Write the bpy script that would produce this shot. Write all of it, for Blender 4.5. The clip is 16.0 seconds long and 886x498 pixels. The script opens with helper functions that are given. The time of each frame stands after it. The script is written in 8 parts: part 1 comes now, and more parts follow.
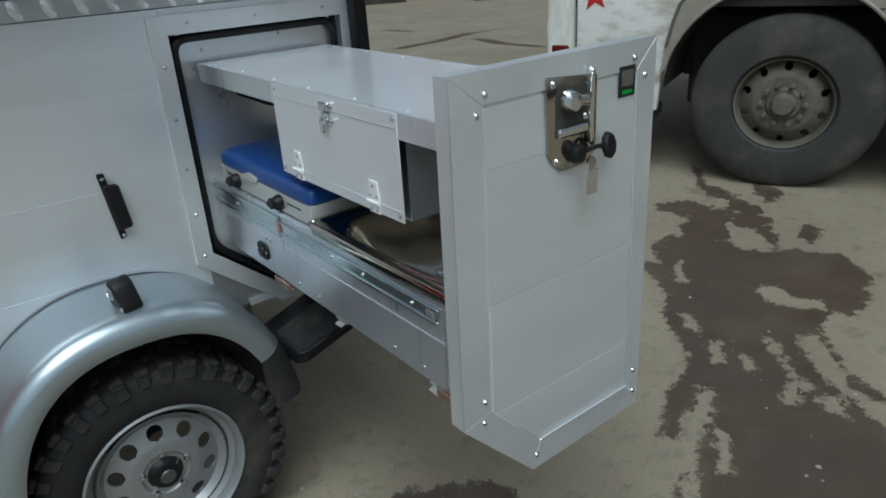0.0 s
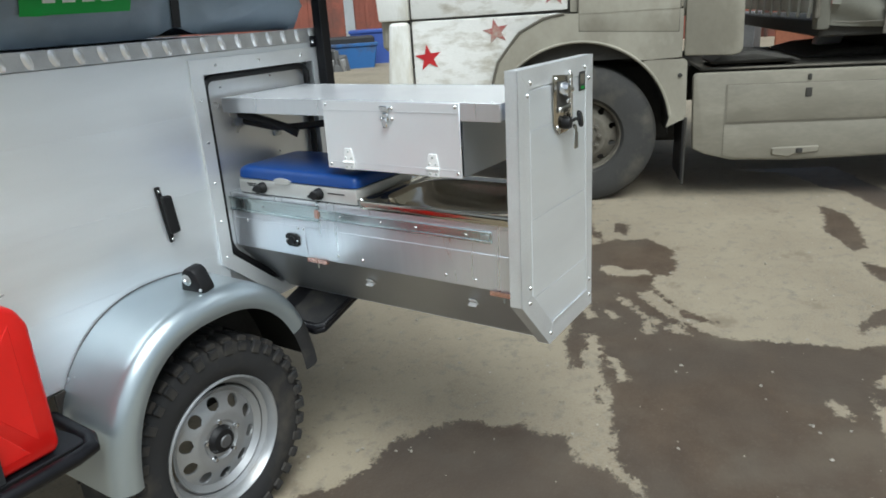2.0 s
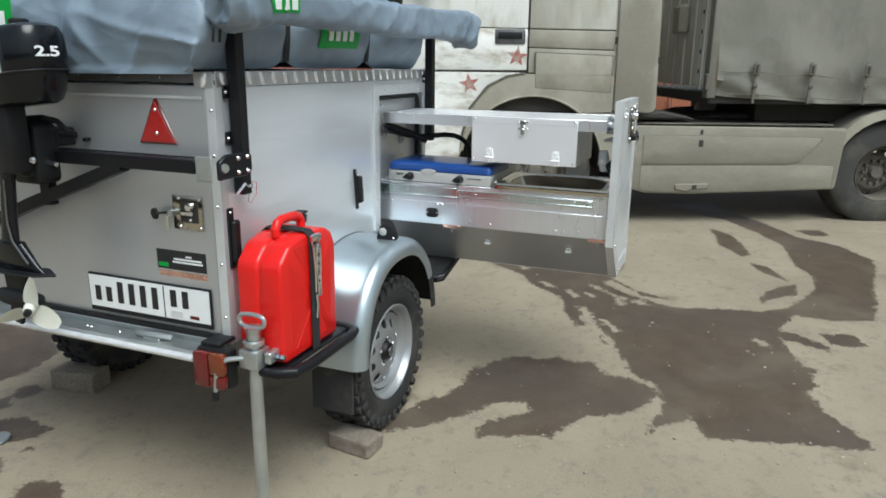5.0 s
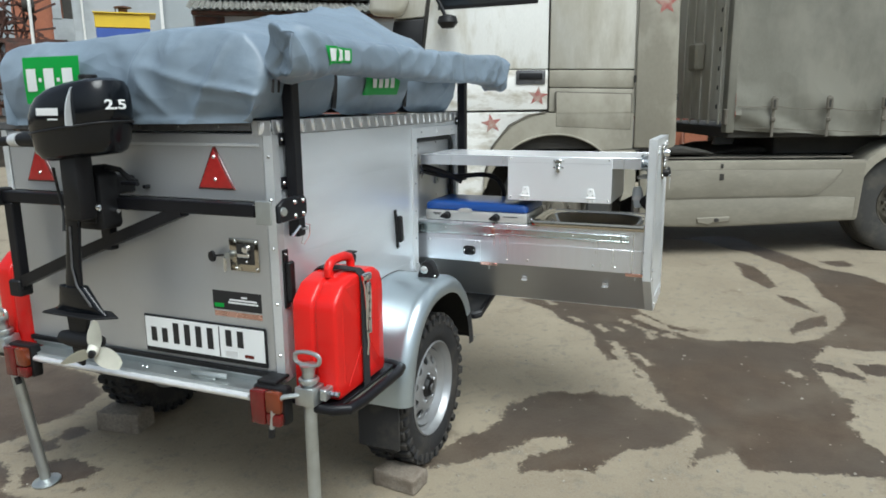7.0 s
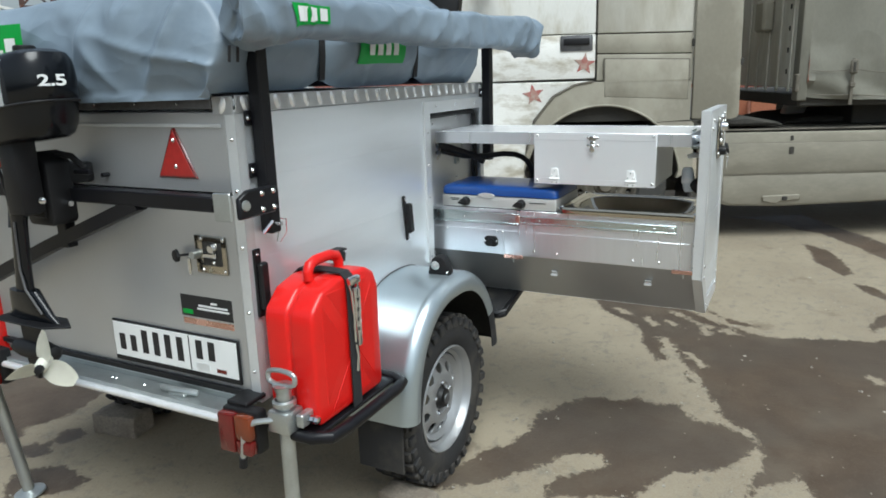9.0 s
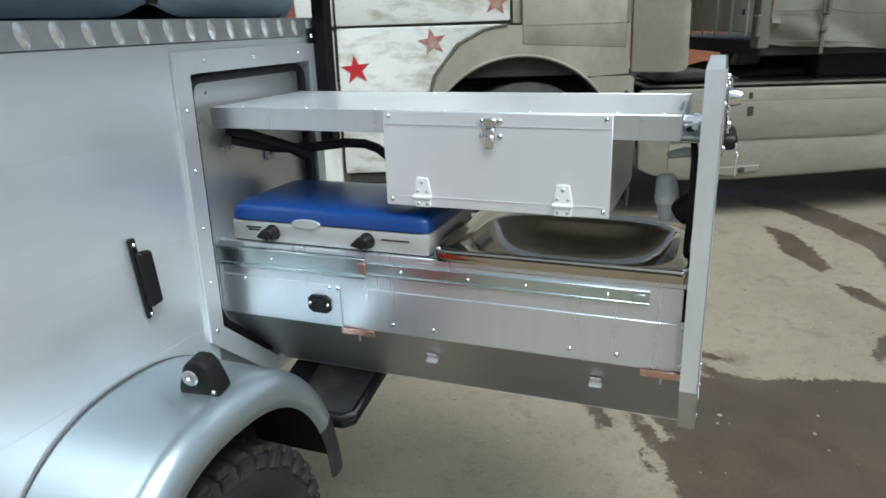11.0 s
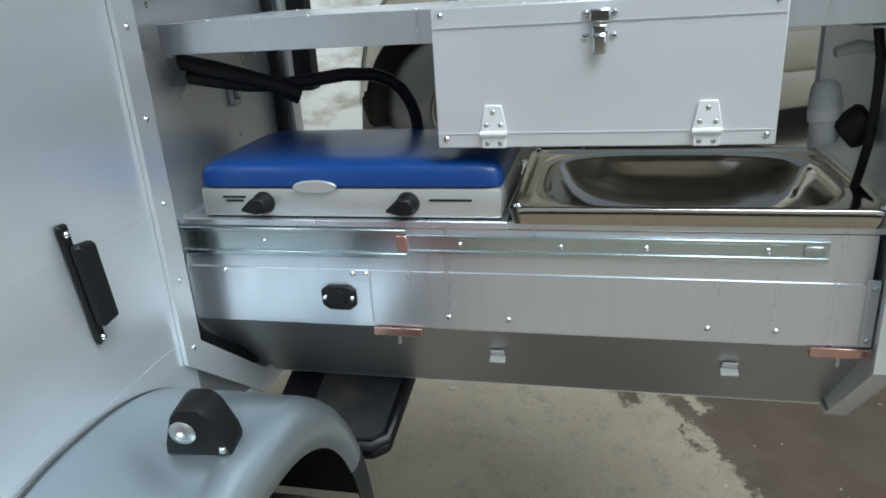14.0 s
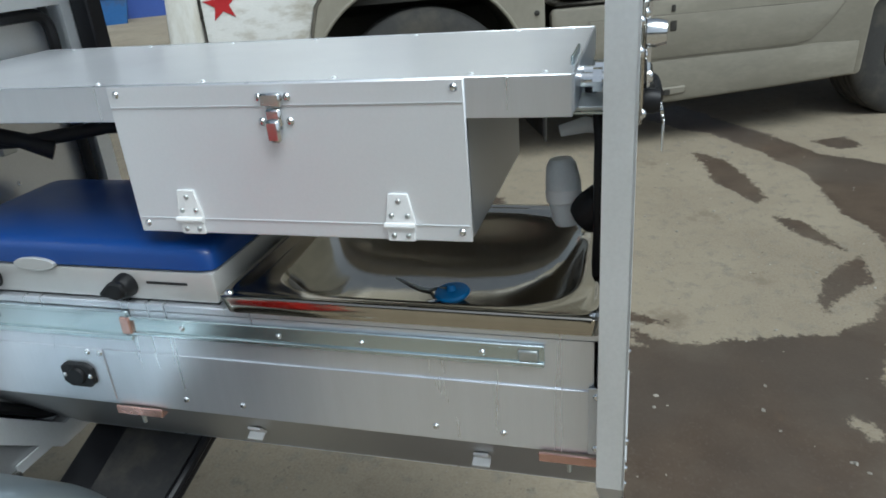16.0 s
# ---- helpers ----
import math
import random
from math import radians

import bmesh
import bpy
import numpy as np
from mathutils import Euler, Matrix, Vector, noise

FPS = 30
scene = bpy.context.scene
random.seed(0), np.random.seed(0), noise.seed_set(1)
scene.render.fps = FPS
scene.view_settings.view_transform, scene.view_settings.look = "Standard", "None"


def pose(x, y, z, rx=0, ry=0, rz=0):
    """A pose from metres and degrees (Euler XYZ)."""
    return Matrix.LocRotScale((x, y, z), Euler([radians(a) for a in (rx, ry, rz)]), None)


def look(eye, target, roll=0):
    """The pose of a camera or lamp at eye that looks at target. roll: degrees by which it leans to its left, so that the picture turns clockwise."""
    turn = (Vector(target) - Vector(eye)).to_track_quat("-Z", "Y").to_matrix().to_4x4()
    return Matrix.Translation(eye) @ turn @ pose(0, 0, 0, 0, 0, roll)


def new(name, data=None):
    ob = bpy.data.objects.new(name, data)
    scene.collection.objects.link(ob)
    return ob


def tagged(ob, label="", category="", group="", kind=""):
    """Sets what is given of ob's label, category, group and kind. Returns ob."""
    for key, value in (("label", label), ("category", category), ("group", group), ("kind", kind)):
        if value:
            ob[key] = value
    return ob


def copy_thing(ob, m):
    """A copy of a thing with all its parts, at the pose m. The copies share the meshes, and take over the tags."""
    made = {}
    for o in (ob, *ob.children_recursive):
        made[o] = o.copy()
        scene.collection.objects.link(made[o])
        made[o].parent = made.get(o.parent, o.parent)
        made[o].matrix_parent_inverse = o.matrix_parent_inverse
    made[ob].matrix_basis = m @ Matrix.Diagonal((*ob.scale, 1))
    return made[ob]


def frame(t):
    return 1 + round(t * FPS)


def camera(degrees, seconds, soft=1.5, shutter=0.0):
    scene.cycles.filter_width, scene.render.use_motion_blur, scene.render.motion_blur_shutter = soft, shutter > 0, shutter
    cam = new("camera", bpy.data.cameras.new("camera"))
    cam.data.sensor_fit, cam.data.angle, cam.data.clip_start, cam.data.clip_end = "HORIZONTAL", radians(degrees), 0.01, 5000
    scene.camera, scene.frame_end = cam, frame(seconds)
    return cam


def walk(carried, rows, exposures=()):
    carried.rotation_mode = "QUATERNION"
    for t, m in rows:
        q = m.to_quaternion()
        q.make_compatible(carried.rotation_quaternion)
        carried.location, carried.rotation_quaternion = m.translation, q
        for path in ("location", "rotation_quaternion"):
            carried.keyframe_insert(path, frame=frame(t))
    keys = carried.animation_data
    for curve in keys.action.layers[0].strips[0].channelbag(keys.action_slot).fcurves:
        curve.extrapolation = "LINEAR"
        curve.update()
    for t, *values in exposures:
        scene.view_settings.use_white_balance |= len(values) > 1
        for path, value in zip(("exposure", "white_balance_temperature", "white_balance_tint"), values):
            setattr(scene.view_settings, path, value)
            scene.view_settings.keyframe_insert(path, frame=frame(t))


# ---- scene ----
cam = camera(64.3, 16.0, soft=1.75)
PATH = [
    (0, (0.394, -1.835, 1.552), (1.494, -0.371, 0.748), -3.67),
    (0.5, (0.140, -1.958, 1.553), (1.367, -0.575, 0.789), -3.11),
    (1, (-0.070, -2.049, 1.542), (1.207, -0.703, 0.794), -4.07),
    (1.5, (-0.252, -1.984, 1.553), (1.104, -0.671, 0.891), -2.06),
    (2, (-0.492, -1.838, 1.527), (1.077, -0.780, 0.880), -3.64),
    (2.5, (-0.717, -1.812, 1.537), (0.912, -0.810, 0.952), -1.75),
    (3, (-0.965, -1.734, 1.542), (0.643, -0.693, 0.967), -2.93),
    (3.5, (-1.170, -1.569, 1.533), (0.582, -0.759, 1.008), -2.12),
    (4, (-1.458, -1.493, 1.527), (0.314, -0.715, 1.020), 0.76),
    (4.2, (-1.578, -1.507, 1.515), (0.185, -0.736, 0.972), 1.11),
    (6.3, (-2.036, -1.348, 1.537), (-0.178, -0.732, 1.125), -0.06),
    (6.5, (-2.023, -1.357, 1.538), (-0.176, -0.710, 1.127), -0.18),
    (7, (-2.010, -1.371, 1.537), (-0.202, -0.620, 1.129), -0.57),
    (7.5, (-2.024, -1.455, 1.528), (-0.289, -0.539, 1.141), -1.59),
    (8, (-2.011, -1.544, 1.527), (-0.327, -0.537, 1.141), -2.49),
    (8.5, (-1.865, -1.485, 1.498), (-0.174, -0.514, 1.053), -1.85),
    (9, (-1.569, -1.362, 1.522), (0.155, -0.470, 1.044), -1.70),
    (9.5, (-1.234, -1.312, 1.516), (0.479, -0.405, 1.023), -2.21),
    (10, (-0.871, -1.274, 1.545), (0.823, -0.362, 0.997), -1.59),
    (10.2, (-0.719, -1.243, 1.530), (0.985, -0.372, 0.949), -1.50),
    (12.3, (-0.013, -0.666, 1.376), (1.831, -0.233, 0.734), -0.78),
    (12.5, (-0.003, -0.606, 1.361), (1.839, -0.211, 0.687), -0.43),
    (13, (0.005, -0.558, 1.358), (1.858, -0.186, 0.702), -0.78),
    (13.5, (0.019, -0.565, 1.316), (1.843, -0.106, 0.637), -0.70),
    (14, (0.028, -0.669, 1.331), (1.846, -0.225, 0.626), -3.69),
    (14.5, (0.035, -0.859, 1.387), (1.844, -0.362, 0.692), -4.47),
    (15, (0.052, -1.024, 1.410), (1.840, -0.506, 0.680), -4.50),
    (15.5, (0.135, -1.080, 1.424), (1.937, -0.596, 0.704), -4.05),
    (16, (0.277, -1.072, 1.440), (2.030, -0.555, 0.629), -4.63),
]
EXPOSURE = [(0.0, -0.96, 5620, -1), (0.6, -0.50, 5770, 0), (1.2, -0.21, 5920, 1), (2.0, -0.16, 5930, 2), (4.0, -0.09, 5950, 2), (8.0, -0.05, 5940, 2), (10.0, -0.08, 5870, 1),
            (12.4, -0.42, 5640, 0), (13.6, -0.38, 5640, 0), (15.0, -0.45, 5720, 1), (16.0, -0.50, 5720, 1)]
walk(cam, [(t, look(eye, target, roll)) for t, eye, target, roll in PATH], EXPOSURE)


# ---------------------------------------------------------------- light
SUN_EL, SUN_AZ = 58, 228          # degrees; azimuth of the sun seen from the place, from +x towards +y
world = bpy.data.worlds.new("overcast_sky")
scene.world = world
world.use_nodes = True
wn, wl = world.node_tree.nodes, world.node_tree.links
sky = wn.new("ShaderNodeTexSky")
sky.sky_type, sky.sun_disc = "NISHITA", False
sky.sun_elevation, sky.sun_rotation = radians(SUN_EL), radians(90 - SUN_AZ)
sky.air_density, sky.dust_density, sky.ozone_density = 1.0, 4.0, 1.0
sat = wn.new("ShaderNodeHueSaturation")
sat.inputs["Saturation"].default_value = 0.42
wl.new(sky.outputs[0], sat.inputs["Color"])
wl.new(sat.outputs[0], wn["Background"].inputs["Color"])
wn["Background"].inputs["Strength"].default_value = 0.135

sun = new("sun", bpy.data.lights.new("sun", "SUN"))
sun.data.energy, sun.data.angle, sun.data.color = 3.0, radians(40), (1.0, 0.98, 0.95)
ea, aa = radians(SUN_EL), radians(SUN_AZ)
sun.matrix_world = look(Vector((math.cos(ea) * math.cos(aa), math.cos(ea) * math.sin(aa), math.sin(ea))) * 30, (0, 0, 0))


# ---------------------------------------------------------------- materials
def material(name, colour, rough=0.5, metal=0.0, vary=0.12, scale=9.0, grain=0.05, grain_scale=240.0, bump=0.02,
             stretch=(1, 1, 1), dirt=None, dirt_scale=3.0, dirt_amount=0.5, coat=0.0, random=0.0, rough_vary=0.15, folds=None, gloss=0.5):
    """Base colour with two scales of variation, optional dirt patches, fine relief."""
    m = bpy.data.materials.new(name)
    m.use_nodes = True
    n, l = m.node_tree.nodes, m.node_tree.links
    p = n["Principled BSDF"]
    tc = n.new("ShaderNodeTexCoord")
    mp = n.new("ShaderNodeMapping")
    mp.inputs["Scale"].default_value = stretch
    l.new(tc.outputs["Object"], mp.inputs["Vector"])

    def noise_tex(s, detail=4.0, rough_n=0.55):
        t = n.new("ShaderNodeTexNoise")
        t.inputs["Scale"].default_value, t.inputs["Detail"].default_value = s, detail
        t.inputs["Roughness"].default_value = rough_n
        l.new(mp.outputs[0], t.inputs["Vector"])
        return t.outputs["Fac"]

    def mix(fac, a, b, mode="MIX"):
        x = n.new("ShaderNodeMix")
        x.data_type, x.blend_type = "RGBA", mode
        for sock, v in ((x.inputs[0], fac), (x.inputs[6], a), (x.inputs[7], b)):
            if isinstance(v, bpy.types.NodeSocket):
                l.new(v, sock)
            else:
                sock.default_value = v if isinstance(v, float) else (*v, 1.0)
        return x.outputs[2]

    def remap(v, a, b, c, d):
        r = n.new("ShaderNodeMapRange")
        l.new(v, r.inputs[0])
        for i, q in enumerate((a, b, c, d)):
            r.inputs[i + 1].default_value = q
        return r.outputs[0]

    big, fine = noise_tex(scale), noise_tex(grain_scale, 2.0)
    dark = tuple(c * (1 - vary) for c in colour)
    light = tuple(min(1.0, c * (1 + vary)) for c in colour)
    col = mix(remap(big, 0.3, 0.7, 0.0, 1.0), dark, light)
    gd = tuple(1 - grain for _ in range(3))
    col = mix(remap(fine, 0.3, 0.7, 0.0, 1.0), mix(1.0, col, gd, "MULTIPLY"), col)
    if random:
        oi = n.new("ShaderNodeObjectInfo")
        col = mix(remap(oi.outputs["Random"], 0, 1, 0.0, 1.0), mix(1.0, col, (1 - random,) * 3, "MULTIPLY"), col)
    if dirt:
        f = remap(noise_tex(dirt_scale, 7.0, 0.62), 0.62 - 0.35 * dirt_amount, 0.78 - 0.3 * dirt_amount, 0.0, 1.0)
        col = mix(f, col, dirt)
    l.new(col, p.inputs["Base Color"])
    l.new(remap(big, 0.25, 0.75, max(0.02, rough * (1 - rough_vary)), min(1.0, rough * (1 + rough_vary))), p.inputs["Roughness"])
    p.inputs["Metallic"].default_value = metal
    p.inputs["Specular IOR Level"].default_value = gloss
    if coat:
        p.inputs["Coat Weight"].default_value, p.inputs["Coat Roughness"].default_value = coat, 0.1
    if bump:
        b = n.new("ShaderNodeBump")
        b.inputs["Strength"].default_value, b.inputs["Distance"].default_value = bump, 0.01
        l.new(fine, b.inputs["Height"])
        l.new(b.outputs[0], p.inputs["Normal"])
        if folds:                            # crumpled cloth: facets that meet in creases
            height = None
            for fs, amount in folds:
                w = n.new("ShaderNodeTexNoise")
                w.inputs["Scale"].default_value, w.inputs["Detail"].default_value, w.inputs["Roughness"].default_value = fs, 1.0, 0.4
                l.new(mp.outputs[0], w.inputs["Vector"])
                c = n.new("ShaderNodeMath")
                c.operation = "SUBTRACT"
                l.new(w.outputs["Fac"], c.inputs[0])
                c.inputs[1].default_value = 0.5
                a = n.new("ShaderNodeMath")
                a.operation = "ABSOLUTE"
                l.new(c.outputs[0], a.inputs[0])
                h = remap(a.outputs[0], 0.0, 0.22, amount, 0.0)
                if height is None:
                    height = h
                else:
                    s = n.new("ShaderNodeMath")
                    l.new(height, s.inputs[0])
                    l.new(h, s.inputs[1])
                    height = s.outputs[0]
            fb = n.new("ShaderNodeBump")
            fb.inputs["Strength"].default_value, fb.inputs["Distance"].default_value = 0.42, 0.03
            l.new(height, fb.inputs["Height"])
            l.new(b.outputs[0], fb.inputs["Normal"])
            l.new(fb.outputs[0], p.inputs["Normal"])
    return m


ALU = material("satin_aluminium_sheet", (0.870, 0.908, 0.938), 0.34, 0.60, 0.05, 2.0, 0.03, 260, 0.006, stretch=(0.7, 0.7, 4.0), random=0.03, rough_vary=0.25)
# Rear panels: the aluminium darkened because the rear face gets less light.
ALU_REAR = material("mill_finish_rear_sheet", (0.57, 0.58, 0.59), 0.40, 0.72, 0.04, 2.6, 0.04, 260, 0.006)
# Flap sheet: aluminium in a paler, less metallic tone.
ALU_FLAP = material("pale_anodised_sheet", (0.86, 0.875, 0.895), 0.40, 0.46, 0.02, 4.0, 0.02, 260, 0.003)
ALU_H = material("brushed_aluminium", (0.79, 0.815, 0.86), 0.30, 0.82, 0.022, 5.0, 0.025, 90, 0.002, stretch=(1, 10, 0.5))
ALU_TOP = material("smooth_worktop_aluminium", (0.93, 0.945, 0.97), 0.24, 0.45, 0.03, 2.0, 0.02, 300, 0.002)
# Aluminium in a darker tone, for the drawer's rear panel and a flap fold.
ALU_BACK = material("scuffed_inner_sheet", (0.70, 0.72, 0.74), 0.30, 0.72, 0.08, 3.5, 0.05, 200, 0.006)
# Aluminium with shade put into its colour, for underside, sill and cutlery box.
ALU_SHADE = material("mill_finish_underside", (0.52, 0.53, 0.54), 0.38, 0.8, 0.06, 3.0, 0.04, 300, 0.004)
GREYED = material("dull_dark_zinc", (0.16, 0.16, 0.165), 0.5, 0.6, 0.2, 8, 0.1, 150, 0.03, dirt=(0.09, 0.09, 0.09), dirt_scale=12, dirt_amount=0.4)
ALU_TRIM = material("aluminium_angle", (0.76, 0.78, 0.79), 0.42, 0.55, 0.06, 6, 0.05, 200, 0.01)
ALU_BAND = material("tread_plate_ground", (0.58, 0.59, 0.60), 0.36, 0.75, 0.12, 16, 0.06, 200, 0.02)
ALU_TREAD = material("tread_plate_aluminium", (0.93, 0.94, 0.95), 0.20, 0.50, 0.10, 18, 0.05, 200, 0.02)
FENDER = material("silver_painted_fender", (0.42, 0.482, 0.515), 0.30, 0.75, 0.04, 5, 0.04, 500, 0.008, coat=0.3)
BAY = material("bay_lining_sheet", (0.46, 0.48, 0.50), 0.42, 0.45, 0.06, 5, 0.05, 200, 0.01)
RIM = material("silver_rim_paint", (0.37, 0.38, 0.39), 0.38, 0.6, 0.06, 12, 0.05, 300, 0.01, dirt=(0.30, 0.29, 0.27), dirt_scale=9, dirt_amount=0.12)
RUBBER = material("tyre_rubber", (0.020, 0.020, 0.021), 0.82, 0, 0.25, 12, 0.15, 200, 0.05, dirt=(0.065, 0.057, 0.046), dirt_scale=5, dirt_amount=0.35)
BLACK = material("black_powder_coat", (0.007, 0.007, 0.009), 0.38, 0.0, 0.2, 14, 0.1, 350, 0.03, gloss=0.3)
PLASTIC = material("black_plastic", (0.009, 0.009, 0.010), 0.48, 0, 0.15, 20, 0.1, 500, 0.02, gloss=0.35)
GALV = material("galvanised_steel", (0.52, 0.55, 0.545), 0.36, 0.85, 0.09, 14, 0.08, 250, 0.02)
CHROME = material("bright_steel", (0.75, 0.76, 0.77), 0.14, 1.0, 0.05, 20, 0.02, 300, 0.0)
STAINLESS = material("polished_stainless", (0.52, 0.48, 0.41), 0.11, 1.0, 0.05, 9, 0.05, 260, 0.003, stretch=(2, 5, 2))
ZINC = material("zinc_runner", (0.60, 0.68, 0.69), 0.22, 0.95, 0.08, 9, 0.04, 300, 0.01)
COPPER = material("copper_clip", (0.70, 0.43, 0.36), 0.26, 0.9, 0.1, 20, 0.05, 300, 0.01)
RED = material("red_jerrycan_paint", (0.66, 0.010, 0.008), 0.30, 0, 0.05, 6, 0.03, 400, 0.006, coat=0.15, gloss=0.4)
BLUE = material("blue_enamel", (0.010, 0.055, 0.24), 0.34, 0, 0.06, 7, 0.03, 400, 0.006, coat=0.12)
STOVE = material("silver_stove_paint", (0.62, 0.62, 0.60), 0.38, 0.5, 0.04, 9, 0.03, 400, 0.01)
TENT = material("grey_pvc_canvas", (0.212, 0.268, 0.330), 0.46, 0, 0.12, 4, 0.08, 420, 0.05, dirt=(0.246, 0.306, 0.370), dirt_scale=3, dirt_amount=0.35, folds=((3.4, 0.5), (7.5, 0.25)), stretch=(1.0, 0.8, 1.3))
STRAP = material("black_webbing", (0.02, 0.02, 0.022), 0.85, 0, 0.2, 60, 0.2, 600, 0.06)
GREEN = material("green_print", (0.010, 0.33, 0.040), 0.55, 0, 0.06, 9, 0.05, 400, 0.01)
WHITE = material("white_print", (0.78, 0.79, 0.78), 0.5, 0, 0.03, 9, 0.03, 400, 0.0)
HINGE_WHITE = material("glossy_white_enamel", (0.90, 0.90, 0.89), 0.28, 0, 0.02, 9, 0.03, 300, 0.0)
INK = material("black_ink", (0.015, 0.015, 0.016), 0.5, 0, 0.1, 20, 0.05, 400, 0.0)
REFLEX = material("red_reflector", (0.42, 0.012, 0.012), 0.22, 0, 0.1, 60, 0.2, 420, 0.05, coat=0.5)
AMBER = material("amber_lens", (0.16, 0.03, 0.008), 0.2, 0, 0.1, 40, 0.1, 300, 0.04, coat=0.5)
REDLENS = material("red_lens", (0.12, 0.008, 0.007), 0.2, 0, 0.1, 40, 0.1, 300, 0.04, coat=0.5)
MOTOR = material("black_gloss_cowl", (0.004, 0.005, 0.007), 0.20, 0, 0.1, 8, 0.03, 400, 0.004, coat=0.10, gloss=0.35)
CREAM = material("cream_propeller_plastic", (0.72, 0.71, 0.62), 0.4, 0, 0.05, 14, 0.04, 300, 0.01)
GREYPL = material("translucent_grey_plastic", (0.68, 0.71, 0.72), 0.35, 0, 0.06, 20, 0.05, 300, 0.01)
WHITEPL = material("white_plastic", (0.75, 0.75, 0.74), 0.4, 0, 0.04, 20, 0.03, 300, 0.01)
BRICK = material("weathered_concrete_block", (0.30, 0.26, 0.21), 0.9, 0, 0.25, 16, 0.3, 90, 0.4, dirt=(0.16, 0.13, 0.10), dirt_scale=8, dirt_amount=0.5)
TRUCK_WHITE = material("dirty_white_cab_paint", (0.84, 0.84, 0.80), 0.42, 0, 0.05, 1.2, 0.05, 60, 0.02, stretch=(1.6, 1.6, 0.5), dirt=(0.60, 0.575, 0.49), dirt_scale=3.0, dirt_amount=0.30)
TRUCK_SMUDGE = material("mud_smeared_cab_paint", (0.82, 0.815, 0.775), 0.45, 0, 0.06, 1.6, 0.06, 60, 0.02, stretch=(0.9, 0.9, 2.2), dirt=(0.46, 0.425, 0.345), dirt_scale=4.2, dirt_amount=0.44)
TRUCK_HALF = material("half_muddy_cab_paint", (0.60, 0.585, 0.52), 0.5, 0, 0.10, 1.0, 0.08, 60, 0.02, stretch=(1.8, 1.8, 0.5), dirt=(0.43, 0.405, 0.33), dirt_scale=1.8, dirt_amount=0.60)
# Skirt recess: a darker brown than the panels around it.
TRUCK_RECESS = material("dust_filled_recess", (0.205, 0.189, 0.150), 0.8, 0, 0.2, 3, 0.1, 50, 0.03)
TRUCK_DIRT = material("mud_coated_truck_panel", (0.300, 0.279, 0.222), 0.70, 0, 0.14, 1.6, 0.07, 40, 0.03, stretch=(1, 1, 0.8), dirt=(0.355, 0.335, 0.272), dirt_scale=3.2, dirt_amount=0.42)
# Skirt: mud colour, darkened further because the skirt stands in shade.
TRUCK_MUD_SHADE = material("mud_caked_skirt", (0.272, 0.252, 0.200), 0.78, 0, 0.18, 1.8, 0.12, 34, 0.05, stretch=(0.6, 0.6, 1.6), dirt=(0.215, 0.198, 0.155), dirt_scale=4.5, dirt_amount=0.5)
TARP = material("dusty_curtain_tarpaulin", (0.165, 0.160, 0.130), 0.7, 0, 0.12, 1.0, 0.08, 60, 0.03, stretch=(1, 1, 0.6), dirt=(0.215, 0.207, 0.170), dirt_scale=1.8, dirt_amount=0.5, folds=((1.3, 0.9), (3.4, 0.4)))
TRUCK_DARK = material("dark_underbody", (0.045, 0.042, 0.036), 0.85, 0, 0.3, 6, 0.2, 80, 0.1)
TRUCK_TYRE = material("dusty_truck_tyre", (0.048, 0.047, 0.044), 0.85, 0, 0.2, 5, 0.15, 120, 0.05, dirt=(0.085, 0.078, 0.063), dirt_scale=4, dirt_amount=0.4)
TRUCK_RIM = material("muddy_truck_rim", (0.15, 0.136, 0.108), 0.8, 0, 0.2, 9, 0.15, 90, 0.08, dirt=(0.10, 0.09, 0.07), dirt_scale=9, dirt_amount=0.45)
STAR_BRIGHT = material("red_star_decal", (0.50, 0.02, 0.025), 0.5, 0, 0.1, 12, 0.1, 150, 0.0)
STAR = material("faded_red_star_decal", (0.36, 0.11, 0.095), 0.6, 0, 0.15, 12, 0.1, 150, 0.0, dirt=(0.42, 0.34, 0.28), dirt_scale=14, dirt_amount=0.5)
GLASS_DARK = material("dark_cab_glass", (0.02, 0.024, 0.028), 0.08, 0, 0.1, 4, 0.02, 100, 0.0)


# ---------------------------------------------------------------- mesh helpers
def add(bm, other):
    """Joins the geometry of a second bmesh into the first."""
    me = bpy.data.meshes.new("t")
    other.to_mesh(me)
    other.free()
    bm.from_mesh(me)
    bpy.data.meshes.remove(me)
    return bm


def box(x0, x1, y0, y1, z0, z1, bevel=0.0, seg=1):
    bm = bmesh.new()
    bmesh.ops.create_cube(bm, size=1)
    for v in bm.verts:
        v.co = Vector(((x0 + x1) / 2 + v.co.x * (x1 - x0), (y0 + y1) / 2 + v.co.y * (y1 - y0), (z0 + z1) / 2 + v.co.z * (z1 - z0)))
    if bevel:
        bmesh.ops.bevel(bm, geom=bm.edges[:], offset=bevel, segments=seg, affect="EDGES", profile=0.5)
    bmesh.ops.recalc_face_normals(bm, faces=bm.faces)
    return bm


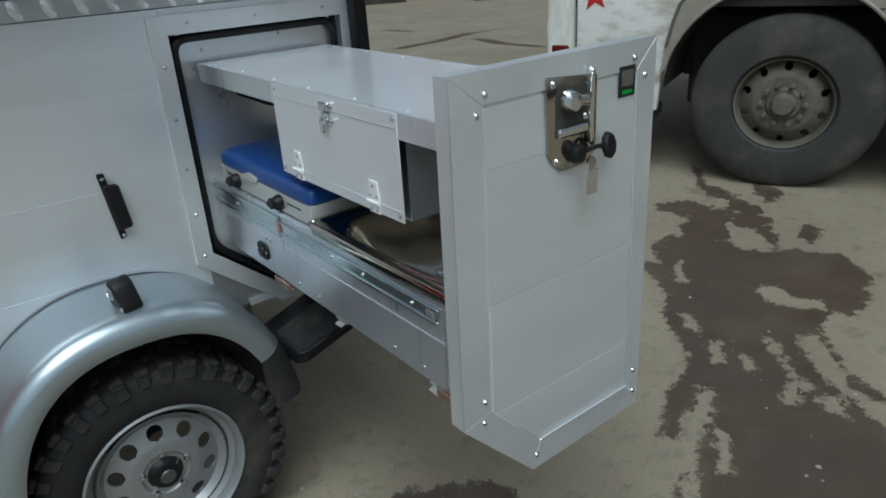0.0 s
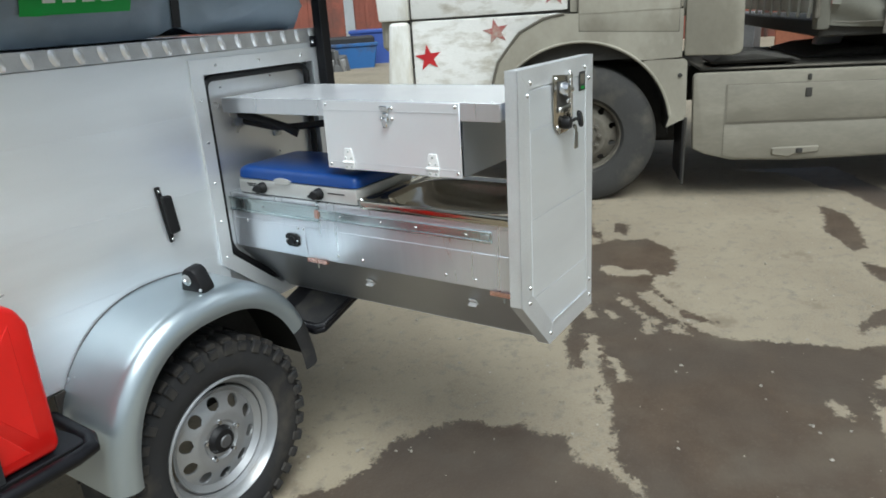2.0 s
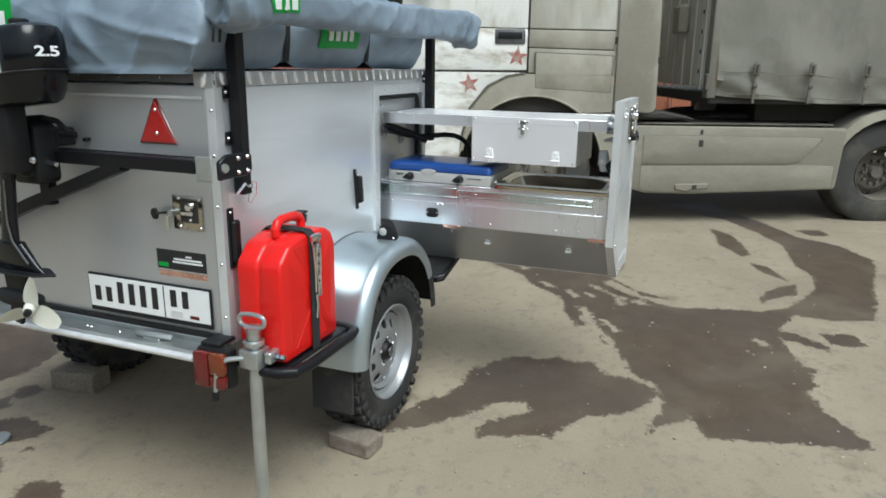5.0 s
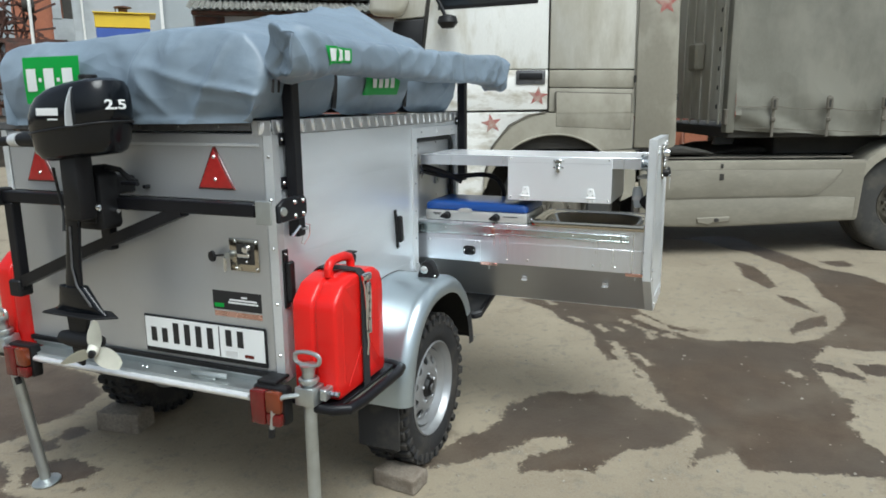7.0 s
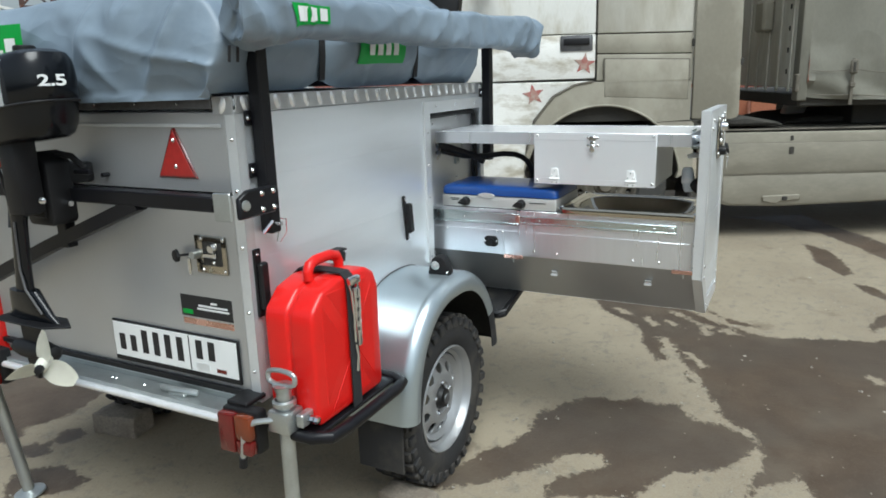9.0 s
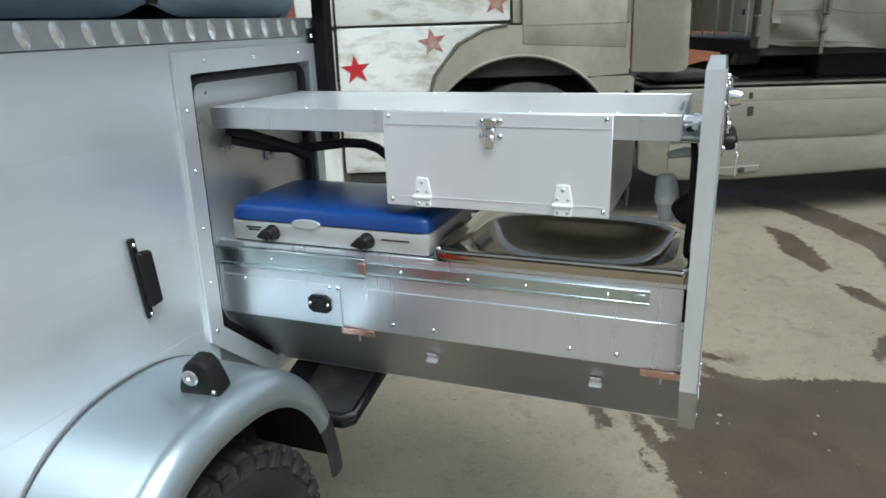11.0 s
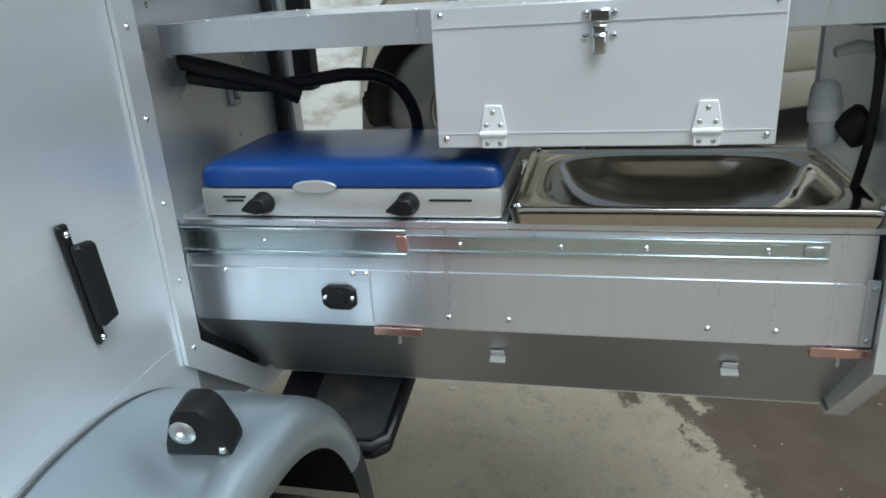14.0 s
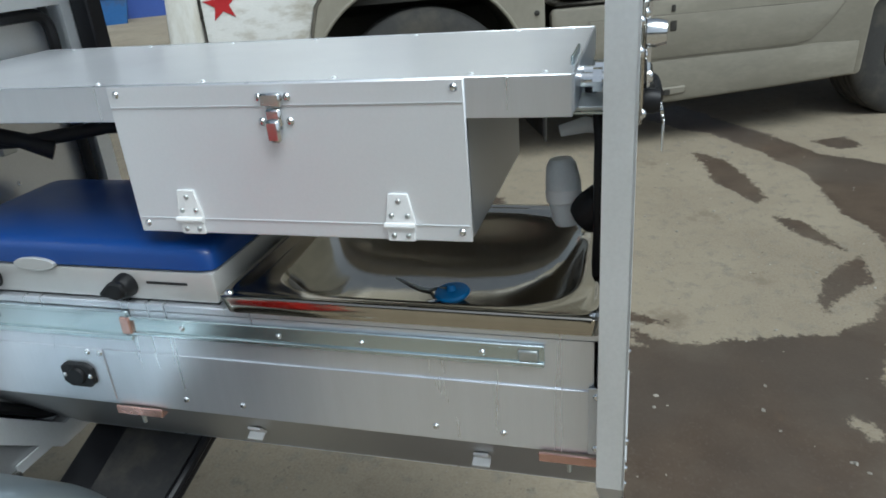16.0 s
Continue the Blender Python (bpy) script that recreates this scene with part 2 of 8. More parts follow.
def prism(points, axis, a, b, bevel=0.0, seg=1):
    """A polygon given in the plane across axis ('x': y, z; 'y': x, z; 'z': x, y), pulled from a to b."""
    bm = bmesh.new()

    def place(p, h):
        return {"x": (h, p[0], p[1]), "y": (p[0], h, p[1]), "z": (p[0], p[1], h)}[axis]
    lo = [bm.verts.new(place(p, a)) for p in points]
    hi = [bm.verts.new(place(p, b)) for p in points]
    bm.faces.new(lo)
    bm.faces.new(hi)
    for i in range(len(points)):
        j = (i + 1) % len(points)
        bm.faces.new((lo[i], lo[j], hi[j], hi[i]))
    bmesh.ops.recalc_face_normals(bm, faces=bm.faces)
    if bevel:
        bmesh.ops.bevel(bm, geom=bm.edges[:], offset=bevel, segments=seg, affect="EDGES", profile=0.5)
    return bm


def sweep(points, radius, sides=8, closed=False, flat=None):
    """A tube along a line of points; flat=(w, h) makes it a rectangular band."""
    bm, rings = bmesh.new(), []
    pts = [Vector(p) for p in points]
    n = len(pts)
    up0, prev = Vector((0, 0, 1)), None
    for i, p in enumerate(pts):
        a = pts[(i - 1) % n] if closed or i else p
        b = pts[(i + 1) % n] if closed or i < n - 1 else p
        d = (b - a).normalized()
        if prev is None:
            side = d.cross(up0)
            if side.length < 0.05:
                side = d.cross(Vector((0, 1, 0)))
        else:
            side = prev - d * prev.dot(d)
        side.normalize()
        prev = side
        upv = side.cross(d).normalized()
        ring = []
        if flat:
            w, h = flat
            for su, sv in ((-1, -1), (1, -1), (1, 1), (-1, 1)):
                ring.append(bm.verts.new(p + side * su * w / 2 + upv * sv * h / 2))
        else:
            r = radius[i] if isinstance(radius, (list, tuple)) else radius
            for k in range(sides):
                t = 2 * math.pi * k / sides
                ring.append(bm.verts.new(p + side * math.cos(t) * r + upv * math.sin(t) * r))
        rings.append(ring)
    m = len(rings[0])
    for i in range(n if closed else n - 1):
        r0, r1 = rings[i], rings[(i + 1) % n]
        for k in range(m):
            bm.faces.new((r0[k], r0[(k + 1) % m], r1[(k + 1) % m], r1[k]))
    if not closed:
        bm.faces.new(rings[0][::-1])
        bm.faces.new(rings[-1])
    bmesh.ops.recalc_face_normals(bm, faces=bm.faces)
    return bm


def lathe(profile, sides=32, m=None, closed=False):
    """Turns (radius, height) pairs round z, then moves by m."""
    bm, rings = bmesh.new(), []
    for r, h in profile:
        if r < 1e-6:
            rings.append([bm.verts.new((0, 0, h))])
        else:
            rings.append([bm.verts.new((r * math.cos(2 * math.pi * k / sides), r * math.sin(2 * math.pi * k / sides), h)) for k in range(sides)])
    pairs = list(zip(rings, rings[1:])) + ([(rings[-1], rings[0])] if closed else [])
    for a, b in pairs:
        for k in range(sides):
            q = (k + 1) % sides
            if len(a) == 1 and len(b) == 1:
                continue
            if len(a) == 1:
                bm.faces.new((a[0], b[k], b[q]))
            elif len(b) == 1:
                bm.faces.new((a[k], a[q], b[0]))
            else:
                bm.faces.new((a[k], a[q], b[q], b[k]))
    bmesh.ops.recalc_face_normals(bm, faces=bm.faces)
    if m is not None:
        bm.transform(m)
    return bm


def rod(a, b, r, sides=12):
    return sweep([a, b], r, sides)


def to_axis(origin, direction):
    """A pose whose z points along direction."""
    return Matrix.Translation(origin) @ Vector(direction).to_track_quat("Z", "Y").to_matrix().to_4x4()


def arc(cx, cz, a, b, t0, t1, n):
    return [(cx + a * math.cos(radians(t0 + (t1 - t0) * i / n)), cz + b * math.sin(radians(t0 + (t1 - t0) * i / n))) for i in range(n + 1)]


def smooth(me, angle=35):
    for p in me.polygons:
        p.use_smooth = True
    me.set_sharp_from_angle(angle=radians(angle))


SET = [Matrix.Identity(4)]        # where the assembly being built is set up: a pose with slight stretches


def set_up(dx=0.0, dy=0.0, dz=0.0, sx=1.0, sy=1.0, sz=1.0):
    SET[0] = Matrix.Translation((dx, dy, dz)) @ Matrix.Diagonal((sx, sy, sz, 1))


def thing(name, at, label, category, group="", kind=""):
    ob = new(name)
    ob.empty_display_size = 0.1
    ob.matrix_basis = Matrix.Translation(SET[0] @ Vector(at))
    return tagged(ob, label, category, group, kind)


def part(name, bm, mat, parent=None, label="", angle=35):
    me = bpy.data.meshes.new(name)
    bm.transform(SET[0])
    bm.to_mesh(me)
    bm.free()
    me.materials.append(mat)
    smooth(me, angle)
    ob = new(name, me)
    if parent is not None:
        ob.parent = parent
        ob.matrix_parent_inverse = parent.matrix_basis.inverted()
    return tagged(ob, label)


def single(name, bm, mat, label, category, group="", kind="", angle=35):
    return tagged(part(name, bm, mat, None, "", angle), label, category, group, kind)


def screw(p, d, r=0.006):
    return lathe([(0, r * 0.7), (r * 0.6, r * 0.6), (r, 0.1 * r), (r, -0.002), (0, -0.002)], 10, to_axis(p, d))


def screws(points, d, parent, r=0.006, mat=None, name="screw"):
    for p in points:
        part(name, screw(p, d, r), mat or CHROME, parent)


# ---------------------------------------------------------------- ground
def level(x, y=0.0):
    """Height of the yard; it climbs a little towards the lorry."""
    return -0.045 + 0.031 * min(6.5, max(-3.5, x))


def ground_sheet():
    """One sheet: fine round the trailer, coarse towards the horizon; 'wet' marks the damp patches."""
    near_x = np.concatenate((np.arange(-3.0, 0.9, 0.035), np.arange(0.9, 4.6, 0.018), np.arange(4.61, 8.01, 0.035)))
    near_y = np.concatenate((np.arange(-4.0, -2.2, 0.035), np.arange(-2.19, 0.6, 0.018), np.arange(0.61, 5.01, 0.035), np.arange(5.06, 10.0, 0.06)))
    far = np.array([10, 13, 17, 23, 32, 45, 70, 120, 300, 900.0])
    xs = np.concatenate((-3 - far[::-1] + 7, near_x, 8 + far - 7))
    ys = np.concatenate((-4 - far[::-1] + 7, near_y, 10 + far - 7))
    X, Y = np.meshgrid(xs, ys, indexing="ij")
    Z = -0.045 + 0.031 * np.clip(X, -3.5, 6.5)

    def wob(x, y, s, seed):
        r = np.random.RandomState(seed)
        out = np.zeros_like(x)
        for k in range(10):
            a, f, p = r.uniform(0, 6.28), s * 1.45 ** (k % 7), r.uniform(0, 6.28)
            out += np.sin((x * math.cos(a) + y * math.sin(a)) * f + p + 1.7 * np.sin((y * math.cos(a) - x * math.sin(a)) * f * 0.6 + p)) / (1.25 ** (k % 7))
        return out / 4

    Z += 0.006 * wob(X, Y, 1.3, 4) + 0.002 * wob(X, Y, 9, 5)
    Xd, Yd = X + 0.010 * wob(X, Y, 9, 1), Y + 0.010 * wob(X, Y, 9, 2)
    def signed(poly):
        d = np.full(X.shape, 1e9)
        inside = np.zeros(X.shape, bool)
        for (ax, ay), (bx, by) in zip(poly, poly[1:] + poly[:1]):
            ex, ey = bx - ax, by - ay
            k = np.clip(((Xd - ax) * ex + (Yd - ay) * ey) / (ex * ex + ey * ey + 1e-9), 0, 1)
            d = np.minimum(d, np.hypot(Xd - ax - k * ex, Yd - ay - k * ey))
            if abs(ey) > 1e-9:
                inside ^= ((ay > Yd) != (by > Yd)) & (Xd < ex * (Yd - ay) / ey + ax)
        return np.where(inside, d, -d)

    wet = np.full(X.shape, -1.0)
    for poly in WET:
        wet = np.maximum(wet, signed(poly))
    for poly in DRY:
        wet = np.minimum(wet, -signed(poly))
    wet = wet + 0.009 * wob(X, Y, 18, 3)
    me = bpy.data.meshes.new("ground")
    nx, ny = X.shape
    verts = np.stack((X, Y, Z), -1).reshape(-1, 3)
    idx = np.arange(nx * ny).reshape(nx, ny)
    faces = np.stack((idx[:-1, :-1], idx[1:, :-1], idx[1:, 1:], idx[:-1, 1:]), -1).reshape(-1, 4)
    me.from_pydata(verts.tolist(), [], faces.tolist())
    at = me.attributes.new("wet", "FLOAT", "POINT")
    at.data.foreach_set("value", np.clip(0.5 + wet.ravel() * 6, 0, 1).astype(np.float32))
    drip = np.exp(-(((X - 3.80) / 0.45) ** 2 + ((Y - 0.09) / 0.35) ** 2))
    at = me.attributes.new("drip", "FLOAT", "POINT")
    at.data.foreach_set("value", np.clip(drip.ravel(), 0, 1).astype(np.float32))
    for p in me.polygons:
        p.use_smooth = True
    return me


# outlines of the damp patches, metres
WET_SPLASH = [(3.27, 0.181), (3.375, 0.167), (3.366, 0.073), (3.455, 0.045), (3.53, -0.113), (3.462, -0.187), (3.51, -0.29), (3.636, -0.383), (3.667, -0.496), (3.714, -0.569), (3.636, -0.667), (3.554, -0.794), (3.441, -0.789), (3.29, -0.851), (3.187, -0.842), (3.168, -0.782), (2.959, -0.818), (2.92, -0.785), (2.858, -0.797), (2.761, -0.9), (2.702, -0.975), (2.622, -1.017), (2.532, -1.04), (2.399, -0.883), (2.377, -0.742), (2.357, -0.657), (2.462, -0.557), (2.585, -0.516), (2.664, -0.415), (2.719, -0.342), (2.887, -0.237), (2.961, -0.161), (3.065, -0.021), (3.163, 0.101)]
WET_NET = [(4.47, 0.767), (4.346, 0.597), (4.135, 0.428), (4.143, 0.288), (4.068, 0.165), (4.028, 0.014), (3.84, -0.147), (3.589, -0.33), (3.531, -0.323), (3.671, -0.199), (3.734, -0.095), (3.685, -0.019), (3.493, -0.122), (3.317, 0.056), (3.651, 0.302), (3.603, 0.407), (3.713, 0.487), (3.893, 0.335), (3.847, 0.13), (3.943, 0.174), (4.015, 0.391)]
WET_CHIP = [(4.312, 0.244), (4.434, 0.184), (4.218, -0.002), (4.097, 0.053)]
WET_CHIP_B = [(3.944, -0.252), (3.943, -0.362), (3.689, -0.443), (3.783, -0.324)]
WET_THREAD = [(2.967, -0.814), (2.975, -0.836), (2.774, -1.033), (2.723, -1.22), (2.683, -1.214), (2.706, -1.041), (2.795, -0.94)]
WET_BLOB = [(2.287, -0.631), (2.324, -0.672), (2.217, -0.748), (2.109, -0.787), (2.075, -0.772), (2.15, -0.721)]
WET_BLOB_B = [(1.931, -0.896), (1.949, -0.916), (1.867, -0.966), (1.834, -0.938)]
WET_MAIN = [(2.76, -0.791), (2.584, -1.026), (2.554, -1.226), (2.648, -1.479), (2.709, -1.774), (2.801, -1.911), (3.008, -2.026), (3.266, -2.125), (3.617, -2.153), (3.829, -2.046), (4.388, -1.99), (4.737, -1.807), (5.114, -1.564), (5.233, -1.357), (5.519, -1.077), (5.539, -0.751), (5.841, -1.387), (5.419, -1.664), (5.069, -1.914), (4.701, -2.139), (4.562, -2.413), (4.187, -2.626), (2.802, -2.421), (2.684, -2.141), (2.716, -1.974), (2.454, -1.872), (2.169, -1.894), (1.989, -1.945), (1.824, -1.994), (1.733, -2.011), (1.648, -1.953), (1.558, -2.001), (1.46, -2.002), (1.372, -2.068), (1.261, -2.137), (1.183, -2.183), (1.027, -1.514), (1.135, -1.47), (1.212, -1.442), (1.121, -1.427), (1.107, -1.384), (1.182, -1.351)]
WET_LEFT = [(3.029, 0.123), (3.123, -0.097), (3.035, -0.243), (2.773, -0.824), (2.566, -1.258), (1.2, -1.406), (1.308, -1.323), (1.432, -1.256), (1.54, -1.19), (1.646, -1.093), (1.776, -1.037), (1.973, -0.942), (2.091, -0.87), (2.336, -0.779), (2.361, -0.692), (2.067, -0.808), (2.045, -0.753), (2.274, -0.626), (2.512, -0.547), (2.679, -0.294), (2.845, -0.216)]
WET_FOOT = [(1.31, -1.327), (1.279, -1.444), (1.121, -1.427), (1.104, -1.373), (1.043, -1.315), (0.954, -1.286), (1.075, -1.288), (1.213, -1.313)]
WET_LOWER = [(1.582, -1.101), (1.634, -1.135), (1.994, -1.884), (1.924, -2.027), (1.791, -1.93), (1.64, -1.97), (1.398, -1.294), (1.441, -1.248), (1.504, -1.164)]
WET_NEAR = [(0.602, -0.063), (0.714, -0.202), (0.883, -0.265), (0.97, -0.351), (1.135, -0.38), (1.26, -0.353), (1.43, -0.478), (1.513, -0.532), (1.545, -0.714), (1.609, -0.751), (1.559, -0.792), (1.58, -0.921), (1.478, -1.022), (1.455, -1.178), (1.386, -1.268), (1.289, -1.266), (1.133, -1.21), (1.032, -1.05), (0.981, -0.972), (0.887, -0.942), (0.815, -0.908), (0.678, -0.581), (0.795, -0.589), (0.869, -0.664), (0.969, -0.78), (1.031, -0.712), (0.99, -0.593), (0.825, -0.492), (0.684, -0.368), (0.559, -0.193)]
WET_STRIP = [(4.77, -1.416), (4.566, -1.619), (4.017, -1.751), (3.929, -1.675), (4.243, -1.49)]
WET_STRIP_B = [(3.794, -1.716), (3.709, -1.868), (3.407, -1.966), (3.542, -1.824)]
WET_STRIP_C = [(2.96, -1.777), (3.169, -1.853), (3.358, -2.017), (3.122, -2.011), (2.99, -1.862), (2.829, -1.782)]
WET_STRIP_D = [(2.458, -2.083), (2.509, -2.258), (2.359, -2.313), (2.297, -2.14)]
WET_STRIP_E = [(2.413, -1.865), (2.405, -1.959), (2.267, -2.131), (2.203, -2.101), (2.281, -1.892)]
WET_STRIP_F = [(4.961, -2.108), (5.052, -2.316), (4.865, -2.397), (4.799, -2.243)]
WET_REAR = [(0.13, 3.52), (0.38, 3.41), (0.58, 3.24), (0.75, 3.04), (0.92, 2.71), (0.81, 2.03), (0.66, 1.80), (0.51, 1.75), (0.35, 1.74), (0.21, 1.82), (0.15, 1.74), (0.07, 1.78), (-0.01, 1.84), (-0.07, 1.72), (-0.06, 1.61), (-0.13, 1.47), (-0.23, 1.41), (-0.26, 1.29), (-0.21, 1.21), (-0.18, 1.12), (-0.25, 1.06), (-0.32, 1.04), (-0.43, 0.94), (-0.60, 0.77), (-1.15, 1.21)]
WET_REAR_B = [(-0.04, 1.47), (0.01, 1.43), (0.08, 1.35), (0.07, 1.22), (0.04, 1.11), (-0.03, 1.13), (-0.10, 1.20), (-0.13, 1.31), (-0.19, 1.34), (-0.11, 1.43)]
WET_REAR_C = [(0.06, 1.67), (0.14, 1.64), (0.16, 1.55), (0.11, 1.49), (0.05, 1.52), (0.03, 1.62)]
WET_REAR_D = [(0.18, 1.59), (0.28, 1.62), (0.34, 1.58), (0.32, 1.49), (0.25, 1.47), (0.18, 1.52)]
WET_REAR_E = [(-0.37, 0.85), (-0.30, 0.89), (-0.24, 0.83), (-0.24, 0.75), (-0.32, 0.65), (-0.43, 0.77)]
WET_REAR_F = [(-0.14, 1.10), (-0.10, 1.10), (-0.10, 1.06), (-0.14, 1.07)]
WET_STREAK = [(1.33, 5.22), (1.56, 5.16), (1.83, 5.04), (2.10, 5.03), (2.27, 5.23), (2.12, 5.51), (1.80, 5.46), (1.52, 5.59)]
WET_STREAK_B = [(4.72, 11.71), (5.45, 11.35), (5.12, 11.05), (4.28, 11.37)]
WET_STREAK_C = [(3.7, 8.46), (4.37, 8.36), (4.16, 8.18), (3.56, 8.26)]
DRY_A = [(3.155, -0.461), (3.222, -0.496), (3.174, -0.624), (3.233, -0.708), (3.17, -0.756), (3.098, -0.664), (3.081, -0.532)]
DRY_B = [(2.816, -0.685), (2.82, -0.722), (2.662, -0.898), (2.621, -0.993), (2.578, -0.964), (2.66, -0.85), (2.74, -0.754)]
DRY_C = [(3.11, -0.072), (3.178, -0.057), (2.995, -0.199), (2.969, -0.17)]
DRY_D = [(2.722, -0.345), (2.781, -0.376), (2.674, -0.491), (2.672, -0.437)]
DRY_E = [(2.636, -0.543), (2.666, -0.577), (2.556, -0.674), (2.528, -0.642)]
DRY_F = [(2.666, -0.669), (2.631, -0.747), (2.584, -0.785), (2.556, -0.753)]
DRY_G = [(2.188, -0.862), (2.197, -0.908), (2.082, -0.996), (2.086, -0.96)]
DRY_H = [(2.526, -0.902), (2.63, -0.906), (2.521, -0.981), (2.472, -0.943)]
DRY_I = [(2.897, -0.798), (2.951, -0.822), (2.814, -0.963), (2.738, -1.035), (2.676, -1.027), (2.766, -0.917)]
DRY_J = [(2.564, -1.011), (2.649, -1.05), (2.549, -1.139), (2.531, -1.064)]
DRY_K = [(2.661, -1.092), (2.651, -1.188), (2.606, -1.237), (2.597, -1.147)]
DRY_L = [(2.155, -0.896), (2.173, -0.923), (2.058, -1.013), (2.039, -0.964)]
DRY_M = [(2.204, -1.74), (2.218, -1.785), (2.14, -1.799), (2.14, -1.758)]
DRY_N = [(2.228, -1.716), (2.236, -1.763), (2.172, -1.808), (2.17, -1.776)]
DRY_P = [(2.349, -0.7), (2.396, -0.722), (2.358, -0.761), (2.273, -0.764), (2.155, -0.816), (2.072, -0.852), (2.113, -0.813), (2.222, -0.754)]
DRY_Q = [(4.871, -1.47), (4.379, -1.89), (3.861, -1.956), (3.889, -1.853), (4.281, -1.732)]
WET = [WET_SPLASH, WET_NET, WET_CHIP, WET_CHIP_B, WET_THREAD, WET_BLOB, WET_BLOB_B, WET_MAIN, WET_LEFT, WET_FOOT, WET_LOWER, WET_NEAR, WET_STRIP, WET_STRIP_B, WET_STRIP_C, WET_STRIP_D, WET_STRIP_E, WET_STRIP_F, WET_REAR, WET_REAR_B, WET_REAR_C, WET_REAR_D, WET_REAR_E, WET_REAR_F, WET_STREAK, WET_STREAK_B, WET_STREAK_C]
# filled cracks across the far yard
for crack, w in (([(6.27, 6.76), (7.04, 6.84), (7.76, 7.04), (8.0, 7.12)], 0.09), ([(7.57, 6.55), (7.37, 5.73), (7.40, 4.99)], 0.08), ([(7.51, 8.87), (7.60, 8.17)], 0.09)):
    WET.append([(x - w, y + w) for x, y in crack] + [(x + w, y - w) for x, y in reversed(crack)])
# small hollows that stay damp: place, half length, direction
SPOTS = [(3.71, 8.39, 0.24, -1.20), (4.48, 8.88, 0.12, -1.02), (2.92, 7.92, 0.18, -1.13), (2.47, 6.66, 0.13, -1.06), (2.50, 6.20, 0.09, -0.96), (2.20, 5.87, 0.07, -0.88), (4.48, 11.09, 0.20, -1.17), (5.33, 10.82, 0.28, -1.26), (6.22, 13.84, 0.52, -1.39), (2.21, 6.67, 0.08, -0.90), (3.02, 6.45, 0.06, -0.74), (3.34, 7.37, 0.08, -0.90)]
for sx, sy, half, way in SPOTS:
    WET.append([(sx + half * math.cos(a) * math.cos(way) - 0.35 * half * math.sin(a) * math.sin(way), sy + half * math.cos(a) * math.sin(way) + 0.35 * half * math.sin(a) * math.cos(way)) for a in (0.0, 0.9, 1.8, 2.9, 3.8, 4.9)])
DRY = [DRY_A, DRY_B, DRY_C, DRY_D, DRY_E, DRY_F, DRY_G, DRY_H, DRY_I, DRY_J, DRY_K, DRY_L, DRY_M, DRY_N, DRY_P, DRY_Q]


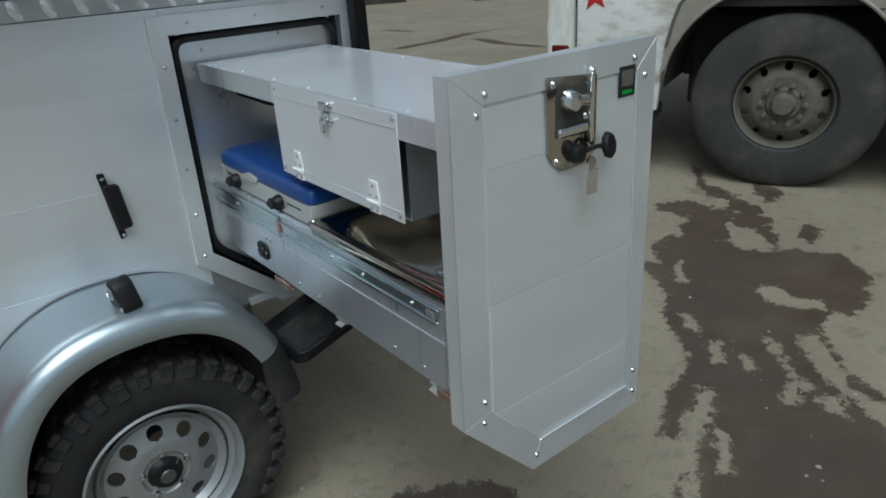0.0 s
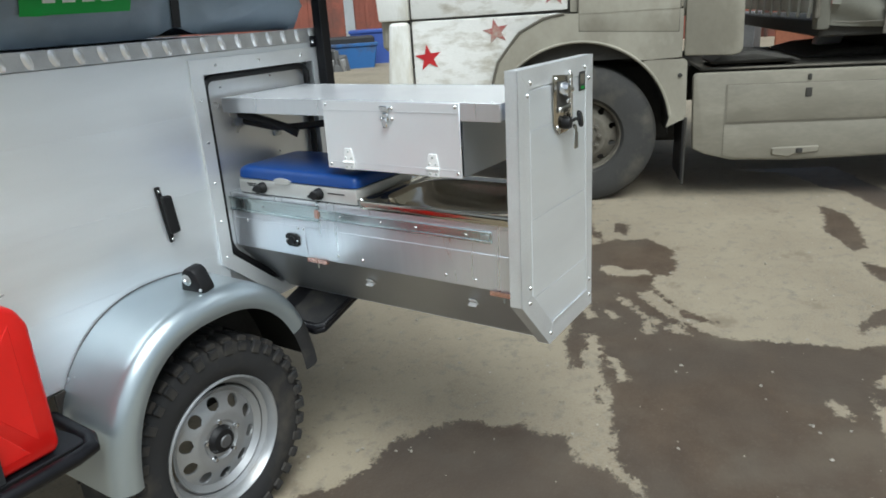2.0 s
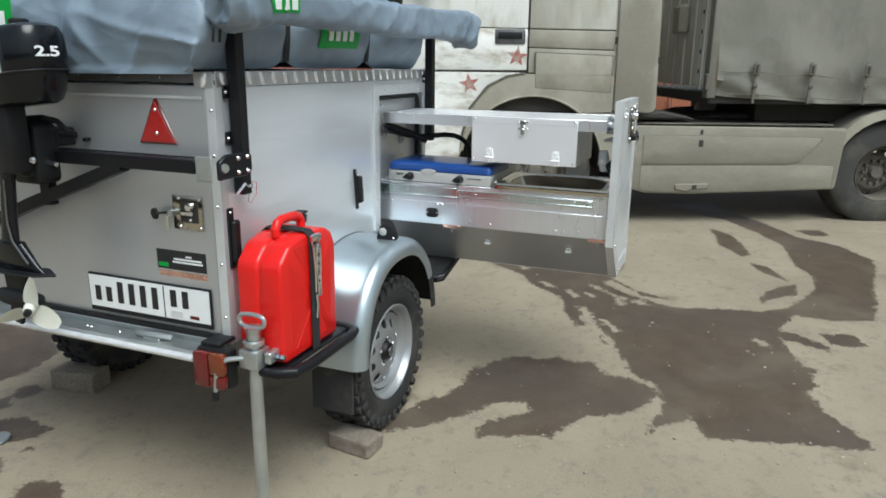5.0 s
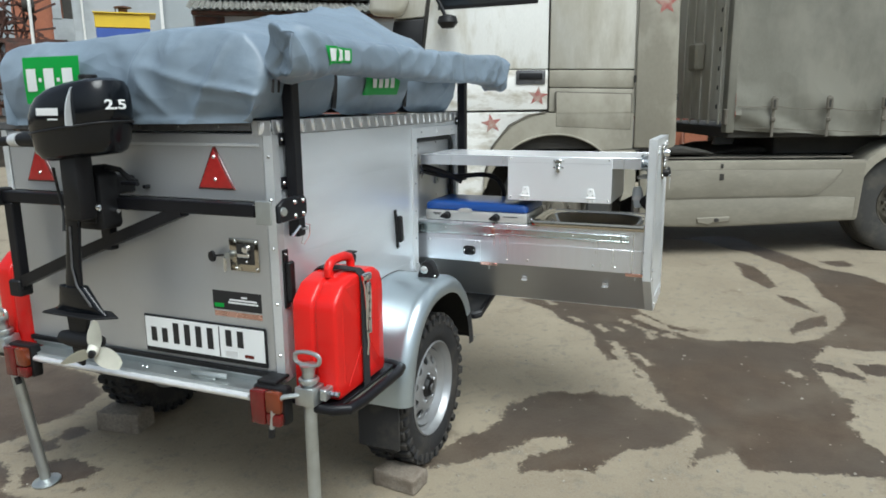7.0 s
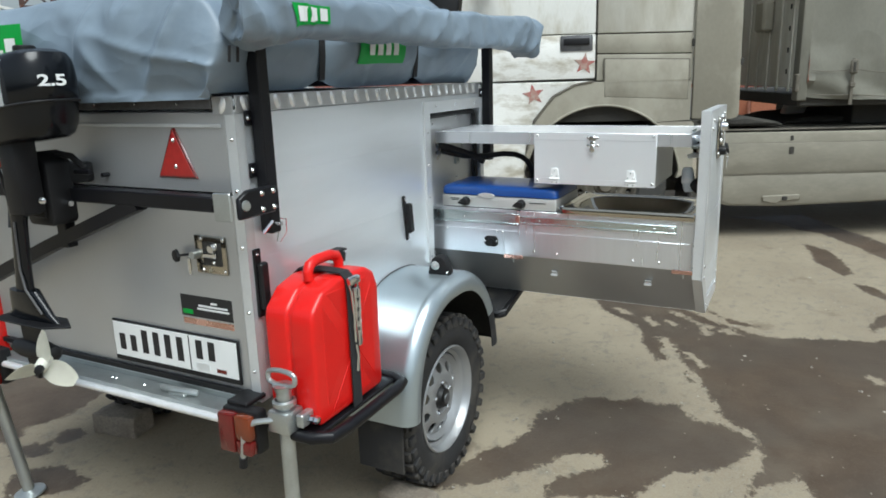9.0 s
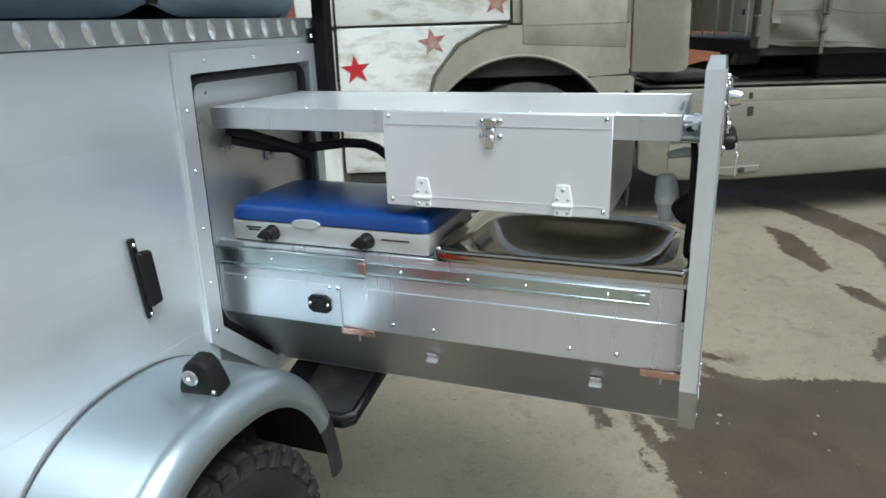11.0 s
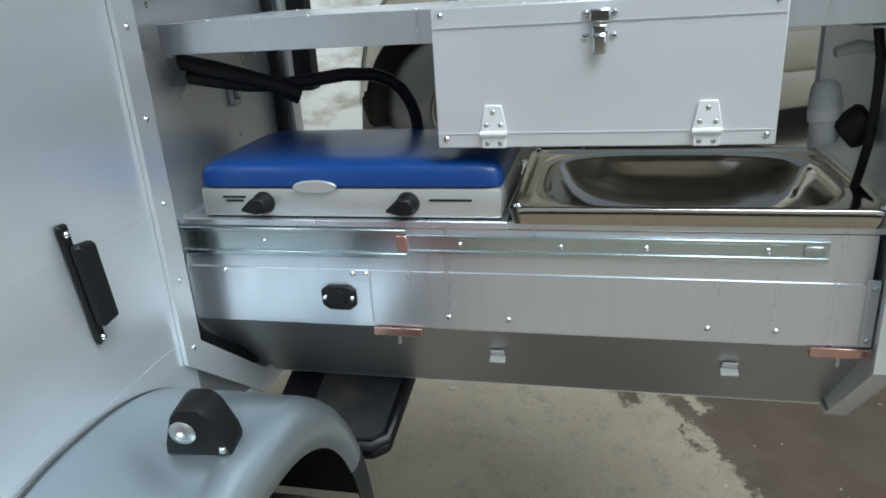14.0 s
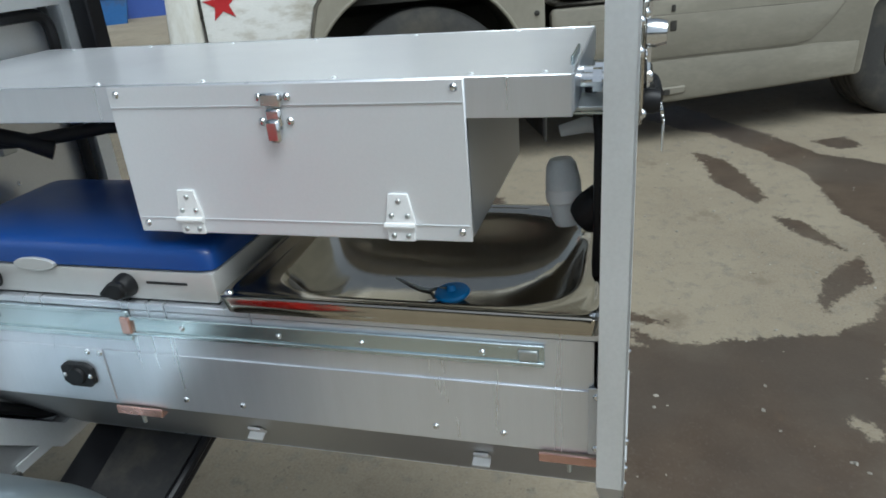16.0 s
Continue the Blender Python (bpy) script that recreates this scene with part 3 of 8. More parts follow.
def ground_material():
    m = bpy.data.materials.new("worn_yard_concrete")
    m.use_nodes = True
    n, l = m.node_tree.nodes, m.node_tree.links
    p = n["Principled BSDF"]
    geo = n.new("ShaderNodeNewGeometry")

    def tex(s, d=6.0, r=0.6, kind="ShaderNodeTexNoise"):
        t = n.new(kind)
        t.inputs["Scale"].default_value = s
        if kind == "ShaderNodeTexNoise":
            t.inputs["Detail"].default_value, t.inputs["Roughness"].default_value = d, r
        l.new(geo.outputs["Position"], t.inputs["Vector"])
        return t.outputs["Fac" if kind == "ShaderNodeTexNoise" else "Distance"]

    def remap(v, a, b, c=0.0, d=1.0):
        r = n.new("ShaderNodeMapRange")
        l.new(v, r.inputs[0])
        for i, q in enumerate((a, b, c, d)):
            r.inputs[i + 1].default_value = q
        return r.outputs[0]

    def mix(f, a, b, mode="MIX"):
        x = n.new("ShaderNodeMix")
        x.data_type, x.blend_type = "RGBA", mode
        for sock, v in ((x.inputs[0], f), (x.inputs[6], a), (x.inputs[7], b)):
            if isinstance(v, bpy.types.NodeSocket):
                l.new(v, sock)
            else:
                sock.default_value = v if isinstance(v, float) else (*v, 1.0)
        return x.outputs[2]

    def math_node(op, a, b):
        x = n.new("ShaderNodeMath")
        x.operation = op
        for i, v in enumerate((a, b)):
            if isinstance(v, bpy.types.NodeSocket):
                l.new(v, x.inputs[i])
            else:
                x.inputs[i].default_value = v
        return x.outputs[0]

    dry = mix(remap(tex(1.3), 0.35, 0.65), (0.222, 0.181, 0.124), (0.292, 0.246, 0.172))
    dry = mix(remap(tex(16), 0.52, 0.72), dry, (0.180, 0.158, 0.120))
    dry = mix(remap(tex(120, 3), 0.35, 0.65, 0.0, 0.35), dry, (0.33, 0.30, 0.24))
    dry = mix(remap(tex(45, 3), 0.66, 0.72, 0.0, 0.6), dry, (0.12, 0.10, 0.075))
    dry = mix(remap(tex(3.1, 7, 0.62), 0.60, 0.68, 0.0, 0.55), dry, (0.150, 0.118, 0.082))
    soil = mix(remap(tex(7), 0.35, 0.65), (0.066, 0.045, 0.029), (0.094, 0.067, 0.045))
    soil = mix(remap(tex(90, 3), 0.55, 0.75, 0.0, 0.45), soil, (0.15, 0.125, 0.10))
    soil = mix(remap(tex(1.9, 5, 0.6), 0.50, 0.66, 0.0, 0.75), soil, (0.128, 0.102, 0.074))
    soil = mix(remap(tex(1.1, 4, 0.5), 0.46, 0.60, 0.0, 0.55), soil, (0.070, 0.057, 0.045))
    soil = mix(remap(tex(5.3, 5, 0.6), 0.66, 0.76, 0.0, 0.6), soil, (0.125, 0.078, 0.046))
    at = n.new("ShaderNodeAttribute")
    at.attribute_name = "wet"
    edge = math_node("ADD", at.outputs["Fac"], remap(tex(26, 7, 0.7), 0.2, 0.8, -0.24, 0.24))
    dr = n.new("ShaderNodeAttribute")
    dr.attribute_name = "drip"
    edge = math_node("ADD", edge, math_node("MULTIPLY", dr.outputs["Fac"], remap(tex(11, 3, 0.5), 0.3, 0.7, -0.5, 0.4)))
    # the border breaks up into grains: damp crumbs outside it, dry ones inside
    edge = math_node("ADD", edge, remap(tex(95, 3, 0.6), 0.30, 0.70, -0.05, 0.05))
    f = remap(edge, 0.46, 0.55)
    col = mix(f, dry, soil)
    l.new(col, p.inputs["Base Color"])
    l.new(remap(f, 0, 1, 0.9, 0.55), p.inputs["Roughness"])
    b = n.new("ShaderNodeBump")
    b.inputs["Strength"].default_value, b.inputs["Distance"].default_value = 0.35, 0.012
    h = math_node("ADD", math_node("MULTIPLY", tex(60, 5), 0.6), math_node("MULTIPLY", tex(9, 5), 0.9))
    h = math_node("SUBTRACT", h, math_node("MULTIPLY", f, 0.15))
    l.new(h, b.inputs["Height"])
    l.new(b.outputs[0], p.inputs["Normal"])
    return m


ground_me = ground_sheet()
ground_me.materials.append(ground_material())
tagged(new("ground", ground_me), "dusty worn concrete yard with damp dark patches", "ground", "", "structure")


# ---------------------------------------------------------------- trailer body
RX, BX, BW, BZ0, BZ1 = -0.12, 1.50, 1.25, 0.605, 1.483        # rear and front end, width, bottom and top of the box
HUB = Vector((0.675, -0.112, 0.301))
OPEN = [(0.968, 1.375), (1.455, 1.375), (1.455, 0.622), (1.165, 0.622), (0.968, 0.792)]   # drawer opening, x and z

trailer = thing("camping_trailer", (0.75, 0.62, level(0.75)), "silver aluminium off-road camping trailer with one drawer pulled out", "trailer")

T = 0.03
GROOVES = (0.81, 1.03, 1.26)


def boards(spans, y0, y1, name="side_board"):
    """Horizontal boards with a fine joint between them; spans lists (x0, x1, z0, z1)."""
    for x0, x1, z0, z1 in spans:
        part(name, box(x0, x1, y0, y1, z0 + 0.0001, z1 - 0.0001, 0.0005), ALU, trailer)


zs = [BZ0, *GROOVES, 1.438]
boards([(RX, 0.955, a, b) for a, b in zip(zs, zs[1:])], 0.0, 0.012)
part("side_wall_core", box(RX, 0.955, 0.0125, T, BZ0, 1.438), ALU, trailer)
part("side_wall_front_post", box(1.465, BX, 0.001, T, BZ0, 1.438, 0.001), ALU, trailer)
part("side_wall_sill", prism([(0.956, BZ0), (1.464, BZ0), (1.464, 0.617), (1.163, 0.617), (0.956, 0.796)], "y", 0.001, T), ALU_SHADE, trailer)
part("side_wall_header", box(0.956, 1.464, 0.001, T, 1.38, 1.438), ALU, trailer)
part("far_side_wall", box(RX, BX, BW - T, BW, BZ0, 1.438, 0.002), ALU, trailer)
part("front_wall", box(BX - T, BX, T + 0.001, BW - T - 0.001, BZ0, 1.438, 0.002), ALU, trailer)
part("box_floor", box(RX + 0.02, BX - T, T, BW - T, BZ0, BZ0 + 0.012), ALU_H, trailer)
part("roof_lid", box(RX + 0.004, BX - 0.004, 0.004, BW - 0.004, 1.458, 1.478, 0.004), ALU, trailer)


def tread_band(x0, x1, y, z0, z1, along="x"):
    """Aluminium tread plate band; its raised polished lozenges are parts."""
    def at(a, d, z):
        return (a, y - d, z) if along == "x" else (y - d, a, z)
    base = box(x0, x1, y - 0.001, y + 0.003, z0, z1, 0.001) if along == "x" else box(y - 0.001, y + 0.003, x0, x1, z0, z1, 0.001)
    band = part("tread_trim", base, ALU_BAND, trailer, "diamond tread plate edging", 20)
    count = int((x1 - x0) / 0.0665)
    for i in range(count):
        c, z, lean = x0 + (i + 0.5) * (x1 - x0) / count, (z0 + z1) / 2, -0.38
        ring = [(0.0235 * math.cos(q), 0.0125 * math.sin(q)) for q in [math.pi / 6 * k for k in range(12)]]
        out = [(c + u * math.sin(lean) + v * math.cos(lean), z + u * math.cos(lean) - v * math.sin(lean)) for u, v in ring]
        bm = bmesh.new()
        low = [bm.verts.new(at(a, 0.0012, b)) for a, b in out]
        top = [bm.verts.new(at(c + (a - c) * 0.35, 0.0052, z + (b - z) * 0.45)) for a, b in out]
        for k in range(12):
            bm.faces.new((low[k], low[(k + 1) % 12], top[(k + 1) % 12], top[k]))
        bm.faces.new(top)
        bmesh.ops.recalc_face_normals(bm, faces=bm.faces)
        part("tread_lozenge", bm, ALU_TREAD, band, "", 20)


tread_band(RX, BX, -0.004, 1.440, BZ1 + 0.004)
tread_band(0.0, 0.072, RX - 0.006, 1.436, BZ1 + 0.002, "y")
part("rear_top_angle", box(RX - 0.010, RX - 0.002, 0.074, BW, 1.452, BZ1 - 0.004, 0.002), GREYED, trailer, "dull dark steel angle along the rear top edge")
screws([(RX - 0.010, 0.20 + 0.17 * k, 1.466) for k in range(6)], (-1, 0, 0), trailer, 0.004)

# rear: frame, top flap, door
part("rear_frame", box(RX - 0.003, RX + 0.03, 0.0, 0.030, BZ0, 1.449, 0.002), ALU_TRIM, trailer)
part("rear_frame", box(RX - 0.003, RX + 0.03, BW - 0.030, BW, BZ0, 1.449, 0.002), ALU_TRIM, trailer)
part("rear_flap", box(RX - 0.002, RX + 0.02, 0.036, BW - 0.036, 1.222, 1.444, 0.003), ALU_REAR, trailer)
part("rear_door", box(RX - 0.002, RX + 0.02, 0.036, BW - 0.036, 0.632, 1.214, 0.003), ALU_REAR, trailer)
part("rear_sill", box(RX - 0.005, RX + 0.03, 0.031, BW - 0.031, BZ0, 0.626, 0.002), ALU_TRIM, trailer)
part("corner_angle", add(box(RX - 0.005, RX + 0.028, -0.004, -0.001, BZ0, 1.438), box(RX - 0.007, RX - 0.004, -0.004, 0.03, BZ0, 1.438)), ALU_TRIM, trailer)
part("flap_rail", box(RX - 0.007, RX - 0.003, 0.05, BW - 0.05, 1.402, 1.412, 0.001), ALU_TRIM, trailer)
screws([(RX - 0.008, 0.013, z) for z in (0.70, 0.88, 1.07, 1.23, 1.37)], (-1, 0, 0), trailer, 0.006)

# opening frame with rubber seal
outer = [(0.922, 1.422), (1.492, 1.422), (1.492, 0.580), (1.145, 0.580), (0.922, 0.769)]
bm = bmesh.new()
for i in range(5):
    j = (i + 1) % 5
    add(bm, prism([outer[i], outer[j], OPEN[j], OPEN[i]], "y", -0.009, -0.001))
part("opening_frame", bm, ALU_TRIM, trailer, "flat aluminium frame round the drawer opening")
inset = [(0.982, 1.362), (1.440, 1.362), (1.440, 0.636), (1.172, 0.636), (0.982, 0.802)]


def rounded(pts, r, n=5):
    """The outline with its corners cut round."""
    out = []
    for i, p in enumerate(pts):
        p, a, b = Vector(p), Vector(pts[i - 1]), Vector(pts[(i + 1) % len(pts)])
        u, w = (a - p).normalized() * r, (b - p).normalized() * r
        for k in range(n + 1):
            t = k / n
            out.append(tuple((p + u) * (1 - t) ** 2 + p * 2 * t * (1 - t) + (p + w) * t * t))
    return out


seal = [(x, 0.014, z) for x, z in rounded(inset, 0.04)]
part("rubber_seal", sweep(seal, 0.011, 10, True), PLASTIC, trailer, "black rubber door seal")
screws([(0.945, -0.009, z) for z in (0.79, 0.912, 1.04, 1.17, 1.30)] + [(x, -0.009, 1.40) for x in (1.02, 1.2, 1.4)], (0, -1, 0), trailer, 0.005)
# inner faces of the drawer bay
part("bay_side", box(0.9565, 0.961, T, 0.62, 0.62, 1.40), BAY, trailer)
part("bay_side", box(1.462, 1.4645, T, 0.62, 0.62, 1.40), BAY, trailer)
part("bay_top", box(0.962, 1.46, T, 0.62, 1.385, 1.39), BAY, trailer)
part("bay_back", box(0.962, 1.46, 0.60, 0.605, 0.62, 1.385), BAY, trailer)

# chassis
part("chassis_beam", box(RX + 0.02, 1.9, 0.15, 0.21, 0.52, 0.60, 0.004), GALV, trailer)
part("chassis_beam", box(RX + 0.02, 1.9, 1.03, 1.09, 0.52, 0.60, 0.004), GALV, trailer)
part("bottom_angle", add(box(1.046, BX, -0.005, -0.001, BZ0 - 0.006, BZ0 + 0.010), box(1.046, BX, -0.005, 0.04, BZ0 - 0.010, BZ0 - 0.006)), ALU_TRIM, trailer, "bright angle along the foot of the side")
part("axle", rod((HUB.x, 0.0, HUB.z + 0.03), (HUB.x, BW, HUB.z + 0.03), 0.03), TRUCK_DARK, trailer)
TILT = Matrix(((1, 0, 0, 0), (0, 1, 0, 0), (0.35, 0, 1, -0.40), (0, 0, 0, 1)))      # the step plate slopes up towards the front


def tilted(bm):
    bm.transform(TILT)
    return bm


step = part("front_step", tilted(prism([(1.045, -0.035), (1.046, -0.262), (1.066, -0.292), (1.262, -0.305), (1.292, -0.28), (1.300, -0.035)], "z", 0.545, 0.568, 0.008, 2)), BLACK, trailer, "black tread step ahead of the wheel")
part("step_rim", tilted(sweep([(1.052, -0.04, 0.570), (1.053, -0.258, 0.570), (1.072, -0.284, 0.570), (1.16, -0.291, 0.570), (1.258, -0.297, 0.570), (1.284, -0.274, 0.570), (1.292, -0.04, 0.570)], 0.010, 8)), BLACK, step)
part("step_mat", tilted(prism([(1.068, -0.115), (1.070, -0.252), (1.084, -0.272), (1.252, -0.284), (1.270, -0.268), (1.278, -0.115)], "z", 0.5685, 0.571)), RUBBER, step)


# ---------------------------------------------------------------- fenders and wheels
def fender(sign, y_in, parent, start=175, stop=31, rubber=False):
    """An arched mudguard with a rolled edge, from one angle to another; sign -1 faces -y."""
    cx, cz, b = 0.678, 0.31, 0.492
    prof = [(0.0, 0.0), (0.12, 0.0), (0.198, 0.0)] + [(0.213 + 0.05 * math.sin(radians(q)), -0.05 + 0.05 * math.cos(radians(q))) for q in range(0, 121, 15)]
    bm, rows = bmesh.new(), []
    n = 40
    for i in range(n + 1):
        t = radians(start + (stop - start) * i / n)
        c, s = math.cos(t), math.sin(t)
        a = 0.394
        px, pz = cx + a * (abs(c) ** 0.86) * (1 if c > 0 else -1), cz + b * (abs(s) ** 0.86) * (1 if s > 0 else -1)
        nv = Vector((c / a, 0, s / b)).normalized()
        rows.append([bm.verts.new((px + nv.x * h, y_in + sign * w, pz + nv.z * h)) for w, h in prof])
    for r0, r1 in zip(rows, rows[1:]):
        for k in range(len(prof) - 1):
            bm.faces.new((r0[k], r0[k + 1], r1[k + 1], r1[k]))
    bmesh.ops.recalc_face_normals(bm, faces=bm.faces)
    bmesh.ops.solidify(bm, geom=bm.faces[:], thickness=0.004)
    if rubber:
        return part("fender_tail", bm, RUBBER, parent, "black rubber tail of the mudguard", 50)
    return part("fender", bm, FENDER, parent, "smooth silver painted mudguard", 50)


fender(-1, -0.001, trailer)
fender(-1, -0.001, trailer, 30.8, 10, True)
part("fender_seam", sweep([(0.675 + 0.388 * math.cos(radians(q)) * abs(math.cos(radians(q))) ** -0.14 if abs(math.cos(radians(q))) > 0.02 else 0.675, -0.004, 0.31 + 0.494 * math.sin(radians(q)) ** 0.86) for q in range(174, 30, -4)], 0.002, 6), GREYED, trailer, "grey sealant joint")
fender(1, BW + 0.001, trailer)
fender(1, BW + 0.001, trailer, 30.8, 10, True)
for y0, y1 in ((-0.235, -0.01), (BW + 0.01, BW + 0.235)):
    bm = bmesh.new()
    ins = arc(0.675, 0.31, 0.377, 0.480, 174, 16, 28)
    rows = [[bm.verts.new((p[0], y, p[1])) for y in (y0, y1)] for p in ins]
    for r0, r1 in zip(rows, rows[1:]):
        bm.faces.new((r0[0], r0[1], r1[1], r1[0]))
    bmesh.ops.solidify(bm, geom=bm.faces[:], thickness=0.003)
    part("fender_liner", bm, TRUCK_DARK, trailer)
part("mud_flap", box(0.305, 0.313, -0.215, -0.03, 0.175, 0.40, 0.003), RUBBER, trailer, "black rubber mud flap")
part("wheel_well", box(0.31, 1.045, -0.012, -0.004, 0.32, 0.604), TRUCK_DARK, trailer)


def off_road_tyre(R, w, rim_r):
    """Tyre about the y axis, outer face towards -y, with staggered tread blocks."""
    h = w / 2
    prof = [(rim_r, -h * 0.80), (rim_r + 0.012, -h * 0.92), (rim_r + 0.045, -h), (R - 0.045, -h * 0.98), (R - 0.022, -h * 0.88), (R - 0.012, -h * 0.7),
            (R - 0.010, 0), (R - 0.012, h * 0.7), (R - 0.022, h * 0.88), (R - 0.045, h * 0.98), (rim_r + 0.03, h), (rim_r, h * 0.8)]
    turn = Matrix.Rotation(radians(-90), 4, "X")
    return lathe(prof, 56, turn)


def tread_blocks(R, w, m, tyre):
    """Staggered lugs round the tread and down the shoulders; alike lugs share one mesh."""
    h, nb = w / 2, 34
    kinds = {}
    for kind, size in (("long", (0.034, h * 0.62, 0.018)), ("short", (0.034, h * 0.48, 0.018)), ("shoulder_long", (0.030, 0.016, 0.042)), ("shoulder_short", (0.030, 0.016, 0.030)), ("middle", (0.03, h * 0.4, 0.018))):
        me = bpy.data.meshes.new("tread_block")
        bm = box(-size[0] / 2, size[0] / 2, -size[1] / 2, size[1] / 2, -size[2] / 2, size[2] / 2, 0.003)
        bm.to_mesh(me)
        bm.free()
        me.materials.append(RUBBER)
        kinds[kind] = me

    def lug(kind, t, y, r, spin=0.0):
        ob = new("tread_block", kinds[kind])
        ob.parent = tyre
        ob.matrix_basis = m @ Matrix.Rotation(t, 4, "Y") @ Matrix.Translation((0, y, r)) @ Matrix.Rotation(spin, 4, "Z")
    for i in range(nb):
        for side in (-1, 1):
            t = 2 * math.pi * (i + (0.5 if side > 0 else 0)) / nb
            long = i % 2
            lug("long" if long else "short", t, side * h * (0.62 if long else 0.70), R - 0.008)
            lug("shoulder_long" if long else "shoulder_short", t, side * h * 0.965, R - 0.030)
        lug("middle", 2 * math.pi * (i + 0.25) / nb, h * (0.2 if i % 2 else -0.2), R - 0.008, 0.5)


def disc_with_holes(R, holes, hole_r, ring, depth_fn, n=120, rings=26):
    """A pressed disc about y with round holes cut through it."""
    bm = bmesh.new()
    grid = []
    for i in range(rings + 1):
        r = R * i / rings
        row = []
        for k in range(n):
            t = 2 * math.pi * k / n
            row.append(bm.verts.new((r * math.cos(t), depth_fn(r), r * math.sin(t))))
        grid.append(row)
    cs = [(ring * math.cos(2 * math.pi * (j + 0.5) / holes), ring * math.sin(2 * math.pi * (j + 0.5) / holes)) for j in range(holes)]
    for i in range(1, rings):
        for k in range(n):
            q = (k + 1) % n
            vs = (grid[i][k], grid[i][q], grid[i + 1][q], grid[i + 1][k])
            cx, cz = sum(v.co.x for v in vs) / 4, sum(v.co.z for v in vs) / 4
            if all(math.hypot(cx - a, cz - b) > hole_r for a, b in cs):
                bm.faces.new(vs)
    bm.faces.new(grid[1])
    for v in bm.verts:                       # snap the ragged rims on to true circles
        for a, b in cs:
            d = math.hypot(v.co.x - a, v.co.z - b)
            if d < hole_r * 1.28 and any(e.is_boundary for e in v.link_edges) and d > 1e-6:
                v.co.x, v.co.z = a + (v.co.x - a) * hole_r / d, b + (v.co.z - b) * hole_r / d
    loose = [v for v in bm.verts if not v.link_faces]
    bmesh.ops.delete(bm, geom=loose, context="VERTS")
    bmesh.ops.recalc_face_normals(bm, faces=bm.faces)
    bmesh.ops.solidify(bm, geom=bm.faces[:], thickness=0.006)
    return bm


def trailer_wheel(at, flip):
    """Steel disc wheel with ten round holes and a mud tyre."""
    m = Matrix.Translation(at) @ (Matrix.Rotation(math.pi, 4, "Z") if flip else Matrix.Identity(4))
    R, w, rr = 0.332, 0.205, 0.203
    wheel = off_road_tyre(R, w, rr)
    wheel.transform(m)
    tyre = part("tyre", wheel, RUBBER, trailer, "black chunky mud-terrain tyre", 40)
    tread_blocks(R, w, m, tyre)
    turn = Matrix.Rotation(radians(-90), 4, "X")
    barrel = lathe([(0.208, -0.086), (0.210, -0.094), (0.204, -0.098), (0.197, -0.090), (0.190, -0.066), (0.177, -0.055), (0.173, -0.035), (0.173, 0.07), (0.195, 0.085), (0.208, 0.09)], 64, turn)

    def dish(r):
        if r > 0.150:
            return -0.038 - 0.02 * (r - 0.150) / 0.02
        if r > 0.09:
            return -0.062 + 0.024 * (r - 0.09) / 0.06
        if r > 0.065:
            return -0.062
        return -0.056
    barrel.transform(m)
    rim = part("rim", barrel, RIM, trailer, "silver steel rim", 30)
    d = disc_with_holes(0.170, 10, 0.0205, 0.120, dish)
    d.transform(m)
    part("disc", d, RIM, rim, "silver steel disc with ten round holes", 40)
    cap = lathe([(0, -0.088), (0.012, -0.088), (0.015, -0.082), (0.036, -0.080), (0.042, -0.066), (0.047, -0.062), (0.047, -0.05)], 24, turn)
    cap.transform(m)
    part("hub_cap", cap, PLASTIC, rim, "dark hub cap")
    face = lathe([(0, -0.0905), (0.018, -0.0900), (0.021, -0.0860)], 20, turn)
    face.transform(m)
    part("hub_face", face, GREYED, rim)
    for k in range(5):
        t = radians(72 * k + 18)
        nut = lathe([(0, -0.078), (0.006, -0.076), (0.010, -0.070), (0.011, -0.056), (0.011, -0.05)], 6, turn)
        nut.transform(m @ Matrix.Translation((0.062 * math.cos(t), 0, 0.062 * math.sin(t))))
        part("lug_nut", nut, CHROME, rim)
    return tyre


trailer_wheel(HUB, False)
trailer_wheel(Vector((HUB.x, BW - HUB.y, HUB.z)), True)


# ---------------------------------------------------------------- slide-out kitchen
set_up(0.132, 0.007, -0.0185, 0.88, 1.023, 1.035)
kitchen = thing("slide_out_kitchen", (1.24, -0.5, 0.60), "aluminium slide-out camp kitchen drawer, pulled fully out of the trailer", "drawer")
DX0, DX1, DY = 1.015, 1.455, -1.028
PANEL = [(0.978, 1.350), (1.504, 1.350), (1.510, 0.614), (1.155, 0.610), (0.972, 0.777)]

# lower box: upright side strip, sloping underside, far side, deck
part("side_plate", box(DX0, DX0 + 0.003, DY + 0.012, 0.02, 0.795, 0.962), ALU_H, kitchen)
part("front_cover_plate", box(DX0 - 0.003, DX0 - 0.0005, DY + 0.004, -0.303, 0.797, 0.893, 0.0008), ALU_H, kitchen, "brushed aluminium cover plate with four screws")
part("rear_cover_plate", box(DX0 - 0.003, DX0 - 0.0005, -0.300, 0.02, 0.801, 0.893, 0.0008), ALU_H, kitchen)
part("corner_strip", box(DX0 - 0.006, DX0 - 0.003, DY + 0.002, DY + 0.018, 0.80, 0.90, 0.0008), ALU_TRIM, kitchen)
part("sloping_underside", prism([(DX0 + 0.001, 0.796), (DX0 + 0.004, 0.796), (1.215, 0.602), (1.212, 0.600)], "y", DY, 0.02), ALU_SHADE, kitchen)
part("bottom_plate", box(1.212, DX1, DY, 0.02, 0.598, 0.602), ALU_H, kitchen)
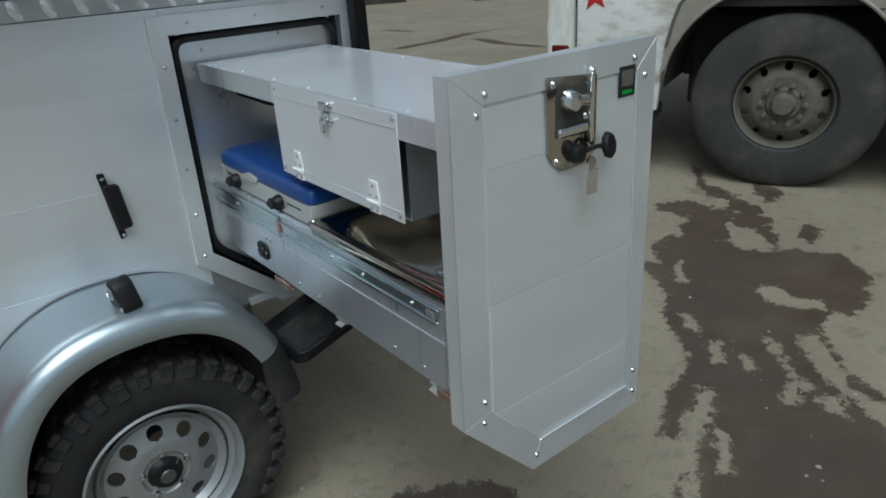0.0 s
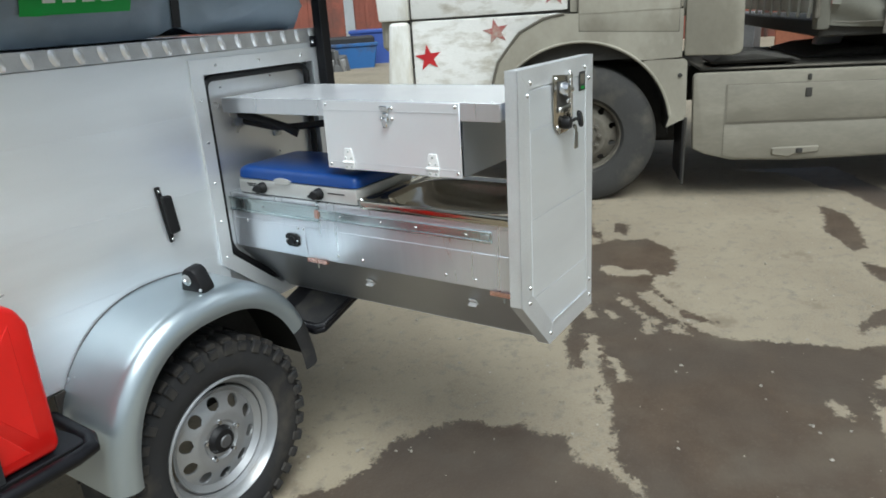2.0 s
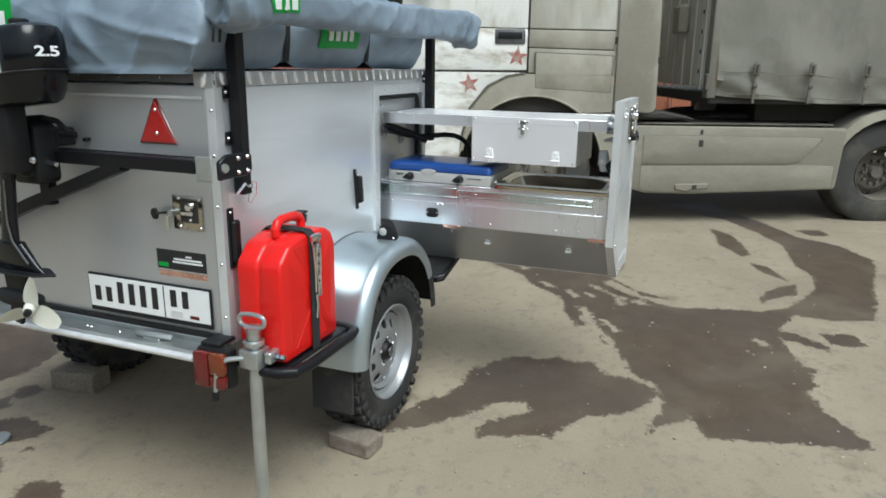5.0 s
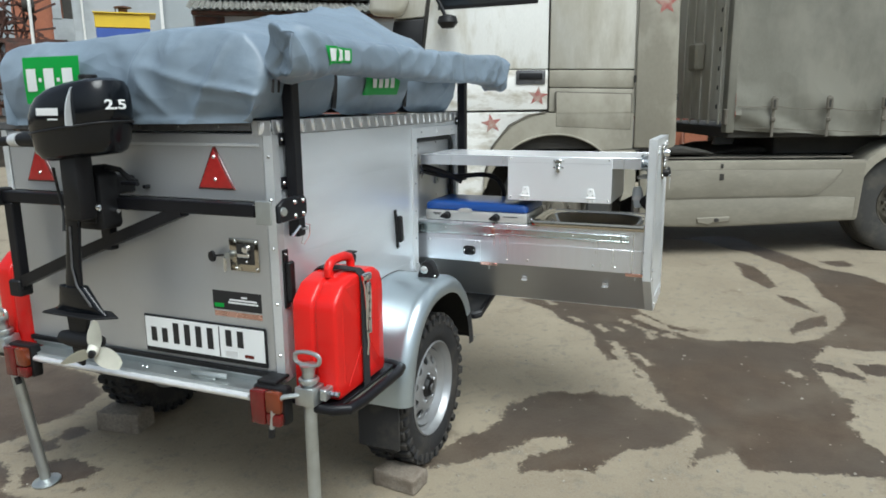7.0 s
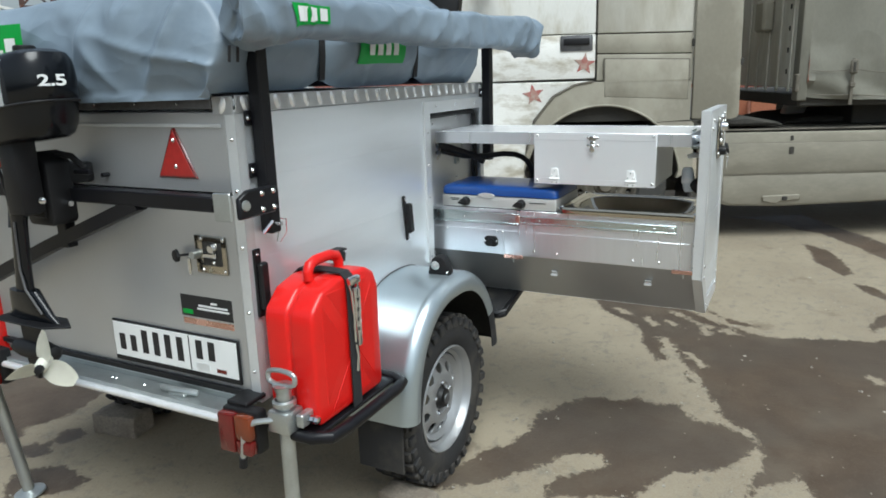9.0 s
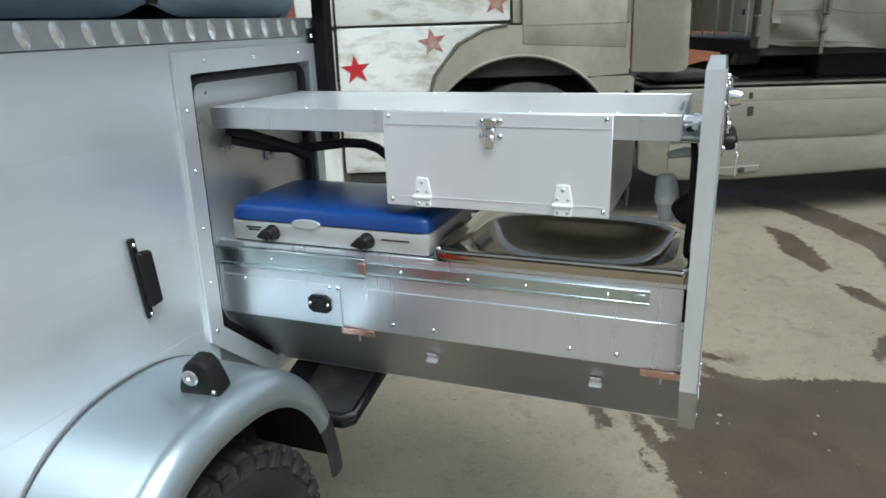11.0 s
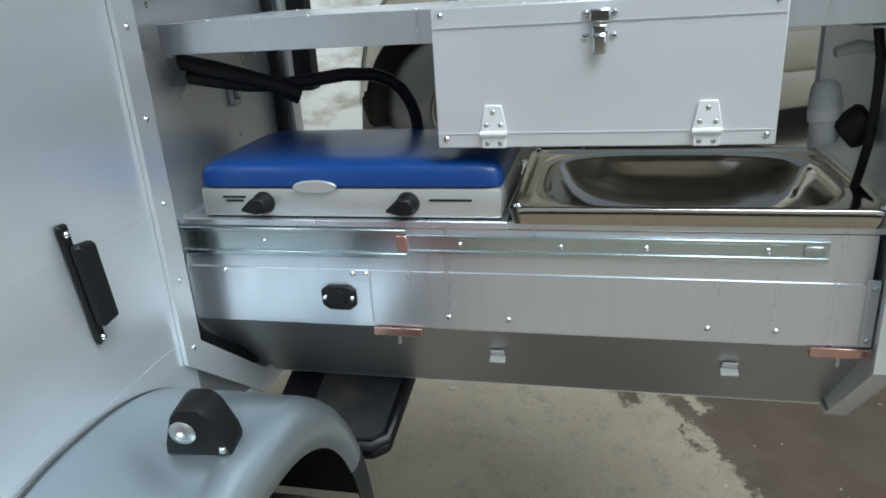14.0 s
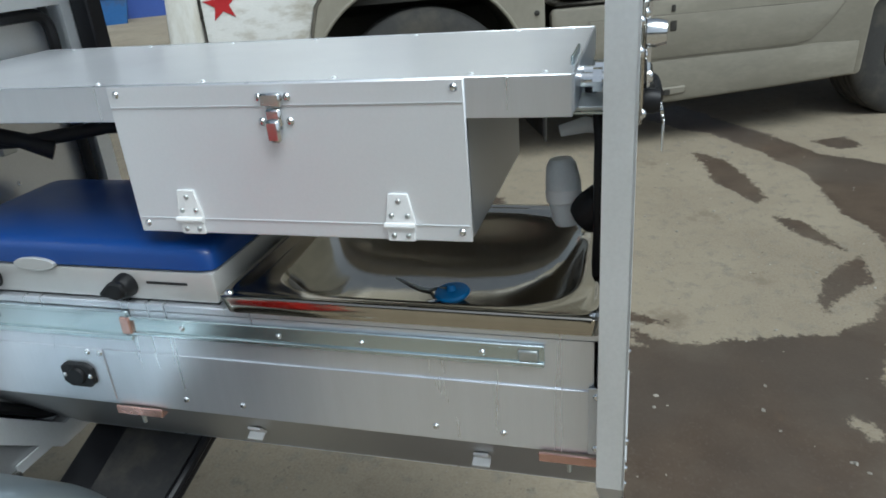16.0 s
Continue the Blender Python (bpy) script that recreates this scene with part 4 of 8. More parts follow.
part("far_side_plate", box(DX1 - 0.003, DX1, DY, 0.02, 0.60, 0.975), ALU_H, kitchen)
part("deck", box(DX0 - 0.001, DX1 - 0.002, -0.522, 0.02, 0.963, 0.974, 0.001), ALU_H, kitchen)
part("deck_strip", box(1.427, DX1 - 0.002, DY, -0.5225, 0.963, 0.974, 0.001), ALU_H, kitchen)
part("deck_front_rail", box(DX0 - 0.001, DX0 + 0.012, DY, -0.5225, 0.963, 0.974, 0.001), ALU_H, kitchen)
part("back_panel", prism([(0.982, 1.345), (1.485, 1.345), (1.485, 0.615), (1.180, 0.615), (0.982, 0.782)], "y", 0.022, 0.027), ALU_BACK, kitchen, "aluminium rear panel of the drawer")
screws([(1.30, 0.022, z) for z in (1.315, 1.06)] + [(1.05, 0.022, 1.30), (1.43, 0.022, 1.2)], (0, -1, 0), kitchen, 0.005)
part("panel_catch", add(box(1.275, 1.315, 0.012, 0.022, 1.115, 1.150, 0.003), rod((1.295, 0.004, 1.135), (1.295, 0.022, 1.135), 0.009, 10)), GALV, kitchen, "zinc catch on the rear panel")
screws([(DX0 - 0.003, y, 0.817) for y in (-0.426, -0.520, -0.81, -0.902)] + [(DX0 - 0.006, DY + 0.008, z) for z in (0.888, 0.81)]
       + [(DX0 - 0.003, y, 0.886) for y in (-0.273, -0.295, -0.05)], (-1, 0, 0), kitchen, 0.0048)

# telescopic runner
runner = part("runner", add(box(DX0 - 0.010, DX0 - 0.002, -0.367, 0.02, 0.916, 0.924, 0.001), add(box(DX0 - 0.010, DX0 - 0.002, -0.367, 0.02, 0.955, 0.962, 0.001), box(DX0 - 0.004, DX0 - 0.002, -0.367, 0.02, 0.922, 0.957))), ZINC, kitchen, "zinc-plated telescopic drawer runner")
part("inner_rail", add(box(DX0 - 0.007, DX0 - 0.002, -0.957, -0.36, 0.924, 0.930, 0.001), add(box(DX0 - 0.007, DX0 - 0.002, -0.957, -0.36, 0.948, 0.954, 0.001), box(DX0 - 0.0035, DX0 - 0.002, -0.957, -0.36, 0.929, 0.949))), ZINC, runner)
part("end_stop", box(DX0 - 0.008, DX0 - 0.003, -0.95, -0.925, 0.931, 0.947, 0.002), GALV, runner)
part("end_stop", box(DX0 - 0.010, DX0 - 0.003, -0.369, -0.352, 0.926, 0.953, 0.002), COPPER, runner)
screws([(DX0 - 0.005, y, 0.939) for y in (-0.13, -0.45, -0.60, -0.72, -0.88)], (-1, 0, 0), kitchen, 0.004)

# black socket on the side
socket = part("socket", prism([(y * 0.029 - 0.247, z * 0.021 + 0.846) for y, z in ((-1, -.6), (-.6, -1), (.6, -1), (1, -.6), (1, .6), (.6, 1), (-.6, 1), (-1, .6))], "x", DX0 - 0.010, DX0 - 0.001, 0.002), PLASTIC, kitchen, "black plastic power socket")
part("socket_cap", lathe([(0, 0.006), (0.013, 0.006), (0.015, 0.0), (0.015, -0.004)], 18, to_axis((DX0 - 0.009, -0.247, 0.846), (-1, 0, 0))), PLASTIC, socket)
screws([(DX0 - 0.010, -0.247 + d, 0.846) for d in (-0.023, 0.023)], (-1, 0, 0), kitchen, 0.004)

# copper spring clips and small hooks on the underside
for y0, y1 in ((-0.382, -0.302), (-1.026, -0.948)):
    c = part("spring_clip", add(box(DX0 - 0.012, DX0 + 0.004, y0, y1, 0.784, 0.788, 0.001), box(DX0 - 0.012, DX0 - 0.008, y0, y1, 0.786, 0.798, 0.001)), COPPER, kitchen, "copper-coloured spring clip")
    ym = (y0 + y1) / 2
    part("clip_bolt", rod((DX0 - 0.004, ym, 0.785), (DX0 - 0.004, ym, 0.768), 0.0035, 8), GALV, c)
SLOPE = Vector((-0.70, 0, -0.715)).normalized()
for y in (-0.492, -0.856):
    q = Vector((1.082, y, 0.724))
    bm = box(-0.5, 0.5, -0.5, 0.5, -0.5, 0.5)
    bm.transform(to_axis(q, SLOPE) @ Matrix.Diagonal((0.022, 0.026, 0.004, 1)))
    o = box(-0.5, 0.5, -0.5, 0.5, -0.5, 0.5)
    o.transform(Matrix.Translation(q + SLOPE * 0.010) @ Matrix.Rotation(radians(-20), 4, "Y") @ Matrix.Diagonal((0.014, 0.026, 0.003, 1)))
    # White colour stands in for light falling on the zinc.
    part("catch_plate", add(bm, o), WHITEPL, kitchen, "small folded bright catch")

# worktop lid with cutlery box below it
part("worktop", box(1.022, 1.445, -0.990, -0.006, 1.268, 1.272, 0.001), ALU_TOP, kitchen, "smooth aluminium folding worktop")
part("worktop_front_edge", box(1.020, 1.0235, -0.990, -0.006, 1.228, 1.2725, 0.001), ALU_H, kitchen)
part("worktop_far_edge", box(1.4435, 1.447, -0.990, -0.006, 1.228, 1.2725, 0.001), ALU_H, kitchen)
part("worktop_end_edge", box(1.024, 1.443, -0.992, -0.9885, 1.232, 1.2725, 0.001), ALU_H, kitchen)
screws([(x, y, 1.272) for x in (1.04, 1.425) for y in (-0.08, -0.24, -0.40, -0.55, -0.72, -0.88, -0.96)], (0, 0, 1), kitchen, 0.0032, ALU_TRIM)
screws([(1.06, 0.0, 1.235)], (0, 1, 0), kitchen, 0.01, PLASTIC, "rubber_buffer")
cbox = part("cutlery_box", box(1.036, 1.436, -0.874, -0.428, 1.084, 1.087), ALU_SHADE, kitchen, "aluminium cutlery box under the worktop")
part("box_side", box(1.036, 1.436, -0.874, -0.871, 1.0872, 1.228), ALU_SHADE, cbox)
part("box_side", box(1.036, 1.436, -0.431, -0.428, 1.0872, 1.228), ALU_SHADE, cbox)
part("box_back", box(1.433, 1.436, -0.870, -0.432, 1.088, 1.228), ALU_H, cbox)
flap = part("box_flap", box(1.016, 1.0195, -0.876, -0.426, 1.084, 1.272, 0.0015), ALU_FLAP, kitchen, "satin aluminium drop flap with latch and two hinges")
part("flap_fold", box(1.0147, 1.016, -0.874, -0.428, 1.2455, 1.2470), ALU_BACK, flap)
part("flap_fold", box(1.0147, 1.016, -0.874, -0.428, 1.1035, 1.1046), ALU, flap)
screws([(1.016, y, z) for y in (-0.438, -0.864) for z in (1.262, 1.096)], (-1, 0, 0), flap, 0.0048)
for yc in (-0.507, -0.790):
    hp = [(yc - 0.012, 1.143), (yc + 0.012, 1.143), (yc + 0.019, 1.106), (yc - 0.019, 1.106)]
    hinge = part("hinge", add(prism(hp, "x", 1.0115, 1.0155, 0.001), add(rod((1.010, yc - 0.019, 1.104), (1.010, yc + 0.019, 1.104), 0.004, 8), box(1.0115, 1.0155, yc - 0.017, yc + 0.017, 1.084, 1.101, 0.001))), HINGE_WHITE, kitchen, "white painted leaf hinge")
    for yy, zz in ((yc, 1.134), (yc - 0.010, 1.116), (yc + 0.010, 1.116), (yc - 0.009, 1.091), (yc + 0.009, 1.091)):
        part("hinge_screw", screw((1.0115, yy, zz), (-1, 0, 0), 0.0035), GALV, hinge)
yl = -0.650
latch = part("latch", add(box(1.004, 1.0155, yl - 0.013, yl + 0.013, 1.246, 1.262, 0.002), add(box(1.006, 1.0155, yl - 0.010, yl + 0.010, 1.222, 1.244, 0.003), box(0.999, 1.008, yl - 0.009, yl + 0.009, 1.206, 1.232, 0.003))), CHROME, kitchen, "chromed toggle latch")
screws([(1.0145, yl + a, z) for a in (-0.018, 0.018) for z in (1.256, 1.228)], (-1, 0, 0), latch, 0.005)

# front panel with its angle trim
PY0, PY1 = -1.056, DY - 0.0005
front = part("front_panel", prism([(0.984, 1.344), (1.499, 1.344), (1.504, 0.620), (1.158, 0.617), (0.978, 0.782)], "y", PY0 + 0.004, PY1), ALU, kitchen, "silver aluminium drawer front with cut lower corner")
inner = [(1.046, 1.303), (1.446, 1.303), (1.466, 0.672), (1.178, 0.668), (1.040, 0.792)]
for i in range(5):
    j = (i + 1) % 5
    part("edge_trim", prism([PANEL[i], PANEL[j], inner[j], inner[i]], "y", PY0, PY0 + 0.0038, 0.0008), ALU_TRIM, front)
    a, b = PANEL[i], PANEL[j]
    dx, dz = inner[i][0] - a[0], inner[i][1] - a[1]
    k = 0.06
    part("edge_return", prism([a, b, (b[0] + (inner[j][0] - b[0]) * k, b[1] + (inner[j][1] - b[1]) * k), (a[0] + dx * k, a[1] + dz * k)], "y", PY0 + 0.0002, PY1 + 0.006), ALU_TRIM, front)
for z0, z1 in ((1.207, 1.299), (0.986, 1.2055), (0.778, 0.9845), (0.674, 0.7765)):
    t0, t1 = (1.313 - z0) / 0.653, (1.313 - z1) / 0.653
    xr0, xr1 = 1.446 + 0.020 * t0 - 0.002, 1.446 + 0.020 * t1 - 0.002
    xl = (1.050, 1.050) if z0 > 0.77 else (1.174, 1.054)
    part("panel_board", prism([(xl[0], z0), (xr0, z0), (xr1, z1), (xl[1], z1)], "y", PY0 + 0.0018, PY0 + 0.0042, 0.0006), ALU, front)
part("bottom_lip", box(1.182, 1.464, PY0 - 0.003, PY0 + 0.001, 0.667, 0.673, 0.001), ALU_TRIM, front)
for x, z in ((1.052, 1.317), (1.032, 1.290), (1.436, 1.322), (1.470, 1.290), (1.026, 0.815), (1.022, 0.775), (1.165, 0.640), (1.486, 0.70), (1.488, 0.65)):
    part("screw", screw((x, PY0, z), (0, -1, 0), 0.006), CHROME, front)

# folding paddle lock
lock = part("paddle_lock", prism([(1.190, 1.322), (1.324, 1.312), (1.324, 1.192), (1.300, 1.172), (1.228, 1.172), (1.196, 1.200)], "y", PY0 - 0.005, PY0 - 0.0005, 0.003, 2), STAINLESS, kitchen, "polished folding paddle lock with keys in it")
part("lock_recess", prism([(1.212, 1.305), (1.292, 1.300), (1.292, 1.222), (1.212, 1.228)], "y", PY0 - 0.0065, PY0 - 0.005), TRUCK_DARK, lock)
part("lock_handle", add(rod((1.228, PY0 - 0.02, 1.285), (1.275, PY0 - 0.02, 1.280), 0.009, 12), add(lathe([(0, 0.026), (0.014, 0.024), (0.017, 0.012), (0.017, 0)], 20, to_axis((1.235, PY0 - 0.006, 1.284), (0, -1, 0))), rod((1.272, PY0 - 0.006, 1.282), (1.272, PY0 - 0.024, 1.282), 0.007, 12))), CHROME, lock)
part("lock_flap", box(1.212, 1.288, PY0 - 0.016, PY0 - 0.006, 1.228, 1.242, 0.003), CHROME, lock)
part("lock_hinge", rod((1.303, PY0 - 0.008, 1.315), (1.303, PY0 - 0.008, 1.205), 0.006, 10), CHROME, lock)
part("lock_barrel", lathe([(0, 0.022), (0.013, 0.022), (0.016, 0.014), (0.016, 0)], 22, to_axis((1.255, PY0 - 0.005, 1.198), (0, -1, 0))), PLASTIC, lock)
screws([(1.205, PY0 - 0.005, 1.310), (1.307, PY0 - 0.005, 1.318), (1.215, PY0 - 0.005, 1.190), (1.307, PY0 - 0.005, 1.205), (1.29, PY0 - 0.005, 1.25)], (0, -1, 0), lock, 0.007)
key = part("key", add(lathe([(0, 0.002), (0.011, 0.002), (0.011, -0.002), (0, -0.002)], 16, to_axis((1.278, PY0 - 0.030, 1.182), (0, -1, 0.2))), box(1.262, 1.292, PY0 - 0.034, PY0 - 0.031, 1.130, 1.172, 0.001)), CHROME, lock, "steel keys on a ring")
part("key_cap", lathe([(0, 0.006), (0.018, 0.006), (0.022, 0.002), (0.022, -0.004), (0, -0.006)], 8, to_axis((1.338, PY0 - 0.022, 1.198), (0.2, -1, 0.2))), PLASTIC, lock, "black dust cap hanging from the lock")
part("lock_strap", sweep([(1.275, PY0 - 0.02, 1.20), (1.30, PY0 - 0.024, 1.203), (1.325, PY0 - 0.022, 1.20)], 0.004, 6), PLASTIC, lock)
badge = part("badge", box(1.392, 1.440, PY0 - 0.001, PY0 + 0.001, 1.262, 1.312, 0.0005), INK, front, "small dark sticker with a green patch")
part("badge_patch", box(1.402, 1.430, PY0 - 0.0018, PY0 - 0.001, 1.267, 1.273), GREEN, badge)
part("badge_patch", box(1.399, 1.433, PY0 - 0.0018, PY0 - 0.001, 1.280, 1.305), TRUCK_RIM, badge)

# catch block behind the front panel and its rubber pipe, tap and plug
lb = part("lock_bracket", add(box(1.08, 1.18, DY, DY + 0.045, 1.218, 1.222, 0.001), box(1.08, 1.18, DY + 0.041, DY + 0.0445, 1.222, 1.282, 0.001)), ZINC, kitchen, "bright zinc lock bracket behind the front")
for x in (1.105, 1.155):
    part("bracket_bolt", rod((x, DY, 1.252), (x, DY + 0.038, 1.252), 0.008, 10), CHROME, lb)
    part("bracket_nut", rod((x, DY + 0.012, 1.252), (x, DY + 0.022, 1.252), 0.014, 6), CHROME, lb)
part("worktop_stay", box(1.06, 1.40, DY, -0.985, 1.226, 1.231, 0.001), GALV, kitchen)
tap = thing("water_tap", (1.23, -0.965, 1.0), "grey translucent plastic folding tap beside the sink", "tap")
part("tap_body", lathe([(0, 0.0), (0.015, 0.0), (0.019, 0.008), (0.021, 0.035), (0.0225, 0.037), (0.0225, 0.058), (0.019, 0.080), (0.014, 0.088), (0, 0.089)], 20, to_axis((1.172, -0.972, 1.056), (0.03, 0.10, 1))), GREYPL, tap)
part("tap_collar", lathe([(0.019, 0.0), (0.0228, 0.003), (0.0232, 0.017), (0.0215, 0.02)], 20, to_axis((1.172, -0.968, 1.086), (0.03, 0.10, 1))), WHITEPL, tap)
part("tap_base", lathe([(0, 0.022), (0.022, 0.020), (0.027, 0.012), (0.027, -0.018), (0.020, -0.024), (0, -0.024)], 20, to_axis((1.160, -1.006, 1.080), (0.15, 0.75, -0.65))), PLASTIC, tap, "black rubber cap")
part("tap_lever", sweep([(1.16, -1.018, 1.187), (1.158, -0.995, 1.190), (1.15, -0.965, 1.184)], [0.008, 0.010, 0.007], 10), GREYPL, tap)
hose = thing("rubber_hose", (1.13, -1.01, 1.0), "black rubber water hose along the drawer front", "hose")
part("hose_run", sweep([(1.15, -1.000, 1.236), (1.135, -1.010, 1.215), (1.120, -1.014, 1.18), (1.112, -1.014, 1.14), (1.112, -1.014, 1.10), (1.118, -1.014, 1.06), (1.13, -1.012, 1.02), (1.15, -1.012, 0.985)], 0.0065, 10), PLASTIC, hose)

# ---------------------------------------------------------------- sink
sink = thing("kitchen_sink", (1.22, -0.78, 0.974), "polished stainless steel sink let into the drawer deck", "sink")
SX0, SX1, SY0, SY1, SZ = 1.000, 1.425, -1.030, -0.524, 1.000


def super_ring(cx, cy, ax, ay, n, power):
    out = []
    for k in range(n):
        t = 2 * math.pi * k / n
        c, s = math.cos(t), math.sin(t)
        out.append((cx + ax * math.copysign(abs(c) ** (2 / power), c), cy + ay * math.copysign(abs(s) ** (2 / power), s)))
    return out


def sink_mesh():
    bm = bmesh.new()
    n = 72
    cx, cy = (SX0 + SX1) / 2 + 0.002, (SY0 + SY1) / 2 - 0.005
    hx, hy = (SX1 - SX0) / 2, (SY1 - SY0) / 2
    rows = [(hx - 0.006, hy - 0.006, 40, 0.974, 0), (hx, hy, 40, 0.998, 0), (hx - 0.002, hy - 0.002, 30, SZ, 0), (hx - 0.010, hy - 0.012, 16, SZ, 0), (hx - 0.014, hy - 0.016, 12, SZ - 0.003, 0),
            (hx - 0.022, hy - 0.024, 6, SZ - 0.005, 1), (hx - 0.032, hy - 0.036, 4.4, SZ - 0.006, 1), (hx - 0.037, hy - 0.042, 4.0, SZ - 0.010, 1), (hx - 0.041, hy - 0.047, 3.8, SZ - 0.018, 1),
            (hx - 0.049, hy - 0.056, 3.5, SZ - 0.036, 1), (hx - 0.060, hy - 0.070, 3.2, SZ - 0.052, 1), (hx - 0.076, hy - 0.088, 3.0, SZ - 0.065, 1), (hx - 0.096, hy - 0.112, 2.8, SZ - 0.076, 1),
            (hx - 0.120, hy - 0.140, 2.6, SZ - 0.084, 1), (hx - 0.148, hy - 0.172, 2.4, SZ - 0.089, 1), (hx - 0.175, hy - 0.21, 2.2, SZ - 0.0915, 1), (0.02, 0.02, 2, SZ - 0.092, 1)]
    rings = []
    for ax, ay, pw, z, mid in rows:
        c = (cx, cy) if mid else ((SX0 + SX1) / 2, (SY0 + SY1) / 2)
        rings.append([bm.verts.new((x, y, z)) for x, y in super_ring(*c, ax, ay, n, pw)])
    for a, b in zip(rings, rings[1:]):
        for k in range(n):
            bm.faces.new((a[k], a[(k + 1) % n], b[(k + 1) % n], b[k]))
    bm.faces.new(rings[-1])
    bmesh.ops.recalc_face_normals(bm, faces=bm.faces)
    return bm


part("basin", sink_mesh(), STAINLESS, sink, "", 60)
part("drain", lathe([(0, 0.001), (0.012, 0.001), (0.02, 0.004), (0.028, 0.003), (0.03, 0.0)], 24, Matrix.Translation((1.199, -0.78, SZ - 0.093))), CHROME, sink)
screws([(SX0 + 0.012, SY1 - 0.014, SZ), (SX0 + 0.012, SY0 + 0.014, SZ), (SX1 - 0.012, SY1 - 0.014, SZ), (SX1 - 0.012, SY0 + 0.014, SZ)], (0, 0, 1), sink, 0.007)
plug = thing("sink_plug", (1.17, -0.80, SZ - 0.046), "blue rubber plug on a bead chain in the sink", "plug")
PLUGBLUE = material("blue_rubber", (0.012, 0.19, 0.52), 0.4, 0, 0.08, 30, 0.05, 300, 0.02)
part("plug_disc", lathe([(0, 0.016), (0.006, 0.016), (0.008, 0.008), (0.026, 0.006), (0.028, 0.002), (0.024, -0.004), (0, -0.004)], 24, to_axis((1.225, -0.795, SZ - 0.081), (-0.1, 0.1, 1))), PLUGBLUE, plug)
part("plug_chain", sweep([(1.225, -0.79, SZ - 0.073), (1.24, -0.765, SZ - 0.081), (1.25, -0.755, SZ - 0.089), (1.255, -0.735, SZ - 0.088), (1.275, -0.70, SZ - 0.086), (1.28, -0.69, SZ - 0.085)], 0.0028, 6), GALV, plug)

# ---------------------------------------------------------------- stove
stove = thing("gas_stove", (1.22, -0.28, 0.974), "two-burner camping stove, silver base, closed blue lid", "stove")
GX0, GX1, GY0, GY1 = 1.022, 1.345, -0.514, -0.026
part("stove_base", box(GX0, GX1, GY0, GY1, 0.976, 1.023, 0.006, 2), STOVE, stove)
part("stove_foot", box(GX0 + 0.004, GX1 - 0.004, GY0 + 0.004, GY1 - 0.004, 0.974, 0.978), PLASTIC, stove)


def lid_mesh():
    bm, rings, n = bmesh.new(), [], 64
    cx, cy, hx, hy = (GX0 + GX1) / 2, (GY0 + GY1) / 2, (GX1 - GX0) / 2, (GY1 - GY0) / 2
    for d, z, pw in ((0.004, 1.0235, 22), (-0.001, 1.026, 22), (-0.001, 1.046, 18), (0.003, 1.054, 16), (0.010, 1.059, 14), (0.022, 1.0615, 12), (0.06, 1.0630, 10), (0.13, 1.0632, 8)):
        rings.append([bm.verts.new((x, y, z)) for x, y in super_ring(cx, cy, hx - d, hy - d, n, pw)])
    for a, b in zip(rings, rings[1:]):
        for k in range(n):
            bm.faces.new((a[k], a[(k + 1) % n], b[(k + 1) % n], b[k]))
    bm.faces.new(rings[-1])
    bmesh.ops.recalc_face_normals(bm, faces=bm.faces)
    return bm


part("stove_lid", lid_mesh(), BLUE, stove, "glossy blue enamelled lid", 50)
part("lid_tab", prism([(-0.225 - 0.036 * math.cos(radians(a)), 1.026 + 0.010 * math.sin(radians(a))) for a in range(0, 361, 20)][:-1], "x", GX0 - 0.007, GX0 + 0.002, 0.001), STOVE, stove, "silver lid tab")
for y in (-0.136, -0.372):
    knob = part("knob", lathe([(0, 0.022), (0.012, 0.022), (0.017, 0.012), (0.018, 0.0), (0, 0.0)], 24, to_axis((GX0 - 0.001, y, 1.000), (-1, 0, 0))), PLASTIC, stove, "black control knob")
    part("knob_grip", prism([(y + 0.032, 0.993), (y + 0.004, 0.986), (y - 0.014, 0.996), (y - 0.010, 1.012), (y + 0.010, 1.013)], "x", GX0 - 0.030, GX0 - 0.018, 0.003), PLASTIC, knob)
for y0, y1, z in ((-0.065, -0.105, 1.007), (-0.07, -0.10, 1.001), (-0.405, -0.47, 1.003)):
    part("lettering", box(GX0 - 0.0012, GX0 + 0.001, y1, y0, z, z + 0.0035), INK, stove)
gas_hose = thing("gas_hose", (1.3, -0.1, 1.07), "black rubber gas hose looping over the stove", "hose")
part("hose_run", sweep([(1.14, 0.03, 1.185), (1.165, -0.01, 1.174), (1.19, -0.06, 1.162), (1.22, -0.115, 1.158), (1.25, -0.16, 1.161), (1.285, -0.21, 1.165), (1.31, -0.25, 1.161), (1.326, -0.277, 1.149), (1.337, -0.297, 1.131), (1.343, -0.311, 1.105), (1.346, -0.318, 1.08), (1.347, -0.322, 1.04), (1.347, -0.324, 1.0)], 0.0115, 12), PLASTIC, gas_hose)
part("hose_run", sweep([(1.12, 0.03, 1.212), (1.15, -0.02, 1.195), (1.18, -0.06, 1.178), (1.205, -0.095, 1.163), (1.232, -0.138, 1.140)], [0.013, 0.014, 0.014, 0.013, 0.018], 12), PLASTIC, gas_hose)


# ---------------------------------------------------------------- lorry
LORRY_AT, LORRY_TURN = (4.0, 0.891), -68
LG = 0.092
set_up()


def lorry_pose():
    """Local x runs along the side towards its tail, y goes into the vehicle, z up from the yard."""
    return Matrix.Translation((LORRY_AT[0], LORRY_AT[1], LG)) @ Matrix.Rotation(radians(LORRY_TURN), 4, "Z") @ Matrix.Diagonal((1.045, 1, 1, 1))


LM = lorry_pose()
lorry = new("lorry")
lorry.matrix_basis = LM
